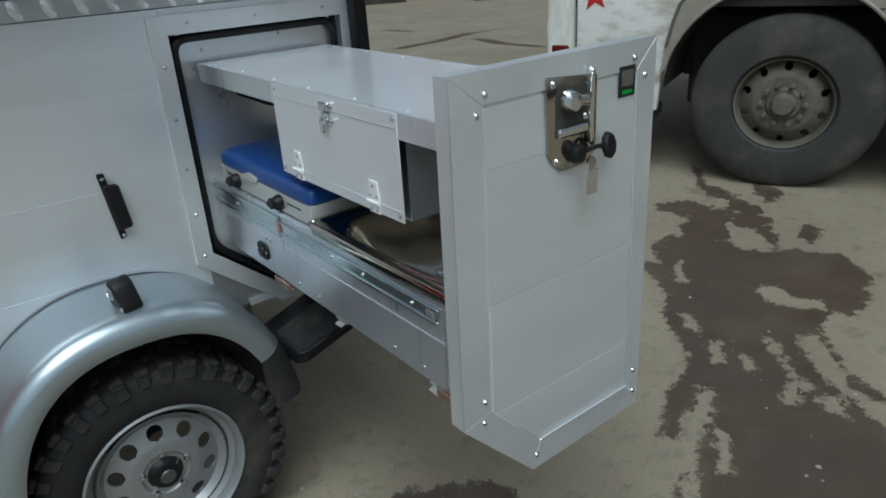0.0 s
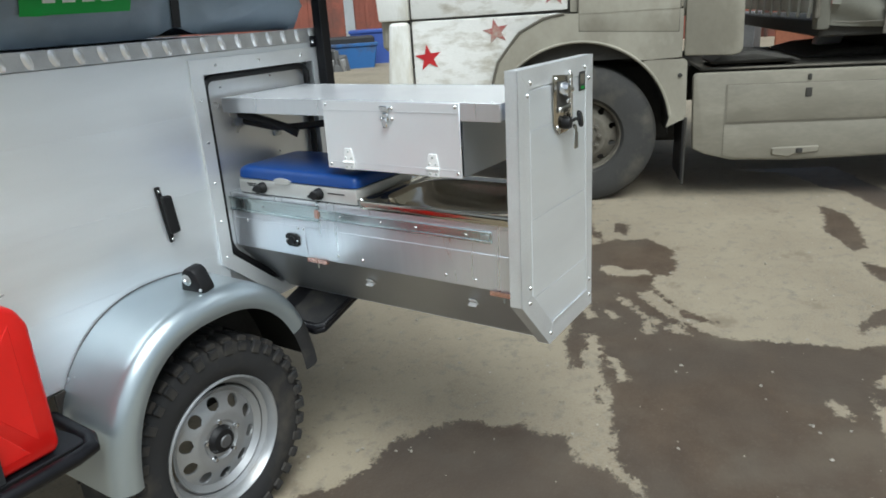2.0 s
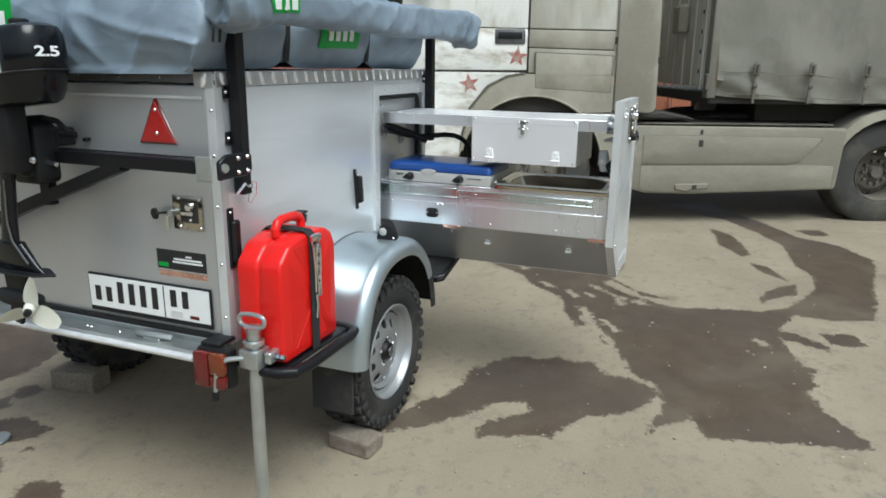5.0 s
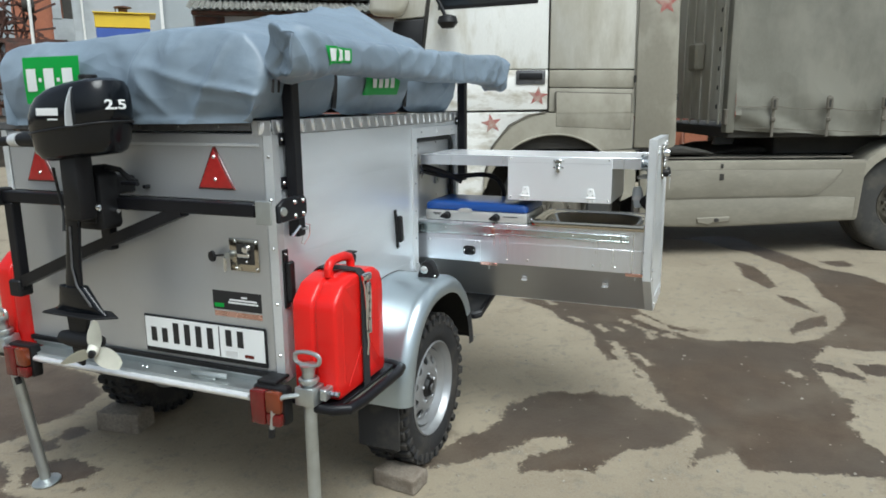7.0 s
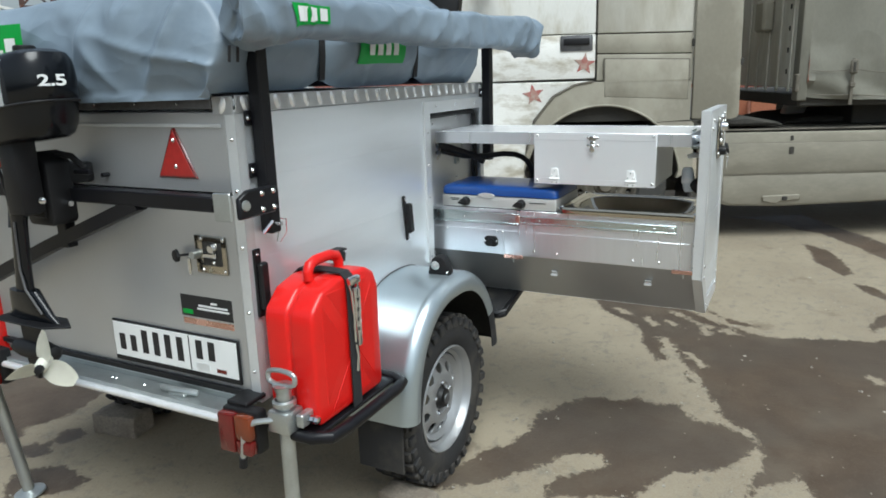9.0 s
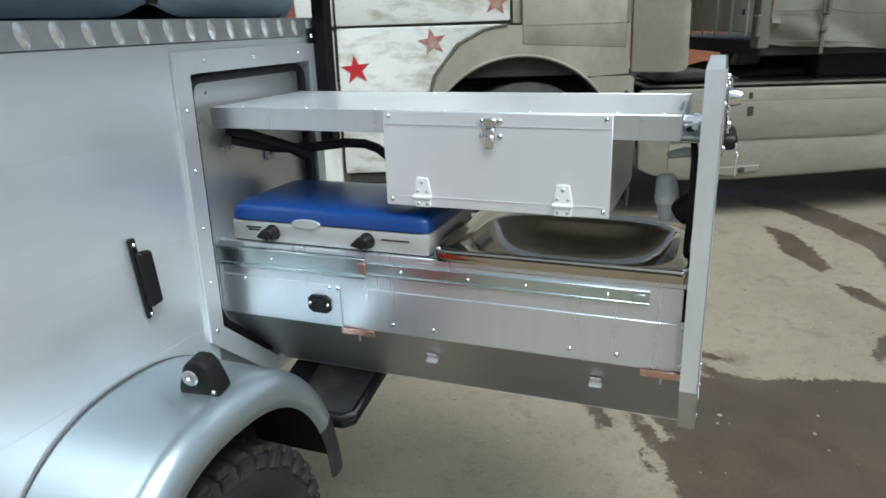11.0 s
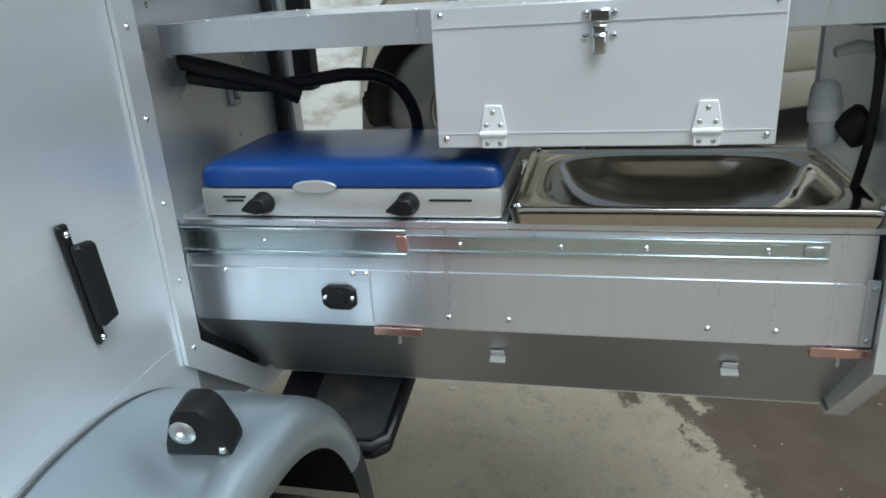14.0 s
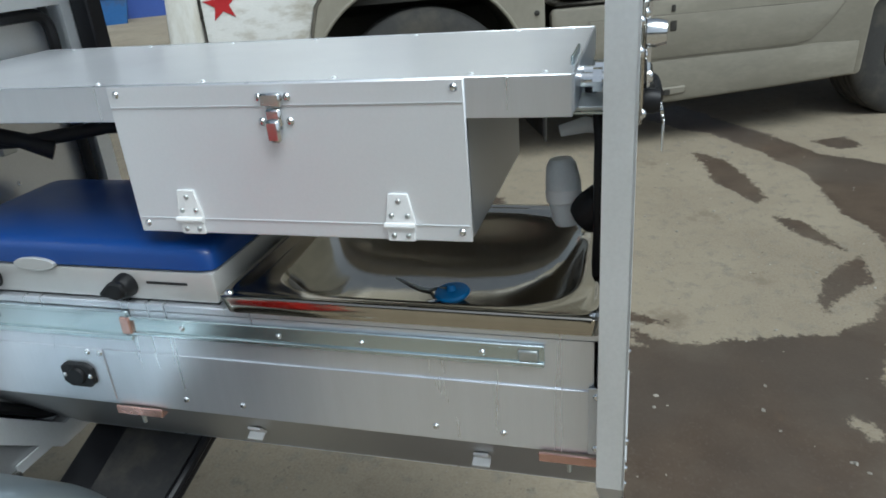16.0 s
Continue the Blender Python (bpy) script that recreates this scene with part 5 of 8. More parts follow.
tagged(lorry, "long-haul lorry with muddy white cab and curtain-sided trailer", "lorry")


def lpart(name, bm, mat, parent=None, label="", angle=35):
    """A part given in the lorry's own axes."""
    bm.transform(LM)
    return part(name, bm, mat, parent or lorry, label, angle)


WC, WR = 0.80, 0.490      # front wheel


# door, rear cab side, lower panels
lpart("door_panel", prism([(-0.365, 1.365), (0.695, 1.372), (0.695, 1.716), (-0.365, 1.722)], "y", 0.0, 0.05, 0.010, 2), TRUCK_SMUDGE)
lpart("door_upper", prism([(-0.365, 1.730), (0.695, 1.724), (0.695, 3.05), (-0.20, 3.05)], "y", 0.003, 0.06, 0.010, 2), TRUCK_WHITE)
lpart("window_seal", prism([(-0.235, 2.225), (0.605, 2.275), (0.60, 2.90), (-0.12, 2.90)], "y", -0.003, 0.02, 0.01, 2), PLASTIC)
lpart("side_window", prism([(-0.205, 2.252), (0.58, 2.300), (0.575, 2.88), (-0.10, 2.88)], "y", -0.006, 0.015, 0.008, 2), GLASS_DARK, None, "dark cab side window")
lpart("cab_gap", box(-0.40, 1.43, 0.035, 0.055, 1.02, 3.0), TRUCK_DARK)
lpart("corner_deflector", prism([(-0.66, 1.74), (-0.382, 1.745), (-0.34, 2.16), (-0.60, 2.14)], "y", -0.012, 0.05, 0.015, 2), PLASTIC, None, "dark plastic air deflector at the cab corner")
lpart("corner_post", prism([(-0.60, 2.15), (-0.345, 2.17), (-0.22, 3.05), (-0.48, 3.05)], "y", 0.0, 0.06, 0.02, 2), TRUCK_HALF)
lpart("corner_lower", prism([(-0.60, 1.36), (-0.38, 1.36), (-0.38, 1.73), (-0.62, 1.725)], "y", 0.002, 0.06, 0.015, 2), TRUCK_WHITE)
lpart("cab_rear_side", prism([(0.710, 1.722), (1.428, 1.715), (1.415, 3.2), (0.715, 3.2)], "y", 0.004, 0.05, 0.010, 2), TRUCK_HALF)
lpart("cab_rear_band", prism([(0.710, 1.566), (1.428, 1.550), (1.428, 1.706), (0.710, 1.714)], "y", 0.006, 0.05, 0.008, 2), TRUCK_DIRT)
lpart("cab_rear_lower", prism([(0.710, 1.352), (1.428, 1.345), (1.428, 1.543), (0.710, 1.558)], "y", 0.000, 0.05, 0.008, 2), TRUCK_DIRT)
flap_r = [(0.768, 1.222), (1.402, 1.186), (1.402, 1.500), (0.765, 1.522)]
lpart("flap_gap", prism([(0.760, 1.214), (1.410, 1.178), (1.410, 1.508), (0.757, 1.530)], "y", -0.0330, 0.0, 0.010, 2), TRUCK_RIM)
lpart("storage_flap", prism(flap_r, "y", -0.036, 0.0, 0.010, 2), TRUCK_DIRT, None, "muddy storage flap behind the door")
lpart("flap_crease", box(0.775, 1.396, -0.0385, -0.034, 1.338, 1.344), TRUCK_DIRT)
lpart("wind_deflector", prism([(1.442, 1.028), (1.74, 1.018), (1.785, 1.030), (1.800, 1.060), (1.775, 2.2), (1.76, 3.2), (1.432, 3.2)], "y", -0.022, 0.015, 0.012, 2), TRUCK_DIRT, None, "muddy side wind deflector")
lpart("deflector_clip", box(1.424, 1.448, -0.012, 0.02, 1.60, 1.66, 0.004), TRUCK_DARK)
lpart("deflector_clip", box(1.786, 1.806, -0.026, 0.01, 1.44, 1.50, 0.004), TRUCK_DARK)
lpart("cab_core", box(-0.60, 1.42, 0.06, 2.30, 1.15, 3.2, 0.03), TRUCK_DIRT)
# Block added behind the cab to fill the gap as the camera sees it.
lpart("cab_rear_fairing", box(1.42, 1.78, 0.40, 2.25, 1.30, 3.2, 0.03), TRUCK_HALF)
AC, AZ, AR = 0.760, 0.545, 0.605
outer = [(0.14, 0.62), (0.165, 0.80), (0.195, 0.94), (0.225, 1.04), (0.29, 1.13), (0.375, 1.235), (0.45, 1.275), (0.53, 1.318), (0.60, 1.334), (0.67, 1.342), (1.426, 1.334), (1.426, 1.022)]
arch = outer + [(AC + AR * math.cos(radians(q)), AZ + AR * math.sin(radians(q))) for q in range(50, 170, 4)]
lpart("fender_panel", prism(arch, "y", -0.032, 0.03), TRUCK_DIRT, None, "beige plastic wheel arch caked with mud")
lpart("arch_lip", sweep([(AC + (AR + 0.004) * math.cos(radians(q)), -0.030, AZ + (AR + 0.004) * math.sin(radians(q))) for q in range(8, 172, 4)], 0.010, 8), TRUCK_DIRT)
lpart("fender_edge", sweep([(u + 0.004, -0.033, z + 0.002) for u, z in outer[1:10]], 0.009, 8), TRUCK_RIM)
lpart("front_corner_panel", prism([(-0.362, 0.42), (0.13, 0.42), (0.16, 0.82), (0.215, 1.04), (0.365, 1.238), (0.52, 1.322), (0.66, 1.350), (-0.362, 1.350)], "y", -0.008, 0.04, 0.008, 2), TRUCK_SMUDGE)
lpart("bumper", prism([(-0.545, 0.30), (-0.385, 0.30), (-0.385, 1.350), (-0.53, 1.350), (-0.565, 0.9)], "y", -0.005, 1.2, 0.03, 3), TRUCK_WHITE, None, "white front bumper corner")
lpart("marker_lamp", box(-0.52, -0.41, -0.010, 0.0, 0.72, 0.80, 0.006), REDLENS)
lpart("cab_step", box(-0.34, 0.10, 0.01, 0.30, 0.34, 0.415, 0.01), TRUCK_DARK)
lpart("arch_liner", prism([(AC + 0.60 * math.cos(radians(a)), AZ + 0.60 * math.sin(radians(a))) for a in range(0, 181, 10)], "y", 0.55, 0.60), TRUCK_DARK)
bm = bmesh.new()
rows = [[bm.verts.new((AC + 0.602 * math.cos(radians(a)), y, AZ + 0.602 * math.sin(radians(a)))) for y in (0.0, 0.6)] for a in range(-5, 186, 8)]
for r0, r1 in zip(rows, rows[1:]):
    bm.faces.new((r0[0], r0[1], r1[1], r1[0]))
lpart("arch_roof", bm, TRUCK_DARK)
lpart("door_handle", prism([(0.425, 1.590), (0.672, 1.590), (0.672, 1.712), (0.425, 1.712)], "y", -0.004, 0.004, 0.012, 2), GREYED, None, "dark recessed door handle")
lpart("handle_bar", prism([(0.45, 1.635), (0.648, 1.635), (0.648, 1.690), (0.45, 1.690)], "y", -0.018, -0.004, 0.006, 2), PLASTIC)
lpart("mirror_arm", sweep([(-0.23, -0.02, 2.45), (-0.23, -0.10, 2.3), (-0.17, -0.12, 2.17)], 0.016, 8), PLASTIC)
lpart("mirror", lathe([(0, -0.05), (0.05, -0.045), (0.085, 0.0), (0.07, 0.05), (0, 0.07)], 18, Matrix.Translation((-0.15, -0.13, 2.11))), PLASTIC)
lpart("main_mirror", prism([(-0.78, 2.17), (-0.52, 2.15), (-0.46, 2.25), (-0.46, 2.75), (-0.74, 2.75)], "y", -0.28, -0.10, 0.05, 3), TRUCK_HALF, None, "large grey wing mirror housing")


def star(u, z, r, turn, y):
    pts = []
    for k in range(10):
        a, q = radians(90 + turn + 36 * k), r if k % 2 == 0 else r * 0.40
        pts.append((u + q * math.cos(a), z + q * math.sin(a)))
    return prism(pts, "y", y - 0.003, y)


for u, z, r, turn, y in ((-0.258, 1.095, 0.095, 6, -0.0085), (0.218, 1.252, 0.09, 10, -0.0085), (0.612, 1.488, 0.09, -6, -0.0005), (1.66, 2.26, 0.10, 4, -0.0225)):
    bright = z < 1.1
    lpart("star_decal", star(u, z, r, turn, y), STAR_BRIGHT if bright else STAR, None, "bright red star sticker" if bright else "faded red star sticker")


def lorry_wheel(u, y, z, R, w, front=True):
    m = Matrix.Translation((u, y, z))
    turn = Matrix.Rotation(radians(-90), 4, "X")
    h = w / 2
    rr = R * 0.52
    prof = [(rr, -h * 0.75), (rr + 0.02, -h * 0.95), (R * 0.70, -h), (R * 0.86, -h * 0.97), (R * 0.955, -h * 0.86), (R * 0.985, -h * 0.78), (R, -h * 0.70)]
    for k in range(5):
        y0 = -h * 0.62 + k * h * 0.31
        prof += [(R, y0 - 0.012), (R - 0.014, y0 - 0.006), (R - 0.014, y0 + 0.006), (R, y0 + 0.012)]
    prof += [(R, h * 0.8), (R * 0.9, h), (rr, h * 0.8)]
    bm = lathe(prof, 64, turn)
    bm.transform(m)
    t = lpart("tyre", bm, TRUCK_TYRE, None, "dusty ribbed lorry tyre", 30)
    d0 = -h * 0.35 if front else h * 0.5
    bm = lathe([(rr, -h * 0.78), (rr * 1.0, -h * 0.85), (rr * 0.965, -h * 0.80), (rr * 0.93, -h * 0.55), (rr * 0.90, d0 + 0.01)], 56, turn)
    bm.transform(m)
    r = lpart("rim", bm, TRUCK_RIM, None, "mud-covered steel rim", 30)

    def dish(q):
        if q > rr * 0.62:
            return d0 - 0.06 * (rr * 0.9 - q) / (rr * 0.28) + 0.0
        if q > rr * 0.35:
            return d0 - 0.06
        return d0 - 0.075
    bm = disc_with_holes(rr * 0.90, 10, rr * 0.085, rr * 0.80, dish, 100, 22)
    bm.transform(m)
    lpart("disc", bm, TRUCK_RIM, r, "", 40)
    bm = lathe([(0, d0 - 0.125), (rr * 0.20, d0 - 0.12), (rr * 0.245, d0 - 0.10), (rr * 0.26, d0 - 0.05)], 24, turn)
    bm.transform(m)
    lpart("hub_cap", bm, TRUCK_RIM, r)
    for k in range(10):
        a = radians(36 * k)
        nut = lathe([(0, d0 - 0.10), (0.013, d0 - 0.098), (0.015, d0 - 0.058)], 6, turn)
        nut.transform(m @ Matrix.Translation((rr * 0.44 * math.cos(a), 0, rr * 0.44 * math.sin(a))))
        lpart("lug_nut", nut, TRUCK_RIM, r)


lorry_wheel(WC, 0.16, 0.488, WR, 0.30)
lorry_wheel(3.90, 0.24, 0.475, 0.475, 0.32, False)

# behind the front wheel: mud flap, skirts, frame
lpart("rear_arch_panel", prism([(AC + AR * math.cos(radians(q)), AZ + AR * math.sin(radians(q))) for q in range(48, 0, -6)] + [(1.345, 0.545), (1.455, 0.600), (1.468, 0.64), (1.462, 0.99), (1.445, 1.008), (1.22, 1.012)], "y", -0.028, 0.03), TRUCK_DIRT)
lpart("rear_arch_bolt", lathe([(0, 0.012), (0.012, 0.010), (0.016, 0.0)], 8, to_axis((1.42, -0.028, 0.90), (0, -1, 0))), TRUCK_DARK)
lpart("mud_flap", box(1.452, 1.470, 0.02, 0.46, 0.15, 0.60, 0.004), PLASTIC)
lpart("mud_flap_stay", rod((1.475, 0.03, 0.60), (1.470, 0.03, 0.12), 0.010, 8), TRUCK_DARK)
skirt = [(1.522, 0.385), (1.60, 0.345), (1.77, 0.300), (2.16, 0.292), (2.80, 0.318), (3.41, 0.350), (3.428, 0.37), (3.462, 0.86), (3.455, 0.900), (1.525, 0.905), (1.505, 0.88)]
lpart("side_skirt", prism(skirt, "y", -0.01, 0.05, 0.014, 2), TRUCK_MUD_SHADE, None, "mud-caked lorry side skirt")
lpart("skirt_recess", prism([(1.715, 0.560), (2.98, 0.574), (3.075, 0.592), (3.18, 0.688), (3.262, 0.800), (3.25, 0.822), (1.715, 0.826)], "y", -0.0145, -0.008), TRUCK_RECESS)
lpart("skirt_panel", prism([(1.725, 0.567), (2.975, 0.581), (3.068, 0.599), (3.172, 0.693), (3.250, 0.800), (3.24, 0.814), (1.725, 0.818)], "y", -0.0185, -0.008, 0.004, 2), TRUCK_MUD_SHADE)
lpart("skirt_lower_panel", prism([(1.715, 0.335), (1.80, 0.312), (2.16, 0.305), (2.80, 0.331), (3.38, 0.362), (3.39, 0.56), (3.12, 0.572), (2.98, 0.562), (1.715, 0.548)], "y", -0.016, -0.008, 0.006, 2), TRUCK_MUD_SHADE)
lpart("skirt_notch", box(2.196, 2.234, -0.0235, -0.017, 0.725, 0.785, 0.004), TRUCK_DARK)
lpart("skirt_notch", box(2.203, 2.227, -0.0165, -0.008, 0.835, 0.875, 0.004), TRUCK_DARK)
lpart("skirt_latch", prism([(2.02, 0.335), (2.13, 0.315), (2.16, 0.335), (2.31, 0.350), (2.31, 0.395), (2.02, 0.385)], "y", -0.030, -0.012, 0.008), TRUCK_MUD_SHADE)
lpart("latch_bolt", box(2.17, 2.21, -0.036, -0.028, 0.345, 0.38, 0.006), TRUCK_DARK)
lpart("frame_rail", box(1.5, 6.0, 0.55, 0.75, 0.65, 0.92, 0.01), TRUCK_DARK)
lpart("frame_rail", box(1.5, 6.0, 1.75, 1.95, 0.65, 0.92, 0.01), TRUCK_DARK)
lpart("fuel_tank", box(1.62, 3.3, 0.08, 0.50, 0.42, 0.90, 0.06, 3), TRUCK_DARK)
lpart("deck_plate", box(1.56, 3.4, 0.10, 1.4, 0.905, 0.925, 0.01), TRUCK_RIM, None, "dusty deck plate behind the cab")
lpart("axle_block", box(0.2, 1.5, 0.5, 1.9, 0.35, 0.95, 0.03), TRUCK_DARK)
lpart("fifth_wheel_ramp", prism([(2.3, 0.93), (3.4, 0.93), (3.3, 1.02), (2.5, 0.98)], "y", 0.5, 1.7, 0.02), TRUCK_DARK)
lpart("mud_guard", prism([(3.90 + 0.575 * math.cos(radians(a)), 0.50 + 0.580 * math.sin(radians(a))) for a in range(5, 196, 10)] + [(3.90 + 0.500 * math.cos(radians(a)), 0.50 + 0.495 * math.sin(radians(a))) for a in range(195, 4, -10)], "y", 0.02, 0.42), TRUCK_DIRT, None, "muddy arched guard over the drive wheel")
# Dark block added under the cargo floor to close off the bright gap.
lpart("trailer_subframe", box(2.80, 9.5, 0.35, 2.1, 0.93, 1.10, 0.01), TRUCK_DARK)
for k in range(4):
    lpart("frame_crossmember", box(2.95 + 1.5 * k, 3.05 + 1.5 * k, 0.30, 2.15, 0.86, 0.93, 0.01), TRUCK_DARK)
lpart("far_deflector", box(1.45, 1.80, 2.32, 2.36, 1.22, 3.2, 0.01), TRUCK_HALF)
lpart("coupling_arch", prism([(1.62, 0.95), (2.2, 0.95), (2.12, 0.985), (1.9, 1.03), (1.70, 1.01)], "y", 0.1, 0.6, 0.02), TRUCK_DARK)

lpart("coupling_cover", prism([(2.50, 0.98), (2.68, 0.98), (2.70, 1.05), (2.66, 1.10), (2.54, 1.09)], "y", 1.00, 1.14, 0.02, 2), WHITEPL, None, "white plastic cover on the coupling")

# semi-trailer: front wall and curtain
wall_f = lpart("trailer_front_wall", box(2.225, 2.28, 0.12, 2.42, 1.25, 3.6, 0.01), TRUCK_HALF, None, "dusty front wall of the cargo box")
for k in range(9):                       # ribs of the front wall, with lashing eyes down one of them
    lpart("wall_rib", box(2.210, 2.226, 0.16 + 0.26 * k, 0.19 + 0.26 * k, 1.22, 3.6, 0.004), TRUCK_HALF, wall_f)
for k in range(7):
    lpart("lashing_eye", box(2.203, 2.212, 0.205, 0.225, 1.36 + 0.17 * k, 1.40 + 0.17 * k, 0.003), TRUCK_DARK, wall_f)
lpart("front_junction_box", box(2.13, 2.225, 0.62, 0.84, 1.72, 1.98, 0.02), TRUCK_DIRT)
lpart("corner_pillar", box(2.225, 2.30, 0.0, 0.12, 1.15, 3.6, 0.012, 2), TARP)
lpart("pillar_latch", box(2.205, 2.235, -0.012, 0.06, 1.22, 1.36, 0.008), TRUCK_RIM)
lpart("cargo_floor", box(2.26, 11.5, 0.06, 2.44, 1.10, 1.20, 0.01), TRUCK_DARK)


def curtain():
    """Hanging tarpaulin with folds gathered at its lower hem."""
    bm, nu, nz = bmesh.new(), 190, 30
    rows = []
    for i in range(nu + 1):
        u = 2.295 + 9.0 * (i / nu) ** 1.5
        low = 1.185 - 0.045 * min(1.0, (u - 2.295) / 0.4) - 0.03 * min(1.0, max(0.0, (u - 2.7) / 0.9))
        row = []
        for j in range(nz + 1):
            z = low + 2.45 * (j / nz) ** 1.3
            q = max(0.0, 1 - (z - low) / 0.55)
            w = 0.045 * q * noise.noise(Vector((u * 3.2 + z * 1.5, z * 2.0, 0.0))) + 0.012 * noise.noise(Vector((u * 1.1, z * 0.9, 3.0)))
            w += 0.014 * q * q * math.sin(u * 9 + 3 * noise.noise(Vector((u, z, 1))))
            pull = math.exp(-((u - 2.3) / 0.35) ** 2)          # drawn tight towards the corner latch
            w -= 0.055 * q * (0.35 + pull) * max(0.0, 1 - 4 * abs(noise.noise(Vector((u * 1.4, z * 6.0 + u * 3.2, 6.0)))))
            hem = 0.010 * math.sin(u * 7.3) * max(0.0, 1 - (z - low) / 0.1)
            row.append(bm.verts.new((u, 0.02 + w, z + hem)))
        rows.append(row)
    for a, b in zip(rows, rows[1:]):
        for j in range(nz):
            bm.faces.new((a[j], a[j + 1], b[j + 1], b[j]))
    return bm


lpart("curtain", curtain(), TARP, None, "dusty grey-beige curtain tarpaulin with creased hem", 60)
for z, sag in ((1.40, 0.020), (1.205, 0.008)):
    lpart("curtain_belt", sweep([(2.31 + 0.0775 * k, -0.026 - 0.010 * math.sin(k * 0.6), z - 0.045 * min(1.0, k / 12) - sag * math.sin(math.pi * ((k * 0.0775 - 0.32) / 0.465 % 1.0))) for k in range(96)], 0.004, 6), TRUCK_RIM)
for k in range(16):
    u = 2.605 + 0.465 * k
    b = lpart("curtain_strap", box(u - 0.012, u + 0.012, -0.042, -0.030, 1.11, 1.47, 0.003), TRUCK_RIM)
    lpart("strap_buckle", box(u - 0.030, u + 0.030, -0.056, -0.038, 1.35, 1.46, 0.010), TRUCK_RIM, b)
    lpart("strap_buckle_slot", box(u - 0.010, u + 0.010, -0.060, -0.05, 1.37, 1.44, 0.004), TRUCK_DARK, b)
    lpart("strap_hook", box(u - 0.022, u + 0.022, -0.054, -0.040, 1.245, 1.285, 0.008), TRUCK_RIM, b)


# ---------------------------------------------------------------- rooftop tent cover and awning bag
tent = thing("rooftop_tent", (0.75, 0.62, 1.485), "folded rooftop tent under a wrinkled grey canvas cover", "tent cover")
TX0, TX1, TY1 = -0.155, 1.39, 1.105
STRAPS_X = (0.325, 0.938)
CREASES = [((0.80, 0.35, 0.49), (-0.45, -0.20, 0.87), 1.7, 5.0), ((0.55, -0.70, 0.45), (0.60, 0.70, 0.37), 2.0, 6.2), ((0.25, 0.60, -0.76), (0.90, 0.10, 0.42), 1.6, 4.2)]


def crinkle(p, seed=0.0):
    """Long sharp creases that cross in patches on a taut sheet, 0 to about 2."""
    total = 0.0
    for k, (along, across, slow, fast) in enumerate(CREASES):
        a, b = p.dot(Vector(along)) * slow, p.dot(Vector(across)) * fast
        bend = 0.5 * noise.noise(p * 2.1 + Vector((seed, 3.0 * k, 0)))
        mask = min(1.0, max(0.0, 0.35 + 1.9 * noise.noise(p * 1.5 + Vector((0, seed, 5.0 * k)))))
        total += mask * max(0.0, 1 - 3.2 * abs(noise.noise(Vector((a, b + bend, seed + 9.0 * k))))) ** 1.6
    return total


def ramp(x, table):
    """Straight lines between the given stations."""
    for (x0, z0), (x1, z1) in zip(table, table[1:]):
        if x <= x1:
            return z0 + (z1 - z0) * max(0.0, (x - x0) / (x1 - x0))
    return table[-1][1]


def tent_point(u, v):
    """u runs from rear to front, v round the cover from the near lower hem over the top to the far hem (0 to 1)."""
    x = TX0 + (TX1 - TX0) * u
    pillow = 1.0
    for s in STRAPS_X:
        pillow *= 1 - 0.85 * math.exp(-((x - s) / 0.055) ** 2)
    crest = ramp(x, ((-0.155, 1.775), (0.20, 1.835), (0.49, 1.885), (0.74, 1.932), (0.98, 1.966), (1.12, 1.950), (1.26, 1.895), (1.39, 1.770)))
    y_flat = 0.05 + (TY1 - 0.05) * min(1.0, max(0.0, (v - 0.2) / 0.6))
    side = (0.32 - y_flat) / 0.34 if y_flat < 0.32 else (y_flat - 0.32) / 0.62
    shoulder = 1.752 + 0.020 * math.exp(-((y_flat - 0.3) / 0.35) ** 2)
    top = shoulder + (crest - 1.772) * max(0.0, 1 - side) ** 1.15
    if v < 0.2:                          # near side, hangs in pillows between the straps
        k = v / 0.2
        return Vector((x, 0.05 - 0.075 * math.sin(math.pi * k) * pillow, 1.492 + (top - 0.02 - 1.492) * k + (1 - k) * 0.03 * (1 - pillow)))
    if v > 0.8:
        k = (1 - v) / 0.2
        return Vector((x, TY1 + 0.012 * math.sin(math.pi * k), 1.475 + (top - 0.012 - 1.475) * k))
    k = (v - 0.2) / 0.6
    return Vector((x, y_flat, top - 0.02 * math.exp(-min(k, 1 - k) * 22)))


def skin(fn, u, v, amount, seed):
    """A point of a cloth surface, pushed out along its normal where a crease runs."""
    e = 0.006
    p, pu, pv = fn(u, v), fn(u + e, v), fn(u, v + e)
    return p + (pu - p).cross(pv - p).normalized() * amount * crinkle(p, seed)


def tent_skin(u, v):
    taut = min(1.0, 0.45 + 3.0 * u)
    return skin(tent_point, min(u, 0.992), min(v, 0.992), (0.014 if v < 0.2 else 0.026) * taut, 1.3) if 0 < v else tent_point(u, v)


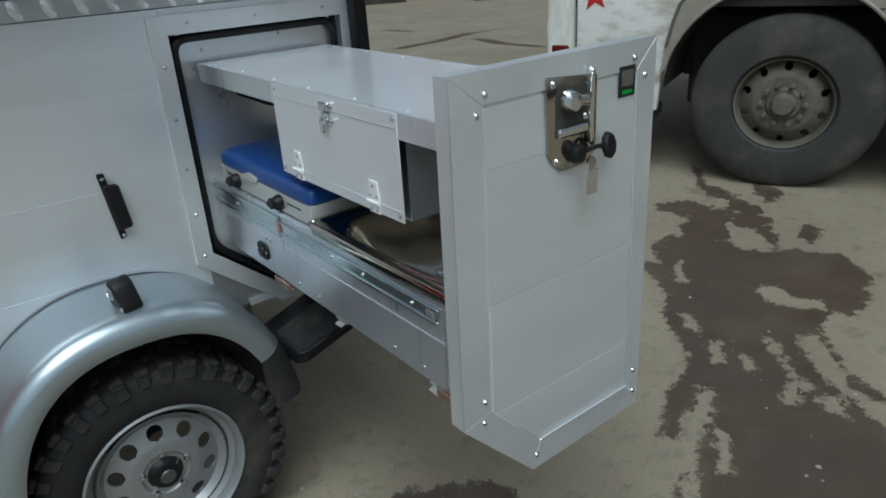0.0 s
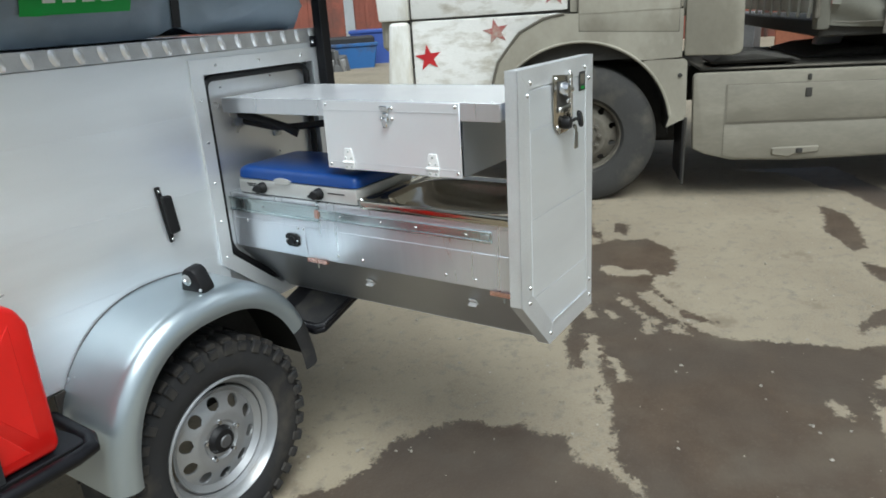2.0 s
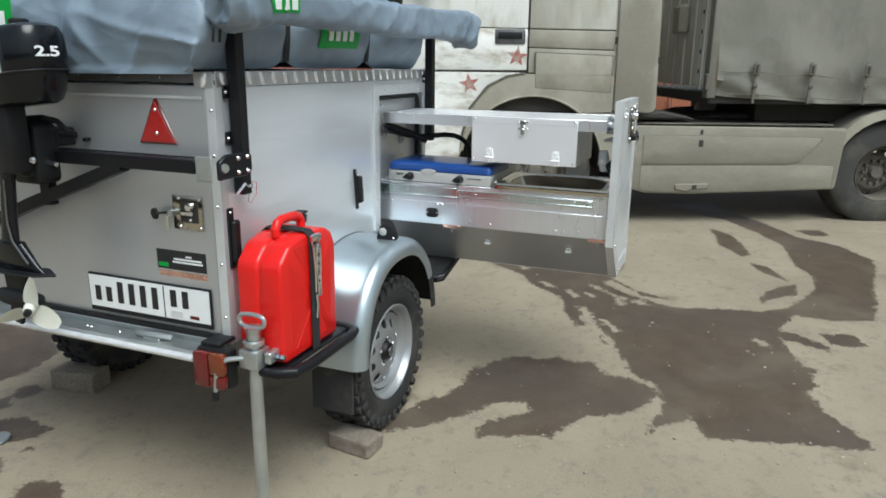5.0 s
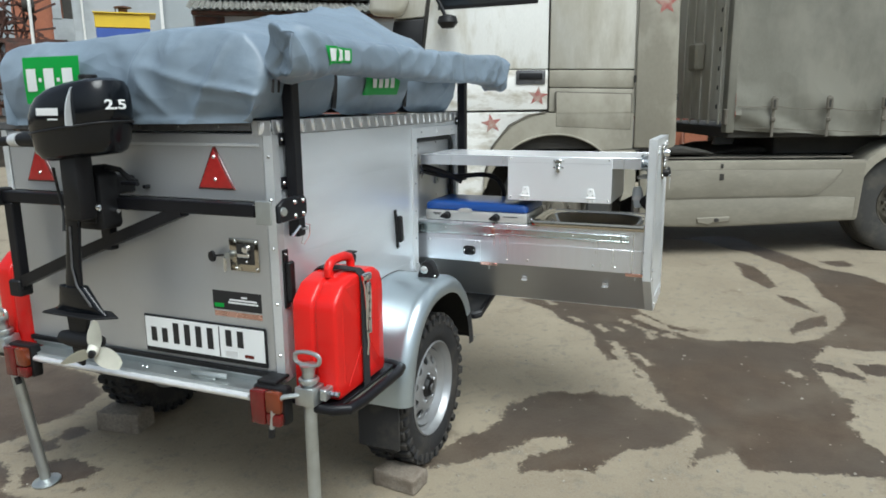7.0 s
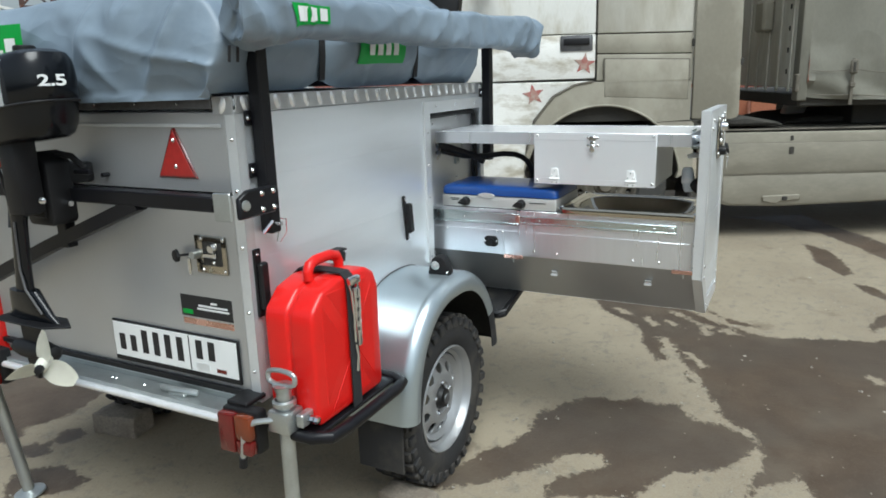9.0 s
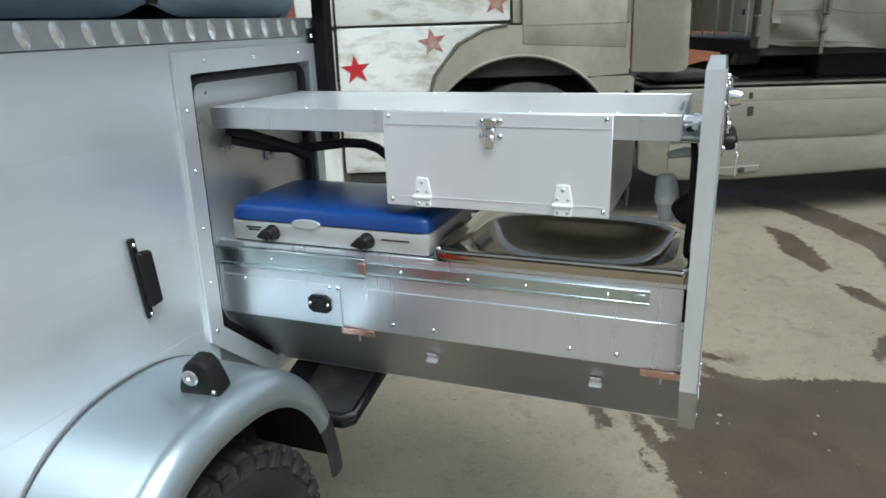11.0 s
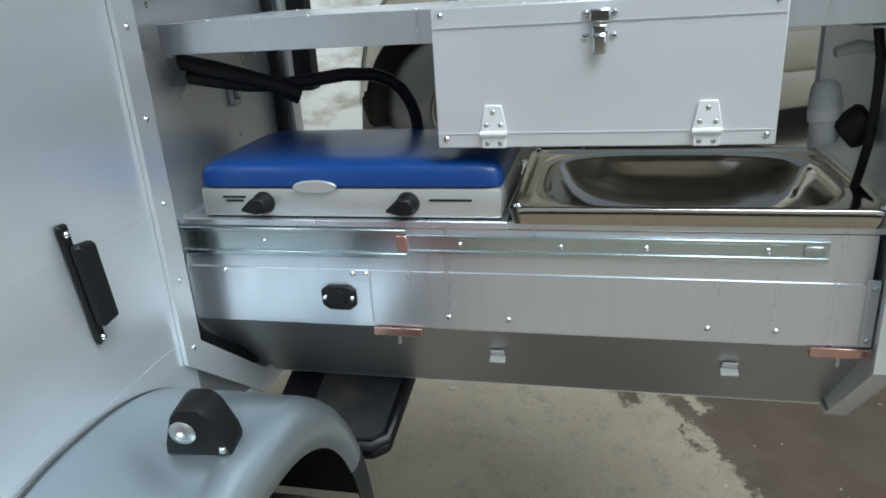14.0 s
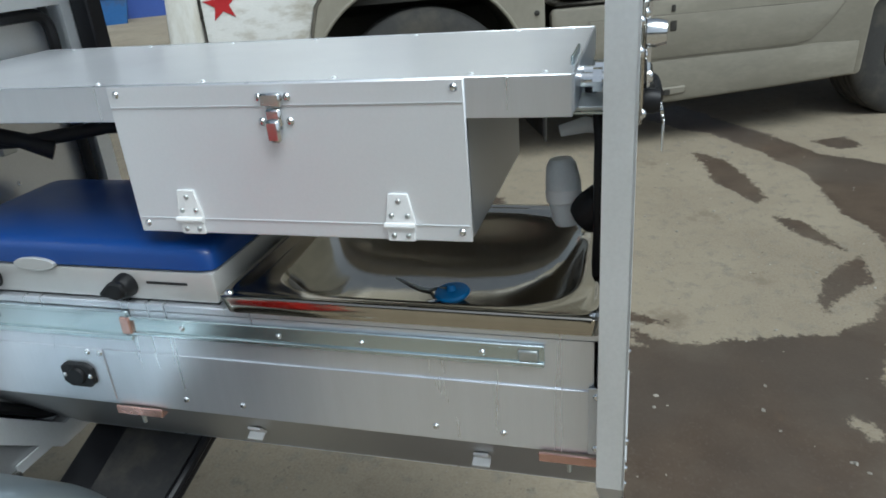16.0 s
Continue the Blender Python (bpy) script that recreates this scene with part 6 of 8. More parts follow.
def tent_mesh():
    bm, nu, nv = bmesh.new(), 190, 190
    rows = [[bm.verts.new(tent_skin(i / nu, j / nv)) for j in range(nv + 1)] for i in range(nu + 1)]
    for a, b in zip(rows, rows[1:]):
        for j in range(nv):
            bm.faces.new((a[j], a[j + 1], b[j + 1], b[j]))
    # rear and front faces: sheets pulled down from the end rims
    for row, x_out, sgn in ((rows[0], TX0, -1), (rows[-1], TX1, 1)):
        prev = row
        for s in range(1, 35):
            k = s / 34
            cur = []
            for j, v in enumerate(row):
                f = j / nv
                lowz = 1.482 - 0.018 * f if sgn < 0 else 1.486
                z = v.co.z + (lowz - v.co.z) * k
                y = v.co.y + (min(max(v.co.y, 0.04), TY1) - v.co.y) * k
                puff = 0.034 * math.sin(math.pi * min(1, k * 1.1)) ** 0.8 + 0.014 * noise.noise(Vector((y * 1.7 + k, k * 0.9 - y, 2.0)))
                puff += 0.022 * min(1.0, 5 * k) * crinkle(Vector((y * 0.8, y * 0.7, z * 1.2)), 4.0)
                cur.append(bm.verts.new((x_out + sgn * (puff + 0.004), y, z)))
            for j in range(nv):
                bm.faces.new((prev[j], prev[j + 1], cur[j + 1], cur[j]))
            prev = cur
    bmesh.ops.recalc_face_normals(bm, faces=bm.faces)
    return bm


part("cover", tent_mesh(), TENT, tent, "", 75)
for s in STRAPS_X:
    u = (s - TX0) / (TX1 - TX0)
    part("strap", sweep([tent_point(u, v) + Vector((0, -0.012 if v < 0.2 else 0, 0.010 if v > 0.15 else 0)) for v in [0.005 * k for k in range(40)]], 0, flat=(0.028, 0.005)), STRAP, tent, "black webbing strap")


def patch_on(fn, us, vs, off, name, mat, parent, label=""):
    """A printed patch that follows a surface."""
    bm = bmesh.new()
    n, m = 36, 20
    rows = []
    for i in range(n + 1):
        row = []
        for j in range(m + 1):
            u, v = us[0] + (us[1] - us[0]) * i / n, vs[0] + (vs[1] - vs[0]) * j / m
            e = 0.004
            p, pu, pv = fn(u, v), fn(u + e, v), fn(u, v + e)
            nn = (pu - p).cross(pv - p).normalized()
            row.append(bm.verts.new(p + nn * off))
        rows.append(row)
    for a, b in zip(rows, rows[1:]):
        for j in range(m):
            bm.faces.new((a[j], a[j + 1], b[j + 1], b[j]))
    return part(name, bm, mat, parent, label, 80)


g = patch_on(tent_skin, (0.395, 0.590), (0.058, 0.118), 0.006, "print_patch", GREEN, tent, "green printed patch")
for k in range(4):
    patch_on(tent_skin, (0.43 + 0.034 * k, 0.452 + 0.034 * k), (0.078, 0.110), 0.010, "print_mark", WHITE, g)


def rear_point(u, v):
    """The rear face of the cover; u along y from the far side, v upwards."""
    y, z = 1.085 - 0.36 * u, 1.535 + 0.26 * v
    k = (1.75 - z) / 0.25
    return Vector((TX0 - 0.064 - 0.004 * math.sin(9 * y) - 0.006 * math.sin(math.pi * k), y, z))


g = patch_on(rear_point, (0.39, 1.12), (0.04, 0.64), 0.003, "print_patch", GREEN, tent, "green printed patch on the rear of the cover")
for k in range(3):
    patch_on(rear_point, (0.44 + 0.235 * k, 0.57 + 0.235 * k), (0.20, 0.49), 0.006, "print_mark", WHITE, g)
for k in range(2):
    patch_on(rear_point, (0.602 + 0.235 * k, 0.643 + 0.235 * k), (0.32, 0.37), 0.006, "print_mark", WHITE, g)

awning = thing("awning_bag", (0.8, -0.1, 1.55), "rolled awning in a long grey canvas bag on black posts", "awning")
AX0, AX1 = -0.222, 1.785


def awning_base(u, v):
    x = AX0 + (AX1 - AX0) * u
    t = 2 * math.pi * v
    c, s = math.cos(t), math.sin(t)
    near_end, far_end = math.exp(-(u / 0.09) ** 2), math.exp(-((1 - u) / 0.06) ** 2)
    hi = 1.744 - 0.004 * near_end + 0.022 * min(1.0, max(0.0, (u - 0.62) / 0.2)) - 0.006 * far_end
    lo_z = 1.634 - 0.014 * near_end - 0.030 * far_end
    squash = 0.44 + 0.16 * math.sin(u * 7.0)
    y = -0.122 + (0.060 + 0.004 * near_end) * math.copysign(abs(c) ** squash, c)
    z = 0.5 * (hi + lo_z) + 0.5 * (hi - lo_z) * math.copysign(abs(s) ** squash, s)
    return Vector((x + 0.025 * s * far_end + near_end * (0.75 * (y + 0.122) - 0.006 * s), y, z))


def awning_point(u, v):
    amount = 0.009 + 0.026 * math.exp(-(u / 0.065) ** 2) + 0.008 * math.exp(-((1 - u) / 0.15) ** 2)
    p = awning_base(u, v)
    out = Vector((0, p.y + 0.122, p.z - 1.690)).normalized()
    return p + out * amount * crinkle(p * 1.7, 6.0)


bm = bmesh.new()
nu, nv = 260, 60
rows = [[bm.verts.new(awning_point(i / nu, j / nv)) for j in range(nv)] for i in range(nu + 1)]
for a, b in zip(rows, rows[1:]):
    for j in range(nv):
        bm.faces.new((a[j], a[(j + 1) % nv], b[(j + 1) % nv], b[j]))
# the rear end is tucked in on itself, the front end is drawn nearly flat
for row, s, steps in ((rows[0], -1, ((0.97, 0.006), (0.90, 0.010), (0.70, 0.004), (0.45, -0.004), (0.1, -0.002))), (rows[-1], 1, ((0.95, 0.008), (0.7, 0.012), (0.4, 0.010), (0.1, 0.008)))):
    prev = row
    c = sum((v.co for v in row), Vector()) / nv
    for k, q in steps:
        cur = [bm.verts.new(c + (v.co - c) * k + Vector((s * q - 0.012 * s * crinkle(v.co * 2.0 + Vector((k, 0, 0)), 2.0), 0, 0))) for v in row]
        for j in range(nv):
            bm.faces.new((prev[j], prev[(j + 1) % nv], cur[(j + 1) % nv], cur[j]))
        prev = cur
    bm.faces.new(prev)
bmesh.ops.recalc_face_normals(bm, faces=bm.faces)
part("bag", bm, TENT, awning, "", 75)
g = patch_on(awning_point, (0.078, 0.152), (0.470, 0.535), -0.003, "print_patch", GREEN, awning, "green printed patch")
for k in range(3):
    patch_on(awning_point, (0.087 + 0.0215 * k, 0.102 + 0.0215 * k), (0.484, 0.518), -0.0055, "print_mark", WHITE, g)
for x in (0.02, 0.05):
    part("bag_tie", rod((x - 0.20, -0.06, 1.61), (x - 0.20, -0.055, 1.57), 0.004, 6), STRAP, awning)

# posts with their brackets
for x, z0, nb in ((-0.072, 1.104, 2), (1.478, 1.13, 1)):
    post = part("post", box(x, x + 0.042, -0.050, -0.010, z0, 1.65, 0.003), BLACK, awning, "black steel square post")
    for z in ((1.425, 1.283), (1.44,))[0 if nb == 2 else 1]:
        br = part("post_bracket", box(x - 0.022, x + 0.064, -0.012, -0.0055, z - 0.020, z + 0.020, 0.002), BLACK, post)
        for xx in (x - 0.012, x + 0.054):
            part("bolt", screw((xx, -0.013, z), (0, -1, 0), 0.008), CHROME, br)
set_up(-0.088, 0.0, 0.068)
part("pin_cord", sweep([(0.05, -0.055, 1.075), (0.068, -0.06, 1.07), (0.078, -0.05, 1.03), (0.072, -0.03, 1.0), (0.058, -0.03, 1.005), (0.052, -0.045, 1.05)], 0.0015, 6), CHROME, awning)
part("pin", add(rod((0.030, -0.05, 1.065), (0.030, -0.075, 1.065), 0.006, 8), rod((0.012, -0.06, 1.075), (-0.02, -0.05, 1.045), 0.005, 8)), CHROME, awning)


# ---------------------------------------------------------------- rear gate that carries the outboard
set_up(-0.125, -0.022, 0.09)
gate = thing("motor_gate", (-0.08, 0.62, 0.75), "black steel swing gate across the trailer's rear carrying an outboard", "gate")
part("top_bar", box(-0.10, -0.06, 0.03, 1.180, 1.098, 1.140, 0.004), BLACK, gate)
part("side_bar", box(-0.10, -0.06, 1.126, 1.168, 0.755, 1.097, 0.004), BLACK, gate)
bm = sweep([(-0.08, 1.153, 0.785), (-0.08, 0.76, 0.945), (-0.08, 0.33, 1.105)], 0, flat=(0.038, 0.040))
part("brace", bm, BLACK, gate)
post = part("motor_post", box(-0.098, -0.062, 0.650, 0.692, 0.950, 1.097, 0.003), BLACK, gate)
part("post_bolt", screw((-0.099, 0.671, 1.045), (-1, 0, 0), 0.017), CHROME, post)
hinge = part("gate_hinge", prism([(-0.105, 1.085), (0.035, 1.085), (0.05, 1.10), (0.05, 1.145), (0.035, 1.158), (-0.07, 1.158), (-0.105, 1.14)], "y", -0.068, -0.052, 0.004), BLACK, gate, "black hinge plate with bolts")
part("hinge_shim", box(-0.115, -0.108, -0.045, 0.015, 1.08, 1.155, 0.003), GALV, hinge)
screws([(x, -0.069, z) for x in (-0.02, 0.025) for z in (1.10, 1.143)], (0, -1, 0), hinge, 0.008)
part("hinge_washer", lathe([(0, 0.008), (0.012, 0.007), (0.015, 0.0), (0.015, -0.004)], 18, to_axis((-0.085, -0.068, 1.12), (-0.3, -1, 0))), GALV, hinge)
part("gate_catch", box(-0.12, -0.05, 1.170, 1.210, 1.085, 1.15, 0.006), PLASTIC, gate)
part("lower_catch", box(-0.11, -0.05, 1.130, 1.190, 0.735, 0.80, 0.006), PLASTIC, gate)

# ---------------------------------------------------------------- outboard motor
set_up(-0.048, -0.014, 0.170, 1.0, 1.03, 0.95)
motor = thing("outboard_motor", (-0.27, 0.62, 0.55), "small black outboard motor with a cream propeller", "outboard motor")
MC = Vector((-0.262, 0.600, 0))


def cowl(rows, n=44, tilt=0.0):
    bm, rings = bmesh.new(), []
    for hx, hy, dy, z, pw in rows:
        rings.append([bm.verts.new((MC.x + x, MC.y + y + dy, z + tilt * (y + dy))) for x, y in super_ring(0, 0, hx, hy, n, pw)])
    for a, b in zip(rings, rings[1:]):
        for k in range(n):
            bm.faces.new((a[k], a[(k + 1) % n], b[(k + 1) % n], b[k]))
    bm.faces.new(rings[0])
    bm.faces.new(rings[-1])
    bmesh.ops.recalc_face_normals(bm, faces=bm.faces)
    return bm


TIP = -0.13                      # the engine hangs nose up
top = part("cowl", cowl([(0.100, 0.168, 0, 1.368, 2.9), (0.103, 0.172, 0, 1.374, 2.9), (0.103, 0.172, -0.001, 1.415, 2.9), (0.101, 0.166, -0.006, 1.450, 2.8), (0.096, 0.152, -0.016, 1.478, 2.8), (0.084, 0.126, -0.032, 1.499, 2.7), (0.062, 0.09, -0.046, 1.511, 2.6), (0.03, 0.04, -0.05, 1.515, 2.4)], tilt=TIP), MOTOR, motor, "glossy black engine cowl")
part("cowl_base", cowl([(0.070, 0.118, -0.01, 1.264, 2.8), (0.086, 0.143, -0.004, 1.275, 2.8), (0.096, 0.160, 0, 1.305, 2.9), (0.101, 0.169, 0, 1.362, 2.9)], tilt=TIP), MOTOR, motor)
part("cowl_seam", cowl([(0.103, 0.172, 0, 1.361, 2.9), (0.106, 0.175, 0, 1.3645, 2.9), (0.103, 0.172, 0, 1.3685, 2.9)], tilt=TIP), PLASTIC, motor)
part("fuel_cap", lathe([(0, 0.024), (0.024, 0.024), (0.028, 0.02), (0.028, 0.008), (0.020, 0.006), (0.020, 0)], 20, Matrix.Translation((MC.x, MC.y - 0.050, 1.517))), PLASTIC, motor)
part("cowl_band", sweep([(MC.x - 0.1060 * math.cos(a) ** 0.6, MC.y - 0.075, 1.375 + 0.135 * math.sin(a)) for a in [radians(q) for q in range(0, 90, 8)]], 0, flat=(0.035, 0.004)), ALU_TRIM, top, "grey decal band")
part("cowl_lettering", box(MC.x - 0.1050, MC.x - 0.101, 0.575, 0.665, 1.408, 1.432, 0.0005), WHITE, top, "white lettering bar")
part("cowl_lettering", box(MC.x - 0.1050, MC.x - 0.101, 0.58, 0.62, 1.393, 1.398, 0.0005), WHITE, top)
part("tiller", add(sweep([(-0.262, 0.76, 1.325), (-0.265, 0.86, 1.322), (-0.268, 0.92, 1.318)], [0.030, 0.026, 0.022], 12), sweep([(-0.268, 0.915, 1.318), (-0.272, 1.06, 1.306), (-0.275, 1.15, 1.300)], [0.017, 0.019, 0.018], 12)), PLASTIC, motor, "black rubber tiller grip")
part("tiller_collar", sweep([(-0.266, 0.875, 1.322), (-0.268, 0.915, 1.318)], [0.0275, 0.023], 14), ALU_TRIM, motor)
set_up(-0.085, 0.0, 0.088)
bracket = part("swivel_bracket", add(prism([(0.585, 1.035), (0.690, 1.035), (0.700, 1.06), (0.700, 1.20), (0.680, 1.245), (0.62, 1.255), (0.575, 1.22), (0.575, 1.05)], "x", -0.205, -0.12, 0.010, 2), box(-0.14, -0.05, 0.575, 0.700, 1.15, 1.21, 0.008, 2)), PLASTIC, motor, "black clamp bracket")
part("bracket_rib", prism([(0.60, 1.06), (0.66, 1.06), (0.675, 1.19), (0.64, 1.225), (0.60, 1.20)], "x", -0.212, -0.204, 0.004), PLASTIC, bracket)
part("bracket_pin", rod((-0.16, 0.575, 1.10), (-0.16, 0.55, 1.10), 0.009, 10), CHROME, bracket)
part("tilt_lever", sweep([(-0.15, 0.60, 1.245), (-0.13, 0.56, 1.235), (-0.12, 0.525, 1.20), (-0.12, 0.50, 1.195)], 0.010, 8), PLASTIC, bracket)
part("throttle_cable", sweep([(-0.27, 0.70, 1.25), (-0.25, 0.715, 1.18), (-0.25, 0.70, 1.10), (-0.27, 0.685, 1.04)], 0.005, 6), PLASTIC, motor)
part("clamp_screw", rod((-0.06, 0.53, 1.17), (-0.02, 0.53, 1.17), 0.007, 8), BLACK, motor)
part("clamp_screw", rod((-0.13, 0.55, 1.19), (-0.13, 0.485, 1.19), 0.008, 8), BLACK, motor)
part("neck", box(-0.290, -0.215, 0.578, 0.652, 1.08, 1.335, 0.014, 2), PLASTIC, motor)
part("leg", cowl([(0.016, 0.050, 0.085, 0.76, 2.4), (0.016, 0.038, 0.080, 0.82, 2.4), (0.017, 0.029, 0.068, 0.92, 2.4), (0.018, 0.024, 0.048, 1.06, 2.6), (0.024, 0.030, 0.035, 1.12, 3)]), MOTOR, motor, "black painted drive leg")
part("pivot_bolt", screw((-0.26, 0.53, 1.125), (-1, -0.6, 0), 0.011), CHROME, motor)
part("leg_rib", sweep([(-0.283, 0.640, 1.06), (-0.281, 0.655, 0.92), (-0.284, 0.640, 0.86), (-0.282, 0.585, 0.79)], 0, flat=(0.004, 0.006)), GREYED, motor, "worn grey casting edge")
part("gear_fairing", cowl([(0.012, 0.12, 0.06, 0.760, 2.4), (0.020, 0.095, 0.06, 0.782, 2.4), (0.024, 0.060, 0.08, 0.85, 2.4)]), MOTOR, motor)
part("cavitation_plate", prism([(-0.302, 0.80), (-0.222, 0.80), (-0.215, 0.57), (-0.262, 0.49), (-0.309, 0.57)], "z", 0.752, 0.759, 0.002), PLASTIC, motor)
set_up(-0.085, -0.062, 0.116)
part("skeg", prism([(0.675, 0.752), (0.79, 0.752), (0.775, 0.545), (0.735, 0.535)], "x", -0.270, -0.254, 0.004), PLASTIC, motor)
part("gearcase", lathe([(0, -0.10), (0.022, -0.08), (0.03, -0.03), (0.030, 0.06), (0.022, 0.10), (0, 0.11)], 18, to_axis((-0.262, 0.725, 0.632), (0, 1, 0))), PLASTIC, motor)
PIVOT = Vector((-0.262, 0.645, 0.632))
PROP = Matrix.Translation(PIVOT + Vector((-0.045, -0.02, 0.0))) @ Matrix.Rotation(radians(-48), 4, "Z") @ Matrix.Translation(-PIVOT)      # the propeller alone is turned and shifted to face the camera
prop = part("propeller_hub", lathe([(0, 0.07), (0.012, 0.066), (0.018, 0.05), (0.02, 0.0), (0.0, 0.0)], 18, PROP @ to_axis((-0.262, 0.645, 0.632), (0, -1, 0))), CREAM, motor, "cream plastic three-blade propeller")
part("propeller_nut", lathe([(0, 0.022), (0.010, 0.02), (0.013, 0.0), (0, 0)], 10, PROP @ to_axis((-0.262, 0.578, 0.632), (0, -1, 0))), PLASTIC, prop)
for k in range(3):
    a0 = radians(80 + 120 * k)
    bm, rws = bmesh.new(), []
    for i in range(9):
        f = i / 8
        r = 0.016 + 0.086 * f
        wdt = 0.020 + 0.052 * math.sin(math.pi * (0.16 + 0.72 * f)) * (1 if f < 0.9 else 0.72)
        pitch = radians(58 - 30 * f)
        row = []
        for j in range(7):
            q = (j / 6 - 0.5) * wdt
            ta, ax = q * math.sin(pitch) * 1.1, q * math.cos(pitch)
            an = a0 + ta / r * 0.92 if r > 0.03 else a0 + ta / 0.03
            row.append(bm.verts.new((-0.262 + r * math.cos(an), 0.612 + ax, 0.632 + r * math.sin(an))))
        rws.append(row)
    for a, b in zip(rws, rws[1:]):
        for j in range(6):
            bm.faces.new((a[j], a[j + 1], b[j + 1], b[j]))
    bmesh.ops.solidify(bm, geom=bm.faces[:], thickness=0.004)
    bm.transform(PROP)
    part("propeller_blade", bm, CREAM, prop, "", 60)


def lettering(text, size, m, mat, parent, depth=0.0008, bold=0.0):
    cu = bpy.data.curves.new("lettering", "FONT")
    cu.body, cu.size, cu.extrude, cu.align_x, cu.align_y = text, size, depth, "CENTER", "CENTER"
    cu.offset = bold
    tmp = bpy.data.objects.new("tmp", cu)
    me = bpy.data.meshes.new_from_object(tmp)
    bpy.data.objects.remove(tmp)
    me.transform(SET[0] @ m)
    me.materials.append(mat)
    ob = new("lettering", me)
    ob.parent, ob.matrix_parent_inverse = parent, parent.matrix_basis.inverted()
    return ob


set_up(-0.048, -0.014, 0.170, 1.0, 1.03, 0.95)
# white capacity figure on the rear quarter of the cowl
nrm = Vector((-0.12, -0.99, 0.08)).normalized()
xax = Vector((0, 0, 1)).cross(nrm).normalized()
yax = nrm.cross(xax)
spot = Vector((MC.x - 0.022, MC.y - 0.170, 1.440)) + nrm * 0.007
rot = Matrix((xax, yax, nrm)).transposed().to_4x4()
lettering("2.5", 0.052, Matrix.Translation(spot) @ rot @ Matrix.Diagonal((1.22, 0.82, 1, 1)), WHITE, top, 0.0008, 0.0014)


# ---------------------------------------------------------------- number plate, lock, stickers, reflectors
set_up(-0.118, -0.040, 0.088)
plate = thing("number_plate", (-0.01, 0.38, 0.575), "white rear number plate in a dark frame", "number plate")
PY_A, PY_B, PZ0, PZ1 = 0.112, 0.640, 0.576, 0.692
part("plate_frame", box(-0.012, -0.004, PY_A - 0.006, PY_B + 0.006, PZ0 - 0.018, PZ1 + 0.006, 0.002), PLASTIC, plate, "dark plastic plate holder")
part("plate_face", box(-0.0145, -0.0125, PY_A, PY_B, PZ0, PZ1, 0.0008), WHITE, plate)
for y, w, h in ((0.600, 0.026, 0.054), (0.550, 0.026, 0.054), (0.497, 0.026, 0.078), (0.446, 0.026, 0.078), (0.395, 0.026, 0.078), (0.343, 0.026, 0.078)):
    part("plate_mark", box(-0.0155, -0.0145, y - w / 2, y + w / 2, 0.600, 0.600 + h), INK, plate, "dark bar in place of a character")
for y in (0.262, 0.212):
    part("plate_mark", box(-0.0155, -0.0145, y - 0.013, y + 0.013, 0.620, 0.680), INK, plate)
part("plate_divider", box(-0.0155, -0.0145, 0.3005, 0.3045, PZ0 + 0.003, PZ1 - 0.003), INK, plate)
part("plate_mark", box(-0.0155, -0.0145, 0.225, 0.278, 0.586, 0.606), ALU_TRIM, plate)
part("plate_flag", box(-0.0155, -0.0145, 0.158, 0.196, 0.586, 0.598), REDLENS, plate)

set_up(-0.118, -0.036, 0.078)
rlock = thing("rear_lock", (-0.01, 0.17, 0.90), "polished folding lock on the rear door with a key", "lock")
part("lock_plate", box(-0.010, -0.004, 0.112, 0.232, 0.905, 1.018, 0.003, 2), STAINLESS, rlock)
part("lock_recess", box(-0.0115, -0.0095, 0.128, 0.200, 0.93, 1.0, 0.002), TRUCK_DARK, rlock)
part("lock_handle", add(box(-0.026, -0.010, 0.140, 0.190, 0.955, 0.972, 0.004), lathe([(0, 0.022), (0.012, 0.02), (0.015, 0.0)], 18, to_axis((-0.01, 0.152, 0.985), (-1, 0, 0)))), CHROME, rlock)
part("lock_barrel", lathe([(0, 0.024), (0.011, 0.024), (0.014, 0.0)], 18, to_axis((-0.01, 0.222, 0.962), (-1, 0, 0))), GALV, rlock)
part("key", box(-0.04, -0.034, 0.225, 0.235, 0.905, 0.955, 0.001), CHROME, rlock)
part("dust_cap", lathe([(0, 0.01), (0.018, 0.008), (0.02, 0.0), (0, -0.006)], 8, to_axis((-0.03, 0.285, 0.955), (-1, 0.3, 0))), PLASTIC, rlock)
part("cap_strap", rod((-0.02, 0.23, 0.962), (-0.03, 0.275, 0.957), 0.004, 6), PLASTIC, rlock)
screws([(-0.010, y, z) for y in (0.122, 0.205) for z in (0.915, 1.008)] + [(-0.012, 0.16, 0.94)], (-1, 0, 0), rlock, 0.006)

sticker = thing("rear_sticker", (-0.004, 0.22, 0.735), "dark green and orange maker's sticker on the rear door", "sticker")
part("sticker_upper", box(-0.0045, -0.0025, 0.116, 0.322, 0.760, 0.828, 0.0004), INK, sticker)
part("sticker_lower", box(-0.0045, -0.0025, 0.116, 0.318, 0.735, 0.755, 0.0004), COPPER, sticker)
part("sticker_patch", box(-0.0055, -0.0045, 0.275, 0.315, 0.768, 0.782), GREEN, sticker)
for z, y0, y1 in ((0.806, 0.175, 0.20), (0.795, 0.135, 0.25), (0.785, 0.130, 0.255)):
    part("lettering", box(-0.0055, -0.0045, y0, y1, z, z + 0.006), WHITE, sticker)

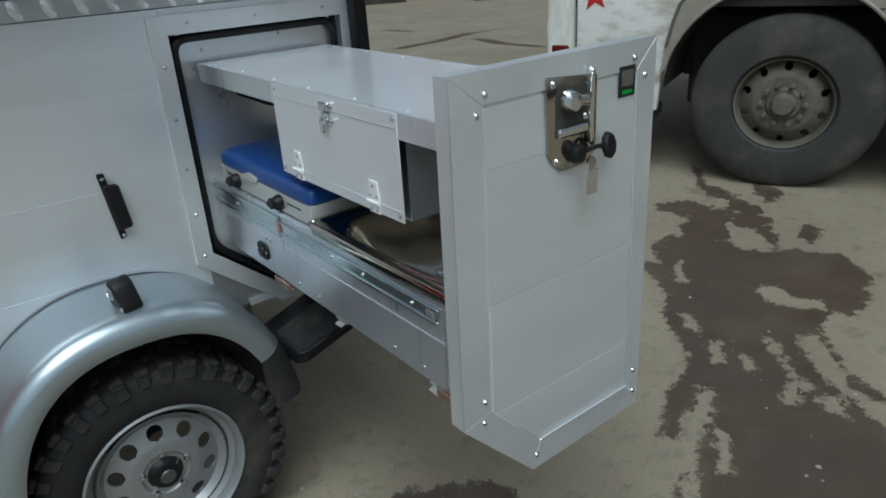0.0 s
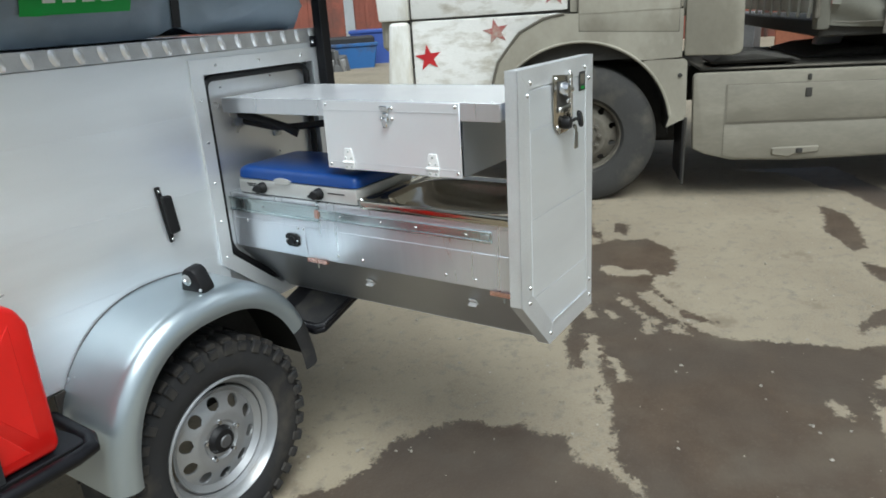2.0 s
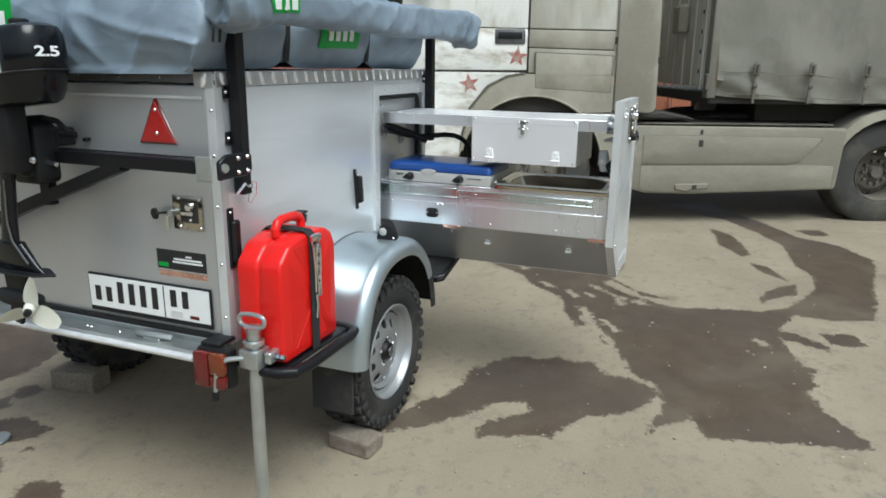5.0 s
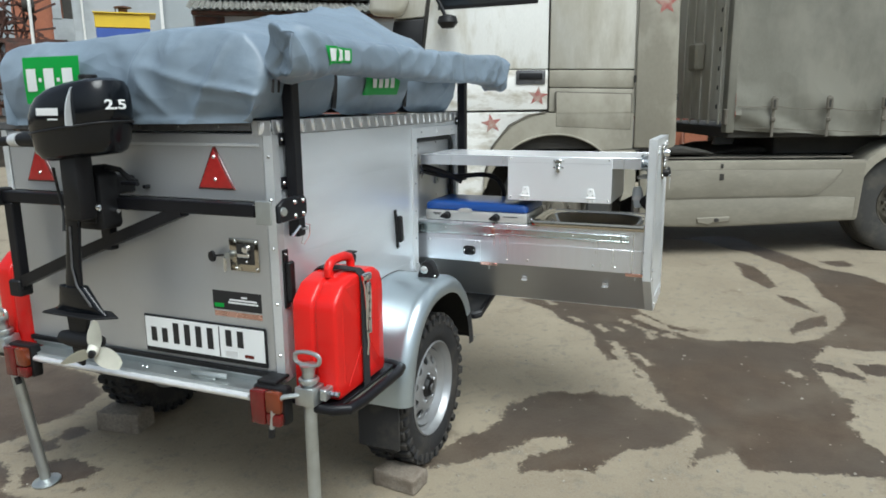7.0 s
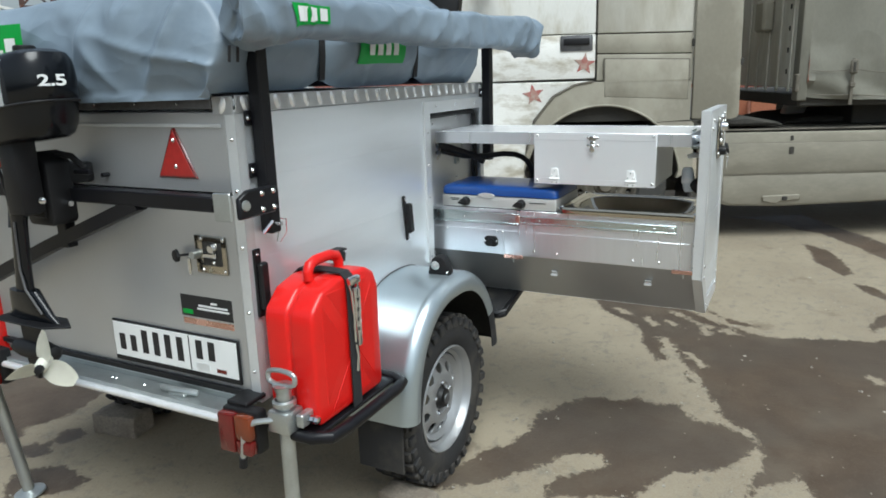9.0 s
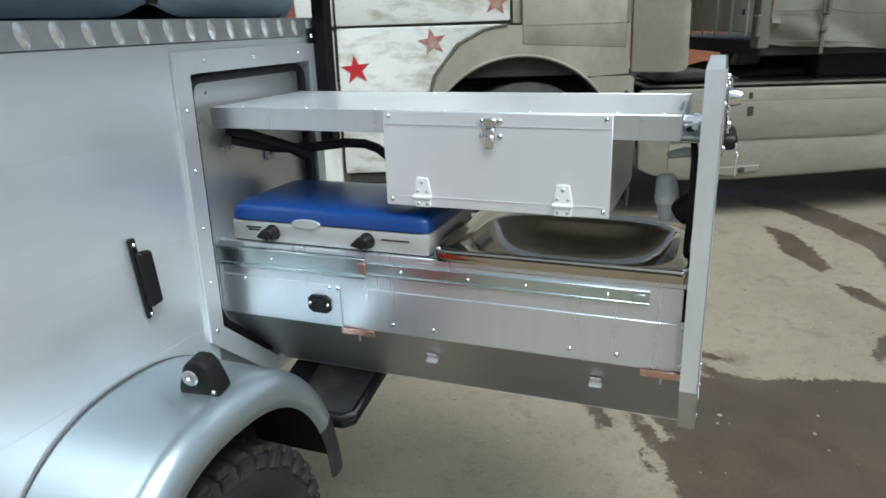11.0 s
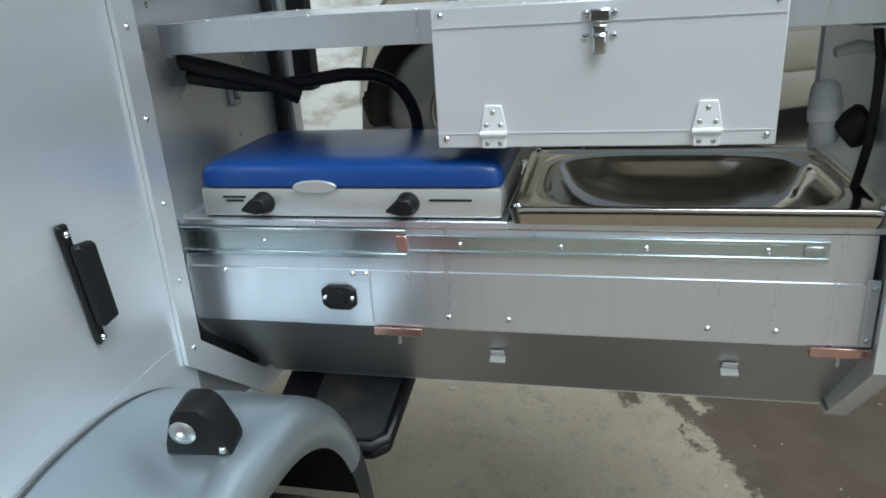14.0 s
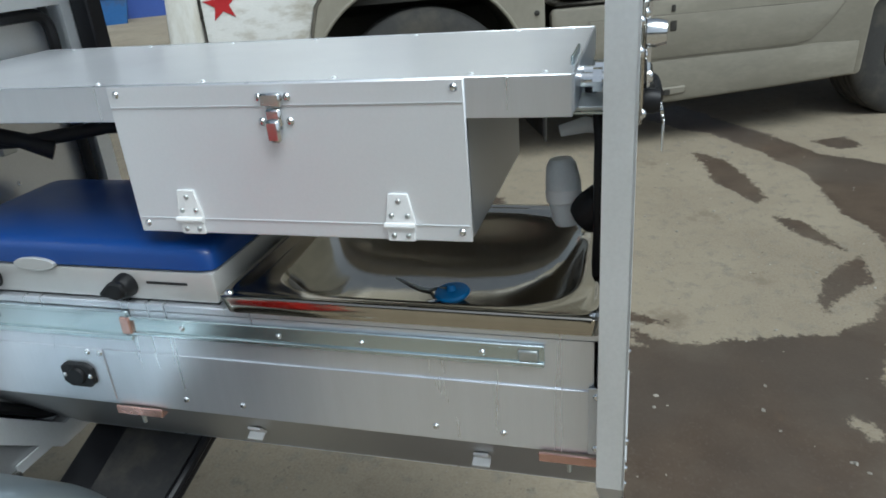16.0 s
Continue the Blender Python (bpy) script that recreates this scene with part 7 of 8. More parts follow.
def reflector(y):
    r = thing("warning_reflector", (-0.01, y, 1.18), "red triangular rear reflector", "reflector", "rear reflectors")
    part("reflector_rim", prism([(y - 0.079, 1.177), (y + 0.079, 1.177), (y + 0.006, 1.321), (y - 0.006, 1.321)], "x", -0.009, -0.0025, 0.003), REDLENS, r)
    part("reflector_face", prism([(y - 0.068, 1.184), (y + 0.068, 1.184), (y, 1.312)], "x", -0.0115, -0.009, 0.001), REFLEX, r)
    for z in (1.212, 1.286):
        part("screw", screw((-0.0115, y, z), (-1, 0, 0), 0.007), CHROME, r)


set_up(-0.118, 0.0, 0.080)
reflector(0.231)
reflector(1.054)

# side handle, lamp, brackets on the near wall
set_up(-0.038, 0.0, 0.042)
handle = thing("door_strap_handle", (0.785, -0.01, 0.86), "black moulded strap handle screwed to the side", "handle")
part("handle_plate", prism([(0.766, 1.035), (0.784, 1.035), (0.802, 0.862), (0.786, 0.858)], "y", -0.010, -0.0005, 0.003), PLASTIC, handle)
part("handle_grip", prism([(0.772, 1.008), (0.808, 1.004), (0.820, 0.890), (0.786, 0.886)], "y", -0.026, -0.008, 0.005), PLASTIC, handle)
screws([(0.776, -0.011, 1.022), (0.794, -0.011, 0.869)], (0, -1, 0), handle, 0.005)
set_up(-0.118, 0.0, 0.098)
corner_handle = thing("corner_latch", (0.03, -0.01, 0.75), "black moulded latch beside the rear corner", "latch")
part("latch_plate", box(0.006, 0.036, -0.012, -0.0045, 0.765, 0.965, 0.003), PLASTIC, corner_handle)
part("latch_grip", box(0.012, 0.046, -0.030, -0.010, 0.785, 0.925, 0.006), PLASTIC, corner_handle)
screws([(0.018, -0.013, 0.95)], (0, -1, 0), corner_handle, 0.005)

set_up()
lamp = thing("side_marker_lamp", (0.682, -0.174, 0.802), "black marker lamp with clear lens on the mudguard", "lamp")
bm = prism([(-0.044, 0.0), (0.044, 0.0), (0.041, 0.020), (0.026, 0.062), (0.013, 0.074), (-0.013, 0.074), (-0.026, 0.062), (-0.041, 0.020)], "y", -0.018, 0.030, 0.007, 2)
LMP = Matrix.Translation((0.685, -0.182, 0.799)) @ Matrix.Rotation(radians(-84), 4, "Z") @ Matrix.Rotation(radians(6), 4, "X")
bm.transform(LMP)
part("lamp_housing", bm, PLASTIC, lamp)
bm = lathe([(0, 0.005), (0.008, 0.0045), (0.015, 0.002), (0.017, 0.0), (0.017, -0.004)], 24, to_axis((-0.012, -0.019, 0.040), (0, -1, 0)))
bm.transform(LMP)
lens = part("lamp_lens", bm, GALV, lamp, "clear ribbed lens")
bm = lathe([(0, 0.009), (0.004, 0.0085), (0.006, 0.004)], 12, to_axis((-0.012, -0.019, 0.040), (0, -1, 0)))
bm.transform(LMP)
part("lamp_bulb", bm, ALU_TREAD, lens)
bm = screw((0.034, -0.019, 0.014), (0, -1, 0), 0.005)
bm.transform(LMP)
part("screw", bm, CHROME, lamp)

# ---------------------------------------------------------------- rear beam, lights, jacks, can trays
set_up(-0.118, 0.005, 0.088)
part("rear_beam", add(box(-0.076, 0.015, 0.06, 1.16, 0.498, 0.503, 0.001), add(box(-0.006, 0.000, 0.02, 1.20, 0.503, 0.540, 0.001), box(-0.076, -0.071, 0.06, 1.16, 0.462, 0.498, 0.001))), GALV, trailer, "galvanised rear cross channel")
part("rear_bar", rod((-0.085, 0.085, 0.482), (-0.085, 1.15, 0.482), 0.012, 14), ALU_TREAD, trailer, "bright steel rear bumper rail")
part("beam_seal", box(-0.020, -0.007, 0.03, 1.21, 0.530, 0.546), PLASTIC, trailer)
screws([(-0.04, y, 0.503) for y in (0.45, 0.58, 0.60)], (0, 0, 1), trailer, 0.006)
part("lamp_bracket", box(-0.085, 0.0, -0.02, 0.055, 0.535, 0.548, 0.003), PLASTIC, trailer)
part("lock_tongue", add(sweep([(-0.045, 0.36, 0.515), (-0.055, 0.33, 0.520), (-0.045, 0.24, 0.520), (-0.035, 0.22, 0.515)], 0.010, 8), box(-0.06, -0.02, 0.255, 0.325, 0.503, 0.512, 0.002)), GALV, trailer)


def tail_light(y):
    t = thing("tail_light", (-0.1, y, 0.40), "square red and amber trailer tail light", "tail light", "tail lights")
    part("light_base", box(-0.100, -0.055, y - 0.064, y + 0.066, 0.404, 0.536, 0.010, 2), PLASTIC, t)
    part("red_lens", box(-0.128, -0.099, y + 0.000, y + 0.060, 0.410, 0.530, 0.008, 2), REDLENS, t, "red ribbed lens")
    part("amber_lens", box(-0.128, -0.099, y - 0.058, y - 0.002, 0.456, 0.530, 0.008, 2), AMBER, t, "amber lens")
    part("red_lens", box(-0.128, -0.099, y - 0.058, y - 0.002, 0.410, 0.454, 0.008, 2), REDLENS, t)


tail_light(-0.004)
tail_light(1.172)


def corner_jack(at, crank, lean=None):
    x, y = at
    z0 = level(x)
    set_up()
    j = thing("corner_jack", (x, y, z0), "galvanised screw-clamped prop stand leg", "prop stand", "corner jacks")
    part("jack_tube", rod((x, y, z0 + 0.012), (x, y, 0.680), 0.0215, 20), GALV, j)
    part("jack_foot", lathe([(0, 0.018), (0.026, 0.018), (0.035, 0.012), (0.056, 0.006), (0.058, 0.0), (0, 0.0)], 28, Matrix.Translation((x, y, z0 + 0.004))), GALV, j)
    loop = [(x - 0.004, y + 0.047 * math.cos(radians(a)), 0.724 + 0.022 * math.copysign(abs(math.sin(radians(a))) ** 0.6, math.sin(radians(a)))) for a in range(0, 360, 12)]
    part("jack_handle", sweep(loop, 0.0075, 8, True), GALV, j)
    part("jack_neck", lathe([(0.021, 0), (0.028, 0.02), (0.030, 0.025), (0.012, 0.026)], 18, Matrix.Translation((x, y, 0.678))), GALV, j)
    c = part("jack_clamp", add(box(x - 0.036, x + 0.036, y - 0.036, y + 0.036, 0.568, 0.632, 0.006, 2), add(lathe([(0.026, 0), (0.034, 0.004), (0.034, 0.016), (0.026, 0.020)], 18, Matrix.Translation((x, y, 0.640))), box(x - 0.010, x + 0.075, y - 0.055 * crank - 0.012, y - 0.055 * crank + 0.012, 0.585, 0.625, 0.004))), GALV, j, "galvanised clamp with a crank")
    part("clamp_crank", sweep([(x - 0.03, y + 0.02 * crank, 0.605), (x - 0.055, y + 0.060 * crank, 0.603), (x - 0.064, y + 0.085 * crank, 0.590), (x - 0.068, y + 0.098 * crank, 0.560), (x - 0.070, y + 0.108 * crank, 0.475)], 0.0085, 8), GALV, c)
    part("crank_grip", rod((x - 0.070, y + 0.106 * crank, 0.490), (x - 0.070, y + 0.109 * crank, 0.460), 0.0115, 10), PLASTIC, c)
    for yy in (-0.058, -0.074, -0.09):
        part("clamp_bolt", lathe([(0, 0.012), (0.010, 0.01), (0.012, 0.0)], 6, to_axis((x + 0.02, y + yy * crank, 0.605), (0, -crank, 0))), CHROME, c)
    if lean:                              # turns the leg about its clamp; the lean is fitted to the camera's view
        p = Matrix.Translation((x, y, 0.600))
        j.matrix_basis = p @ Matrix.Rotation(lean[0], 4, "X") @ Matrix.Rotation(lean[1], 4, "Y") @ p.inverted() @ j.matrix_basis


corner_jack((-0.17, -0.126), 1)
corner_jack((-0.17, 1.312), -1, (-0.060, -0.09))


def can_tray(y0, sgn):
    def Y(d):
        return y0 + sgn * d
    t = part("can_tray", prism([(-0.07, Y(-0.0)), (0.33, Y(-0.0)), (0.36, Y(-0.215)), (-0.07, Y(-0.215))], "z", 0.468, 0.482, 0.003), BLACK, trailer, "black steel jerrycan tray")
    part("tray_tube", sweep([(-0.075, Y(-0.10), 0.472), (-0.072, Y(-0.20), 0.472), (-0.045, Y(-0.245), 0.472), (0.02, Y(-0.255), 0.472), (0.30, Y(-0.255), 0.474), (0.345, Y(-0.245), 0.474), (0.365, Y(-0.20), 0.474), (0.372, Y(-0.02), 0.474)], 0.019, 12), BLACK, t)


set_up(-0.088, -0.008, 0.080)
can_tray(0.0, 1)
can_tray(BW - 0.06, -1)


def jerrycan():
    can = thing("jerrycan", (0.135, -0.12, 0.484), "bright red steel jerrycan strapped on a black tray", "jerrycan", "jerrycans")
    X0, X1, Y0, Y1, Z0, Z1 = -0.043, 0.296, -0.204, -0.035, 0.486, 0.895
    out = [(X0 + 0.012, Z0), (X1 - 0.012, Z0), (X1, Z0 + 0.02), (X1, Z1 - 0.075), (X1 - 0.02, Z1 - 0.03), (X1 - 0.06, Z1 - 0.006), (X0 + 0.13, Z1 - 0.004), (X0 + 0.06, Z1 - 0.022), (X0 + 0.008, Z1 - 0.070), (X0, Z1 - 0.10), (X0, Z0 + 0.02)]
    ym = (Y0 + Y1) / 2
    body = part("can_body", add(prism(out, "y", Y0, ym - 0.002, 0.013, 3), prism(out, "y", ym + 0.002, Y1, 0.013, 3)), RED, can, "", 40)
    ins = [(X0 + (x - X0) * 0.965 + 0.006, Z0 + (z - Z0) * 0.97 + 0.006) for x, z in out]
    part("can_seam", prism(ins, "y", ym - 0.006, ym + 0.006), RED, body)
    # pressed cross on the broad face
    for q in ([(X0 + 0.045, Z0 + 0.05), (X0 + 0.155, Z0 + 0.20), (X0 + 0.045, Z0 + 0.35)], [(X1 - 0.045, Z0 + 0.05), (X1 - 0.155, Z0 + 0.20), (X1 - 0.045, Z0 + 0.35)],
              [(X0 + 0.07, Z0 + 0.03), (X1 - 0.07, Z0 + 0.03), (X0 + 0.18, Z0 + 0.165)], [(X0 + 0.07, Z0 + 0.375), (X1 - 0.07, Z0 + 0.375), (X0 + 0.18, Z0 + 0.235)]):
        part("pressed_panel", prism(q, "y", Y0 - 0.0012, Y0 + 0.001, 0.0010, 1), RED, body)
    part("can_handle", sweep([(X0 + 0.108, ym, Z1 - 0.010), (X0 + 0.104, ym, Z1 + 0.014), (X0 + 0.116, ym, Z1 + 0.032), (X0 + 0.14, ym, Z1 + 0.040), (X0 + 0.21, ym, Z1 + 0.040), (X0 + 0.245, ym, Z1 + 0.030), (X0 + 0.254, ym, Z1 + 0.012), (X0 + 0.254, ym, Z1 - 0.010)], 0.0155, 12), RED, can, "rounded welded carrying handle")
    cap = part("can_cap", lathe([(0, 0.030), (0.022, 0.030), (0.026, 0.024), (0.026, 0.0)], 20, to_axis((X1 - 0.072, ym + 0.015, Z1 + 0.006), (0.25, 0, 1))), PLASTIC, can, "dark spout cap with lever")
    part("cap_lever", box(X1 - 0.092, X1 - 0.042, ym - 0.006, ym + 0.034, Z1 + 0.035, Z1 + 0.042, 0.003), PLASTIC, cap)
    xs = X0 + 0.178
    strap_pts = [(xs, Y1 + 0.004, Z0 + 0.30), (xs, Y1 + 0.006, Z1 - 0.01), (xs, Y1 - 0.01, Z1 + 0.004), (xs, ym, Z1 + 0.006), (xs, Y0 + 0.012, Z1 + 0.003), (xs, Y0 - 0.006, Z1 - 0.014), (xs, Y0 - 0.010, Z1 - 0.06), (xs, Y0 - 0.010, Z0 + 0.10), (xs, Y0 - 0.010, Z0 - 0.002)]
    bm = bmesh.new()
    rings = []
    for i, p in enumerate(strap_pts):
        a, b = Vector(strap_pts[max(0, i - 1)]), Vector(strap_pts[min(len(strap_pts) - 1, i + 1)])
        nn = Vector((1, 0, 0)).cross((b - a).normalized()).normalized() * 0.0022
        rings.append([bm.verts.new(Vector(p) + Vector((sx * 0.021, 0, 0)) + nn * sn) for sx, sn in ((-1, -1), (1, -1), (1, 1), (-1, 1))])
    for a, b in zip(rings, rings[1:]):
        for k in range(4):
            bm.faces.new((a[k], a[(k + 1) % 4], b[(k + 1) % 4], b[k]))
    bmesh.ops.recalc_face_normals(bm, faces=bm.faces)
    strap = part("can_strap", bm, STRAP, can, "black strap with a steel over-centre buckle")
    for sx in (-0.019, 0.019):
        part("strap_wire", sweep([(xs + sx, Y0 - 0.013, Z1 - 0.012), (xs + sx, Y0 - 0.024, Z1 - 0.05), (xs + sx * 0.8, Y0 - 0.026, Z1 - 0.12), (xs + sx * 0.5, Y0 - 0.022, Z1 - 0.205)], 0.0038, 8), CHROME, strap)
    buckle = part("strap_buckle", add(box(xs - 0.024, xs + 0.024, Y0 - 0.030, Y0 - 0.012, Z1 - 0.030, Z1 - 0.006, 0.005, 2), prism([(xs - 0.006, Z1 - 0.040), (xs + 0.018, Z1 - 0.040), (xs + 0.026, Z1 - 0.12), (xs + 0.026, Z1 - 0.225), (xs + 0.008, Z1 - 0.225), (xs - 0.004, Z1 - 0.12)], "y", Y0 - 0.024, Y0 - 0.014, 0.004, 2)), CHROME, strap, "bright steel over-centre buckle")
    for dz in (-0.085, -0.115, -0.145, -0.175):
        part("buckle_slot", box(xs + 0.006, xs + 0.016, Y0 - 0.0265, Y0 - 0.0236, Z1 + dz, Z1 + dz + 0.012, 0.001), TRUCK_DARK, buckle)
    part("strap_tail", sweep([(xs, Y0 - 0.016, Z1 - 0.215), (xs + 0.004, Y0 - 0.018, Z1 - 0.25), (xs + 0.002, Y0 - 0.014, Z1 - 0.30)], 0.006, 8), CHROME, strap)
    return can


can = jerrycan()
copy_thing(can, can.matrix_basis @ Matrix.Translation((0.0, BW + 0.175, 0.0)))

set_up()

# chocks
def chock(x, y, turn, size, label):
    z = level(x, y)
    bm = box(-size[0] / 2, size[0] / 2, -size[1] / 2, size[1] / 2, 0, size[2], 0.008, 2)
    bmesh.ops.subdivide_edges(bm, edges=bm.edges[:], cuts=3, use_grid_fill=True)
    for v in bm.verts:
        v.co += Vector((noise.noise(v.co * 25 + Vector((x, y, 0))), noise.noise(v.co * 25 + Vector((y, 5, 0))), noise.noise(v.co * 25 + Vector((9, x, 0))))) * 0.006
    bm.transform(Matrix.Translation((x, y, z - 0.004)) @ Matrix.Rotation(radians(turn), 4, "Z"))
    single("wheel_chock", bm, BRICK, label, "block", "wheel chocks")


chock(0.415, -0.160, -6, (0.115, 0.20, 0.072), "rough brown concrete block chocking the tyre")
chock(0.40, BW + 0.10, 8, (0.13, 0.235, 0.10), "rough brown concrete block chocking the tyre")


# ---------------------------------------------------------------- yard edge and buildings behind
CONCRETE = material("old_concrete_wall", (0.100, 0.084, 0.066), 0.9, 0, 0.35, 2.2, 0.3, 30, 0.1, dirt=(0.040, 0.034, 0.028), dirt_scale=2.4, dirt_amount=0.6)
RUSTY = material("rusty_steelwork", (0.115, 0.055, 0.042), 0.85, 0.1, 0.35, 3, 0.2, 30, 0.1, dirt=(0.05, 0.04, 0.035), dirt_scale=2, dirt_amount=0.45)
ORANGE = material("orange_brick_cladding", (0.36, 0.135, 0.075), 0.85, 0, 0.12, 2, 0.2, 20, 0.05)
REDWALL = material("rust_red_container_sheet", (0.27, 0.085, 0.055), 0.75, 0, 0.15, 1.2, 0.15, 20, 0.05, dirt=(0.13, 0.06, 0.045), dirt_scale=1.0, dirt_amount=0.4)
GREYBLUE = material("grey_blue_cladding", (0.26, 0.29, 0.32), 0.6, 0, 0.06, 0.6, 0.05, 12, 0.02)
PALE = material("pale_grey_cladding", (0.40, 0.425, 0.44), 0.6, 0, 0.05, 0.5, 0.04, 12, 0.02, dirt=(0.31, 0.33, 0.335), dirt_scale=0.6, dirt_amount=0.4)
# Gable end: the pale cladding with its shade put into the colour.
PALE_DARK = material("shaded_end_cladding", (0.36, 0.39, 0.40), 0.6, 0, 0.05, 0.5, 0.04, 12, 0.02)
PANE = material("bright_facade_glass", (0.86, 0.84, 0.76), 0.14, 0.75, 0.15, 0.35, 0.05, 3, 0.0)
MULLION = material("white_mullion", (0.75, 0.75, 0.72), 0.5, 0, 0.04, 2, 0.03, 20, 0.0)
YELLOW = material("yellow_booth_paint", (0.72, 0.50, 0.03), 0.5, 0, 0.06, 2, 0.05, 20, 0.0)
BOOTHBLUE = material("blue_booth_paint", (0.05, 0.10, 0.36), 0.5, 0, 0.06, 2, 0.05, 20, 0.0)
BINBLUE = material("blue_skip_paint", (0.03, 0.13, 0.36), 0.55, 0, 0.1, 2, 0.1, 30, 0.02, dirt=(0.06, 0.07, 0.10), dirt_scale=2, dirt_amount=0.4)
ROOFING = material("corrugated_roof_sheet", (0.46, 0.46, 0.42), 0.7, 0, 0.1, 0.8, 0.1, 12, 0.02, dirt=(0.30, 0.29, 0.26), dirt_scale=0.8, dirt_amount=0.5)
SCRAP = [material("scrap_" + n, c, 0.6, 0.2, 0.2, 4, 0.15, 30, 0.05) for n, c in (("grey", (0.13, 0.13, 0.13)), ("white", (0.34, 0.34, 0.335)), ("black", (0.03, 0.03, 0.032)), ("brown", (0.12, 0.08, 0.055)))]
BOARD = [material("weathered_board_" + n, c, 0.85, 0, 0.3, 3, 0.2, 40, 0.08) for n, c in (("brown", (0.10, 0.064, 0.04)), ("grey", (0.13, 0.11, 0.09)), ("dark", (0.055, 0.042, 0.034)))]
GB = 0.085


def facing(ax, ay, bx, by):
    """Pose of a front that runs from a to b (seen left to right); local x along it, y away from the yard. Returns pose and length."""
    a, b = Vector((ax, ay, 0)), Vector((bx, by, 0))
    d = (b - a).normalized()
    m = Matrix(((d.x, -d.y, 0, ax), (d.y, d.x, 0, ay), (0, 0, 1, GB), (0, 0, 0, 1)))
    return m, (b - a).length


def house(name, label, category, a, b, kind=""):
    m, length = facing(*a, *b)
    ob = new(name)
    ob.matrix_basis = m
    tagged(ob, label, category, "", kind)

    def put(pname, bm, mat, plabel="", parent=None):
        bm.transform(m)
        return part(pname, bm, mat, parent or ob, plabel)
    return ob, length, put


# low concrete yard wall with slabs and a rail on top
_, L, put = house("yard_wall", "grimy low concrete wall with rails along its top", "wall", (-6.0, 22.5), (11.2, 13.4), "structure")
n_s = 12
for i in range(n_s):
    put("wall_slab", box(L * i / n_s + 0.02, L * (i + 1) / n_s - 0.02, 0.0, 0.25, -0.05, 1.28 + 0.05 * math.sin(i * 2.3), 0.02), CONCRETE)
    put("wall_post", box(L * i / n_s - 0.09, L * i / n_s + 0.09, -0.05, 0.0, -0.05, 1.40, 0.02), CONCRETE)
put("wall_rail", box(0, L, 0.05, 0.13, 1.42, 1.50), RUSTY)
for k in range(9):                       # boards leaning and lying along the wall
    x = L * (0.60 + 0.04 * k)
    put("wall_board", sweep([(x, -0.10, 1.05 + 0.10 * math.sin(k * 2.1)), (x + 1.5, -0.10, 1.12 + 0.14 * math.sin(k * 1.7 + 1))], 0, flat=(0.05, 0.07)), BOARD[k % 3])
    put("wall_board", sweep([(x, -0.16, 0.02), (x + 0.35 * math.sin(k * 1.3), -0.08, 1.0 + 0.2 * math.sin(k))], 0, flat=(0.07, 0.05)), BOARD[(k + 1) % 3])
put("wall_plank", box(L * 0.55, L * 0.95, -0.25, 0.2, 1.50, 1.56), RUSTY)
put("wall_plank", prism([(L * 0.72, 1.5), (L * 0.98, 2.2), (L * 0.98, 2.3), (L * 0.72, 1.6)], "y", 0.4, 0.6), RUSTY)

# glazed facade
_, L, put = house("glass_building", "bright glazed office facade with white mullions", "building", (12.0, 59.5), (30.2, 48.95))
put("building_core", box(0, L, 0.25, 9, 0, 16), PALE)
cols, rws = 11, 8
for i in range(cols):
    for j in range(rws):
        x0, x1, z0, z1 = L * i / cols + 0.12, L * (i + 1) / cols - 0.12, 0.4 + 1.9 * j, 0.4 + 1.9 * (j + 1) - 0.16
        put("window_pane", box(x0, x1, 0.05, 0.12, z0, z1), PANE)
for i in range(cols + 1):
    put("mullion", box(L * i / cols - 0.12, L * i / cols + 0.12, -0.08, 0.25, 0, 15.7), MULLION)
for j in range(rws + 1):
    put("transom", box(0, L, -0.02, 0.2, 0.24 + 1.9 * j, 0.4 + 1.9 * j), MULLION)

_, L, put = house("brick_pier_building", "orange brick pier beside the glazed facade", "building", (27.0, 45.0), (28.2, 44.2))
put("pier", box(0, 0.85, 0, 1.5, 0, 6.2, 0.03), ORANGE)
put("pier_base", box(0, 2.2, 0.4, 1.5, 0, 2.2, 0.03), ORANGE)
put("pier_sign", box(0.9, 1.3, 0.33, 0.4, 1.7, 2.1), WHITE)

_, L, put = house("grey_shed", "grey-blue sheet metal shed with sloping roof", "building", (26.0, 42.1), (29.4, 39.8))
put("shed_wall", prism([(0, 0), (L, 0), (L, 5.0), (0, 6.1)], "y", 0, 4), GREYBLUE)
put("shed_roof", prism([(-0.1, 6.1), (L + 0.1, 5.0), (L + 0.1, 5.16), (-0.1, 6.26)], "y", -0.2, 4.2), MULLION)
put("shed_window", box(0.15, 1.15, -0.04, 0.02, 3.1, 3.7), TRUCK_DARK)

# lattice crane
_, L, put = house("lattice_crane", "rusty lattice crane tower in front of buildings", "crane", (24.7, 38.2), (28.6, 35.3))
legs = [(0.0, 0.0), (1.55, 0.0), (0.0, 1.5), (1.55, 1.5)]
for x, y in legs:
    put("tower_leg", box(x - 0.09, x + 0.09, y - 0.09, y + 0.09, -0.1, 13), RUSTY)
for k in range(8):
    z = 1.2 + 1.55 * k
    put("tower_brace", sweep([(0, -0.05, z), (1.55, -0.05, z + 1.5)], 0, flat=(0.10, 0.10)), RUSTY)
    put("tower_brace", sweep([(1.55, 1.5, z), (0, 1.5, z + 1.5)], 0, flat=(0.10, 0.10)), RUSTY)
    put("tower_rung", sweep([(0, 0, z), (1.55, 0, z)], 0, flat=(0.09, 0.09)), RUSTY)
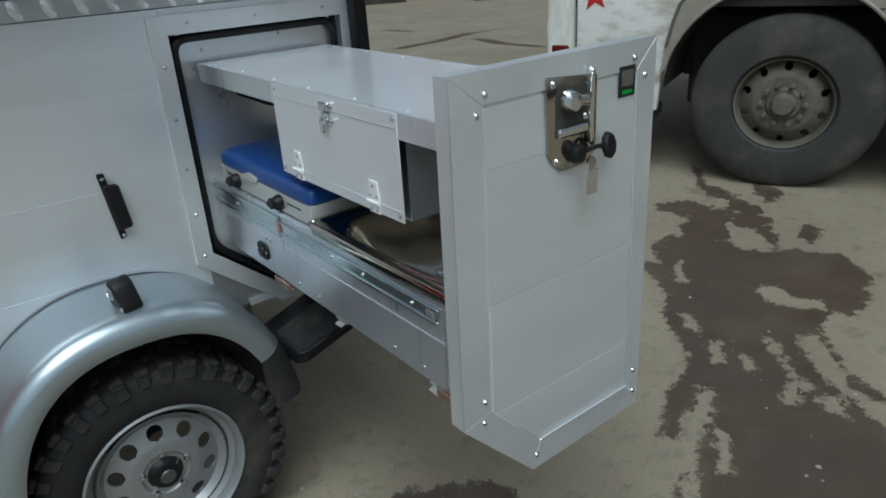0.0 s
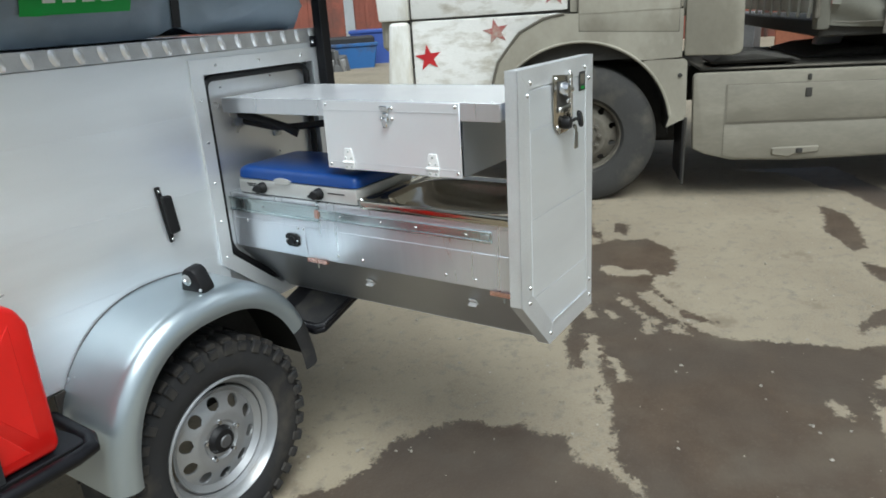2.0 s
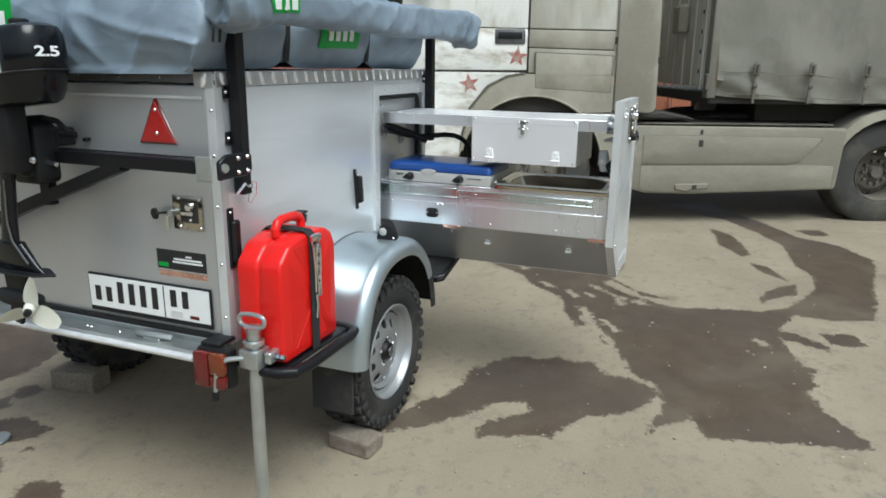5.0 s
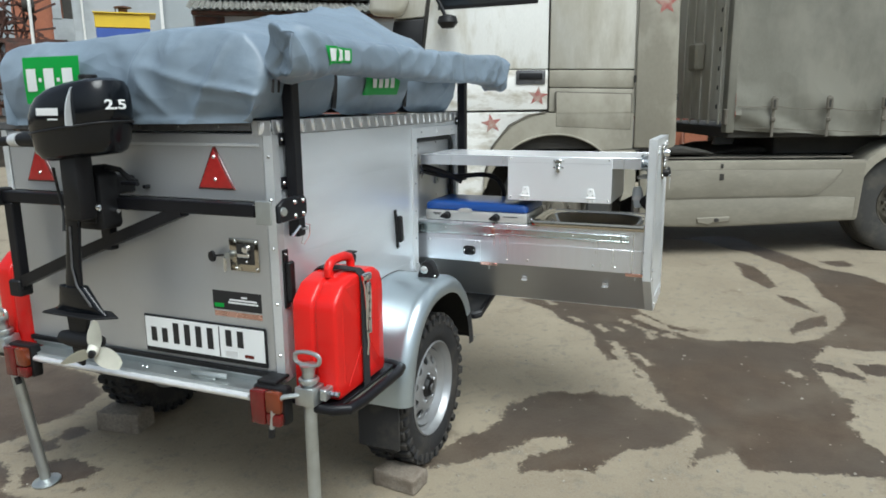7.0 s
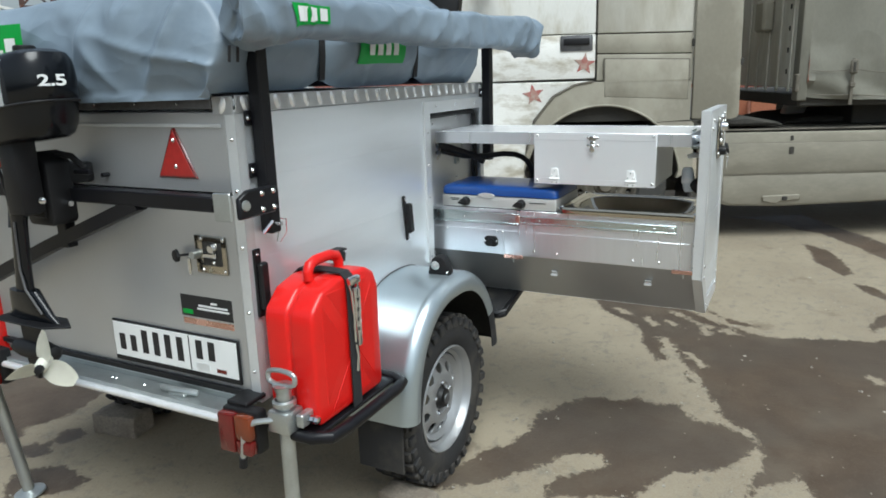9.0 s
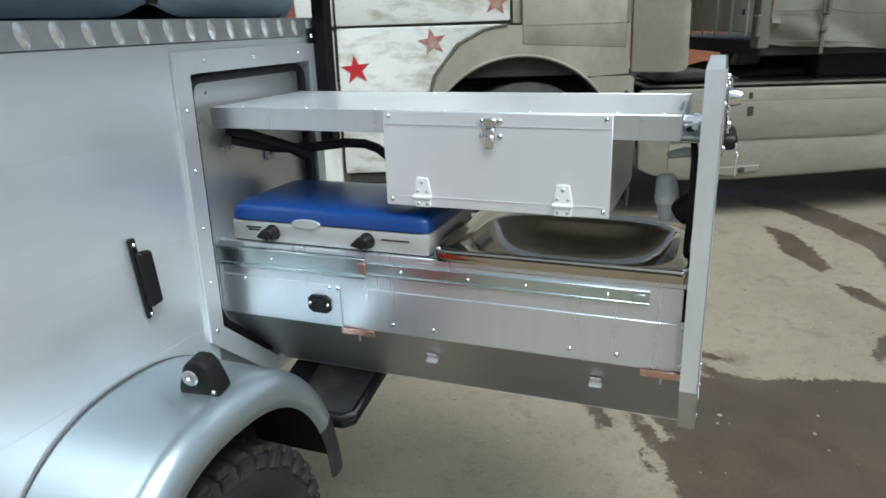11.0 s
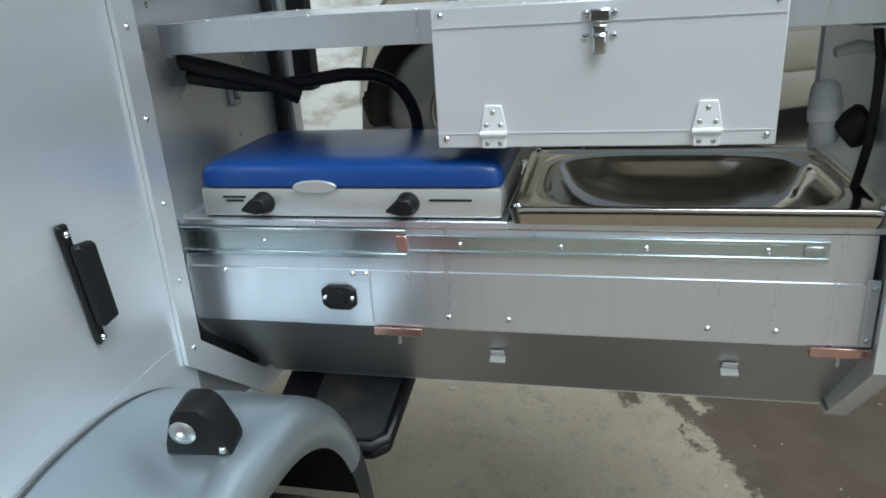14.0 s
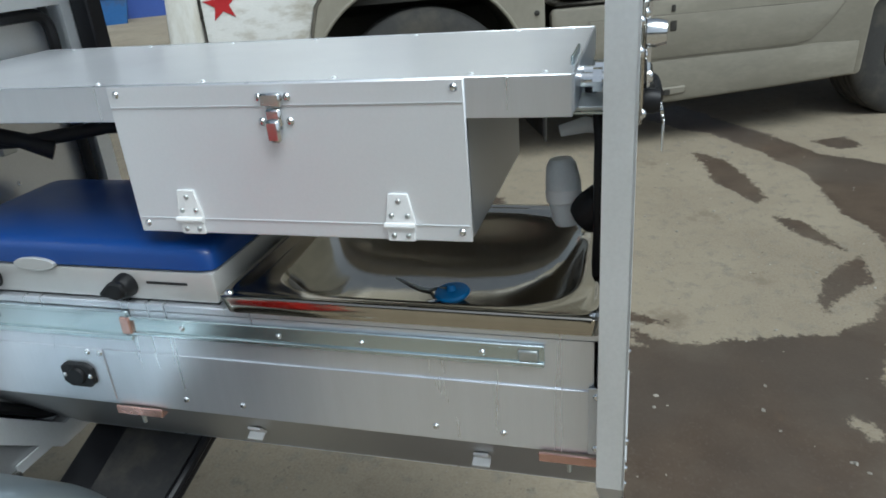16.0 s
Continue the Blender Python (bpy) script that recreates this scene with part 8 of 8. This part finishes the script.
put("crane_cab", box(2.2, 4.2, 0.4, 2.2, 3.4, 5.0, 0.05), RUSTY)
rr = random.Random(11)
for k in range(60):
    x, z = 1.4 + 2.6 * rr.random(), 2.4 + 6.5 * rr.random()
    put("steel_bar", sweep([(x, 0.5 + rr.random(), z), (x + rr.uniform(-1.6, 1.6), 0.5 + rr.random(), z + rr.uniform(-1.0, 1.4))], 0, flat=(0.10, 0.12)), RUSTY)
for k in range(46):                     # cross-braced machinery frame beside the tower
    i, j = k % 5, k // 5
    x, z = 1.7 + 0.46 * i, 2.2 + 0.72 * j
    put("frame_brace", sweep([(x, 1.6, z), (x + (0.46 if (i + j) % 2 else -0.46), 1.6, z + 0.72)], 0, flat=(0.07, 0.07)), RUSTY)
for i in range(6):
    put("frame_upright", box(1.5 + 0.46 * i - 0.05, 1.5 + 0.46 * i + 0.05, 1.62, 1.74, 0, 9.0 - 0.5 * (i % 3)), RUSTY)
for j in range(10):
    put("frame_rail", box(1.4, 4.0, 1.66, 1.76, 2.1 + 0.72 * j, 2.2 + 0.72 * j), RUSTY)
put("machine_block", box(1.7, 2.7, 0.9, 1.9, 2.6, 3.7, 0.06), RUSTY)
put("machine_block", box(2.2, 3.3, 1.0, 2.0, 4.4, 5.3, 0.06), RUSTY)
put("machine_block", box(1.6, 2.4, 1.0, 2.0, 6.0, 6.8, 0.06), RUSTY)
put("winch_drum", lathe([(0, -0.3), (0.4, -0.3), (0.4, 0.3), (0, 0.3)], 14, to_axis((3.6, 0.6, 7.1), (1, 0, 0))), TRUCK_DARK)
put("gantry", box(1.5, 5.4, 0.6, 0.9, 5.0, 5.25), RUSTY)
put("gantry", box(1.5, 5.4, 0.6, 0.9, 2.4, 2.7), RUSTY)

single("flag_mast", rod((22.6, 29.8, GB), (22.7, 29.75, 9.5), 0.07, 10), MULLION, "slender white mast standing behind the yard", "mast")

_, L, put = house("orange_block", "orange brick block with a pale window bay", "building", (33.0, 44.6), (36.0, 42.1))
put("block_wall", box(0, L, 0.3, 6, 0, 12), ORANGE)
put("window_bay", box(L - 1.5, L - 0.1, 0.0, 0.3, 5.9, 7.4, 0.03), PALE)
put("bay_window", box(L - 1.45, L - 0.9, -0.05, 0.02, 7.4, 9.6), PALE)
put("bay_window", box(L - 0.8, L - 0.2, 0.1, 0.25, 7.4, 9.6), TRUCK_DARK)

_, L, put = house("pale_warehouse", "pale grey clad warehouse block with darker gable", "building", (27.3, 32.4), (30.6, 29.25))
put("front_wall", box(0, L, 0, 5, 0, 12, 0.05), PALE)
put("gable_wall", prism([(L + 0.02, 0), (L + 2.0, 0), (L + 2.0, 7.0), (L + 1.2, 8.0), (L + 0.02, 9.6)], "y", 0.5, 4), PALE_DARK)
put("corner_trim", box(L - 0.12, L + 0.05, -0.06, 0.0, 0, 12), MULLION)
put("down_pipe", rod((0.5, -0.1, 0), (0.5, -0.1, 12), 0.06, 8), MULLION)

_, L, put = house("kiosk", "yellow and blue painted kiosk with a roof vent", "kiosk", (17.95, 20.55), (19.25, 19.25))
put("kiosk_lower", box(0, L, 0, 1.6, -0.05, 4.24, 0.02), BOOTHBLUE)
put("kiosk_band", box(-0.02, L + 0.02, -0.02, 1.62, 4.25, 4.74, 0.02), YELLOW)
put("kiosk_roof", box(-0.06, L + 0.25, -0.1, 1.7, 4.75, 4.80, 0.01), YELLOW)
put("vent_pipe", rod((0.95, 0.7, 4.78), (0.95, 0.7, 5.0), 0.16, 12), RUSTY)
put("vent_cap", lathe([(0, 0.16), (0.30, 0.10), (0.32, 0.06), (0, 0.06)], 16, Matrix.Translation((0.95, 0.7, 4.97))), RUSTY)
put("vent_stay", rod((0.70, 0.7, 4.78), (0.70, 0.7, 5.06), 0.02, 6), RUSTY)


def corrugated(x0, x1, y0, z0, y1, z1, pitch, depth):
    bm = bmesh.new()
    n = int((x1 - x0) / pitch * 6)
    rows = []
    for i in range(n + 1):
        x = x0 + (x1 - x0) * i / n
        w = depth * math.sin(2 * math.pi * (x - x0) / pitch)
        rows.append((bm.verts.new((x, y0, z0 + w)), bm.verts.new((x, y1, z1 + w))))
    for a, b in zip(rows, rows[1:]):
        bm.faces.new((a[0], b[0], b[1], a[1]))
    bmesh.ops.solidify(bm, geom=bm.faces[:], thickness=0.02)
    return bm


_, L, put = house("workshop_shed", "long workshop shed with a corrugated overhanging roof", "shed", (24.1, 21.55), (29.6, 13.8))
put("shed_wall", box(0, L, 0.9, 6, -0.05, 5.8), PALE)
put("shed_doorway", box(0.1, 1.4, 0.84, 0.9, 0, 5.4), RUSTY)
put("shed_post", box(L * 0.42, L * 0.42 + 0.14, 0.75, 0.9, 0, 5.7), TRUCK_DARK)
put("shed_eave", box(0, L, 0.3, 0.9, 5.45, 5.6), RUSTY)
put("shed_roof", corrugated(-0.2, L + 0.3, -0.2, 5.65, 5.0, 7.1, 0.26, 0.05), ROOFING)
put("shed_upper", box(0.6, L, 1.6, 6, 6.4, 8.1), PALE)

# red containers, scrap row and blue skip along the yard edge
_, L, put = house("red_container", "rust-red corrugated steel container", "container", (12.6, 17.0), (17.2, 13.2))
put("container_side", box(0, L, 0.04, 2.4, 0, 2.6, 0.02), REDWALL)
for k in range(int(L / 0.3)):
    put("container_rib", box(0.3 * k + 0.05, 0.3 * k + 0.18, 0.0, 0.04, 0.15, 2.5, 0.01), REDWALL)
_, L, put = house("red_container", "rust-red corrugated steel container", "container", (17.4, 13.0), (22.4, 6.0))
put("container_side", box(0, L, 0.04, 2.4, 0, 2.6, 0.02), REDWALL)
for k in range(int(L / 0.3)):
    put("container_rib", box(0.3 * k + 0.05, 0.3 * k + 0.18, 0.0, 0.04, 0.15, 2.5, 0.01), REDWALL)
_, L, put = house("far_fence", "long reddish brown fence behind the lorry", "fence", (22.6, 6.0), (23.5, -26.0), "structure")
put("fence_sheet", box(0, L, 0, 0.1, -0.05, 2.4), REDWALL)
for k in range(16):
    put("fence_post", box(L * k / 16, L * k / 16 + 0.1, -0.1, 0, -0.05, 2.5), RUSTY)
for k, (y, mat) in enumerate(((-1.0, 1), (-2.2, 0), (-3.4, 2), (-0.2, 3), (0.9, 0))):
    single("crate", box(14.2 + 0.2 * k, 14.9 + 0.2 * k, y, y + 0.7, GB, GB + 0.90 + 0.1 * (k % 3), 0.02), (ORANGE, SCRAP[mat], BINBLUE)[k % 3], "stacked crate of mixed scrap behind the lorry", "crate", "crates behind the lorry")


def scrap_item(x, y, k):
    r = random.Random(k)
    h = r.uniform(0.45, 0.95)
    heap = thing("scrap_part", (x, y, GB), "old vehicle parts standing in a row", "scrap", "row of scrap parts")
    for q in range(7):
        w, d, hh = r.uniform(0.06, 0.20), r.uniform(0.06, 0.2), r.uniform(0.15, h)
        o = box(-w, w, -d, d, 0, hh, 0.02)
        o.transform(Matrix.Translation((x + r.uniform(-0.1, 0.1), y + r.uniform(-0.1, 0.1), GB)) @ Matrix.Rotation(r.uniform(0, 3), 4, "Z") @ Matrix.Rotation(r.uniform(-0.3, 0.3), 4, "X"))
        part("casting", o, SCRAP[(k + q // 3) % 4], heap)


for k in range(13):
    f = k / 12
    scrap_item(12.1 + 1.45 * f, 11.95 - 1.45 * f + 0.15 * math.sin(k * 3.1), k)

_, L, put = house("blue_skip", "blue painted steel waste skip", "skip", (13.75, 10.95), (14.6, 10.0))
put("skip_body", prism([(0.12, 0.0), (L - 0.12, 0.0), (L, 0.62), (0, 0.62)], "y", 0, 1.1, 0.02), BINBLUE)
put("skip_rim", box(-0.03, L + 0.03, -0.03, 1.13, 0.62, 0.70, 0.01), BINBLUE)
put("skip_load", box(0.05, L - 0.05, 0.05, 1.0, 0.66, 0.86, 0.04), SCRAP[2])
_, L, put = house("blue_skip", "blue painted steel waste skip", "skip", (15.2, 11.4), (16.4, 9.8))
put("skip_body", prism([(0.12, 0.0), (L - 0.12, 0.0), (L, 0.9), (0, 0.9)], "y", 0, 1.1, 0.02), BOOTHBLUE)
put("skip_rim", box(-0.03, L + 0.03, -0.03, 1.13, 0.9, 0.98, 0.01), BOOTHBLUE)

# plain walls added unseen behind the camera, placed and sized to shape reflections
tagged(part("wall_south", box(-14, 30, -27.3, -27, -0.2, 2.3), CONCRETE), "plain concrete yard wall", "wall", "", "structure")
tagged(part("wall_west", box(-14.3, -14, -27, 40, -0.2, 2.3), CONCRETE), "plain concrete yard wall", "wall", "", "structure")


# ---------------------------------------------------------------- loose grit on the yard
def grit():
    r = random.Random(11)
    bm = bmesh.new()
    for k in range(700):
        x, y = r.uniform(-1.5, 5.0), r.uniform(-2.2, 1.6)
        if -0.1 < x < 1.6 and y > -0.1:
            continue
        s = 0.0025 + 0.0055 * r.random() ** 3
        t = level(x, y) + 0.002
        o = bmesh.ops.create_icosphere(bm, subdivisions=1, radius=s, matrix=Matrix.Translation((x, y, t)) @ Matrix.Rotation(r.uniform(0, 6), 4, "Z") @ Matrix.Diagonal((1.3, 1, 0.6, 1)))
        for v in o["verts"]:
            v.co += Vector((r.uniform(-1, 1), r.uniform(-1, 1), r.uniform(-0.5, 0.5))) * s * 0.3
    return bm


GRIT = material("pale_grit", (0.36, 0.335, 0.285), 0.85, 0, 0.3, 3, 0.2, 200, 0.1)
single("grit", grit(), GRIT, "small pale stones scattered on the yard", "stones", "", "stuff")
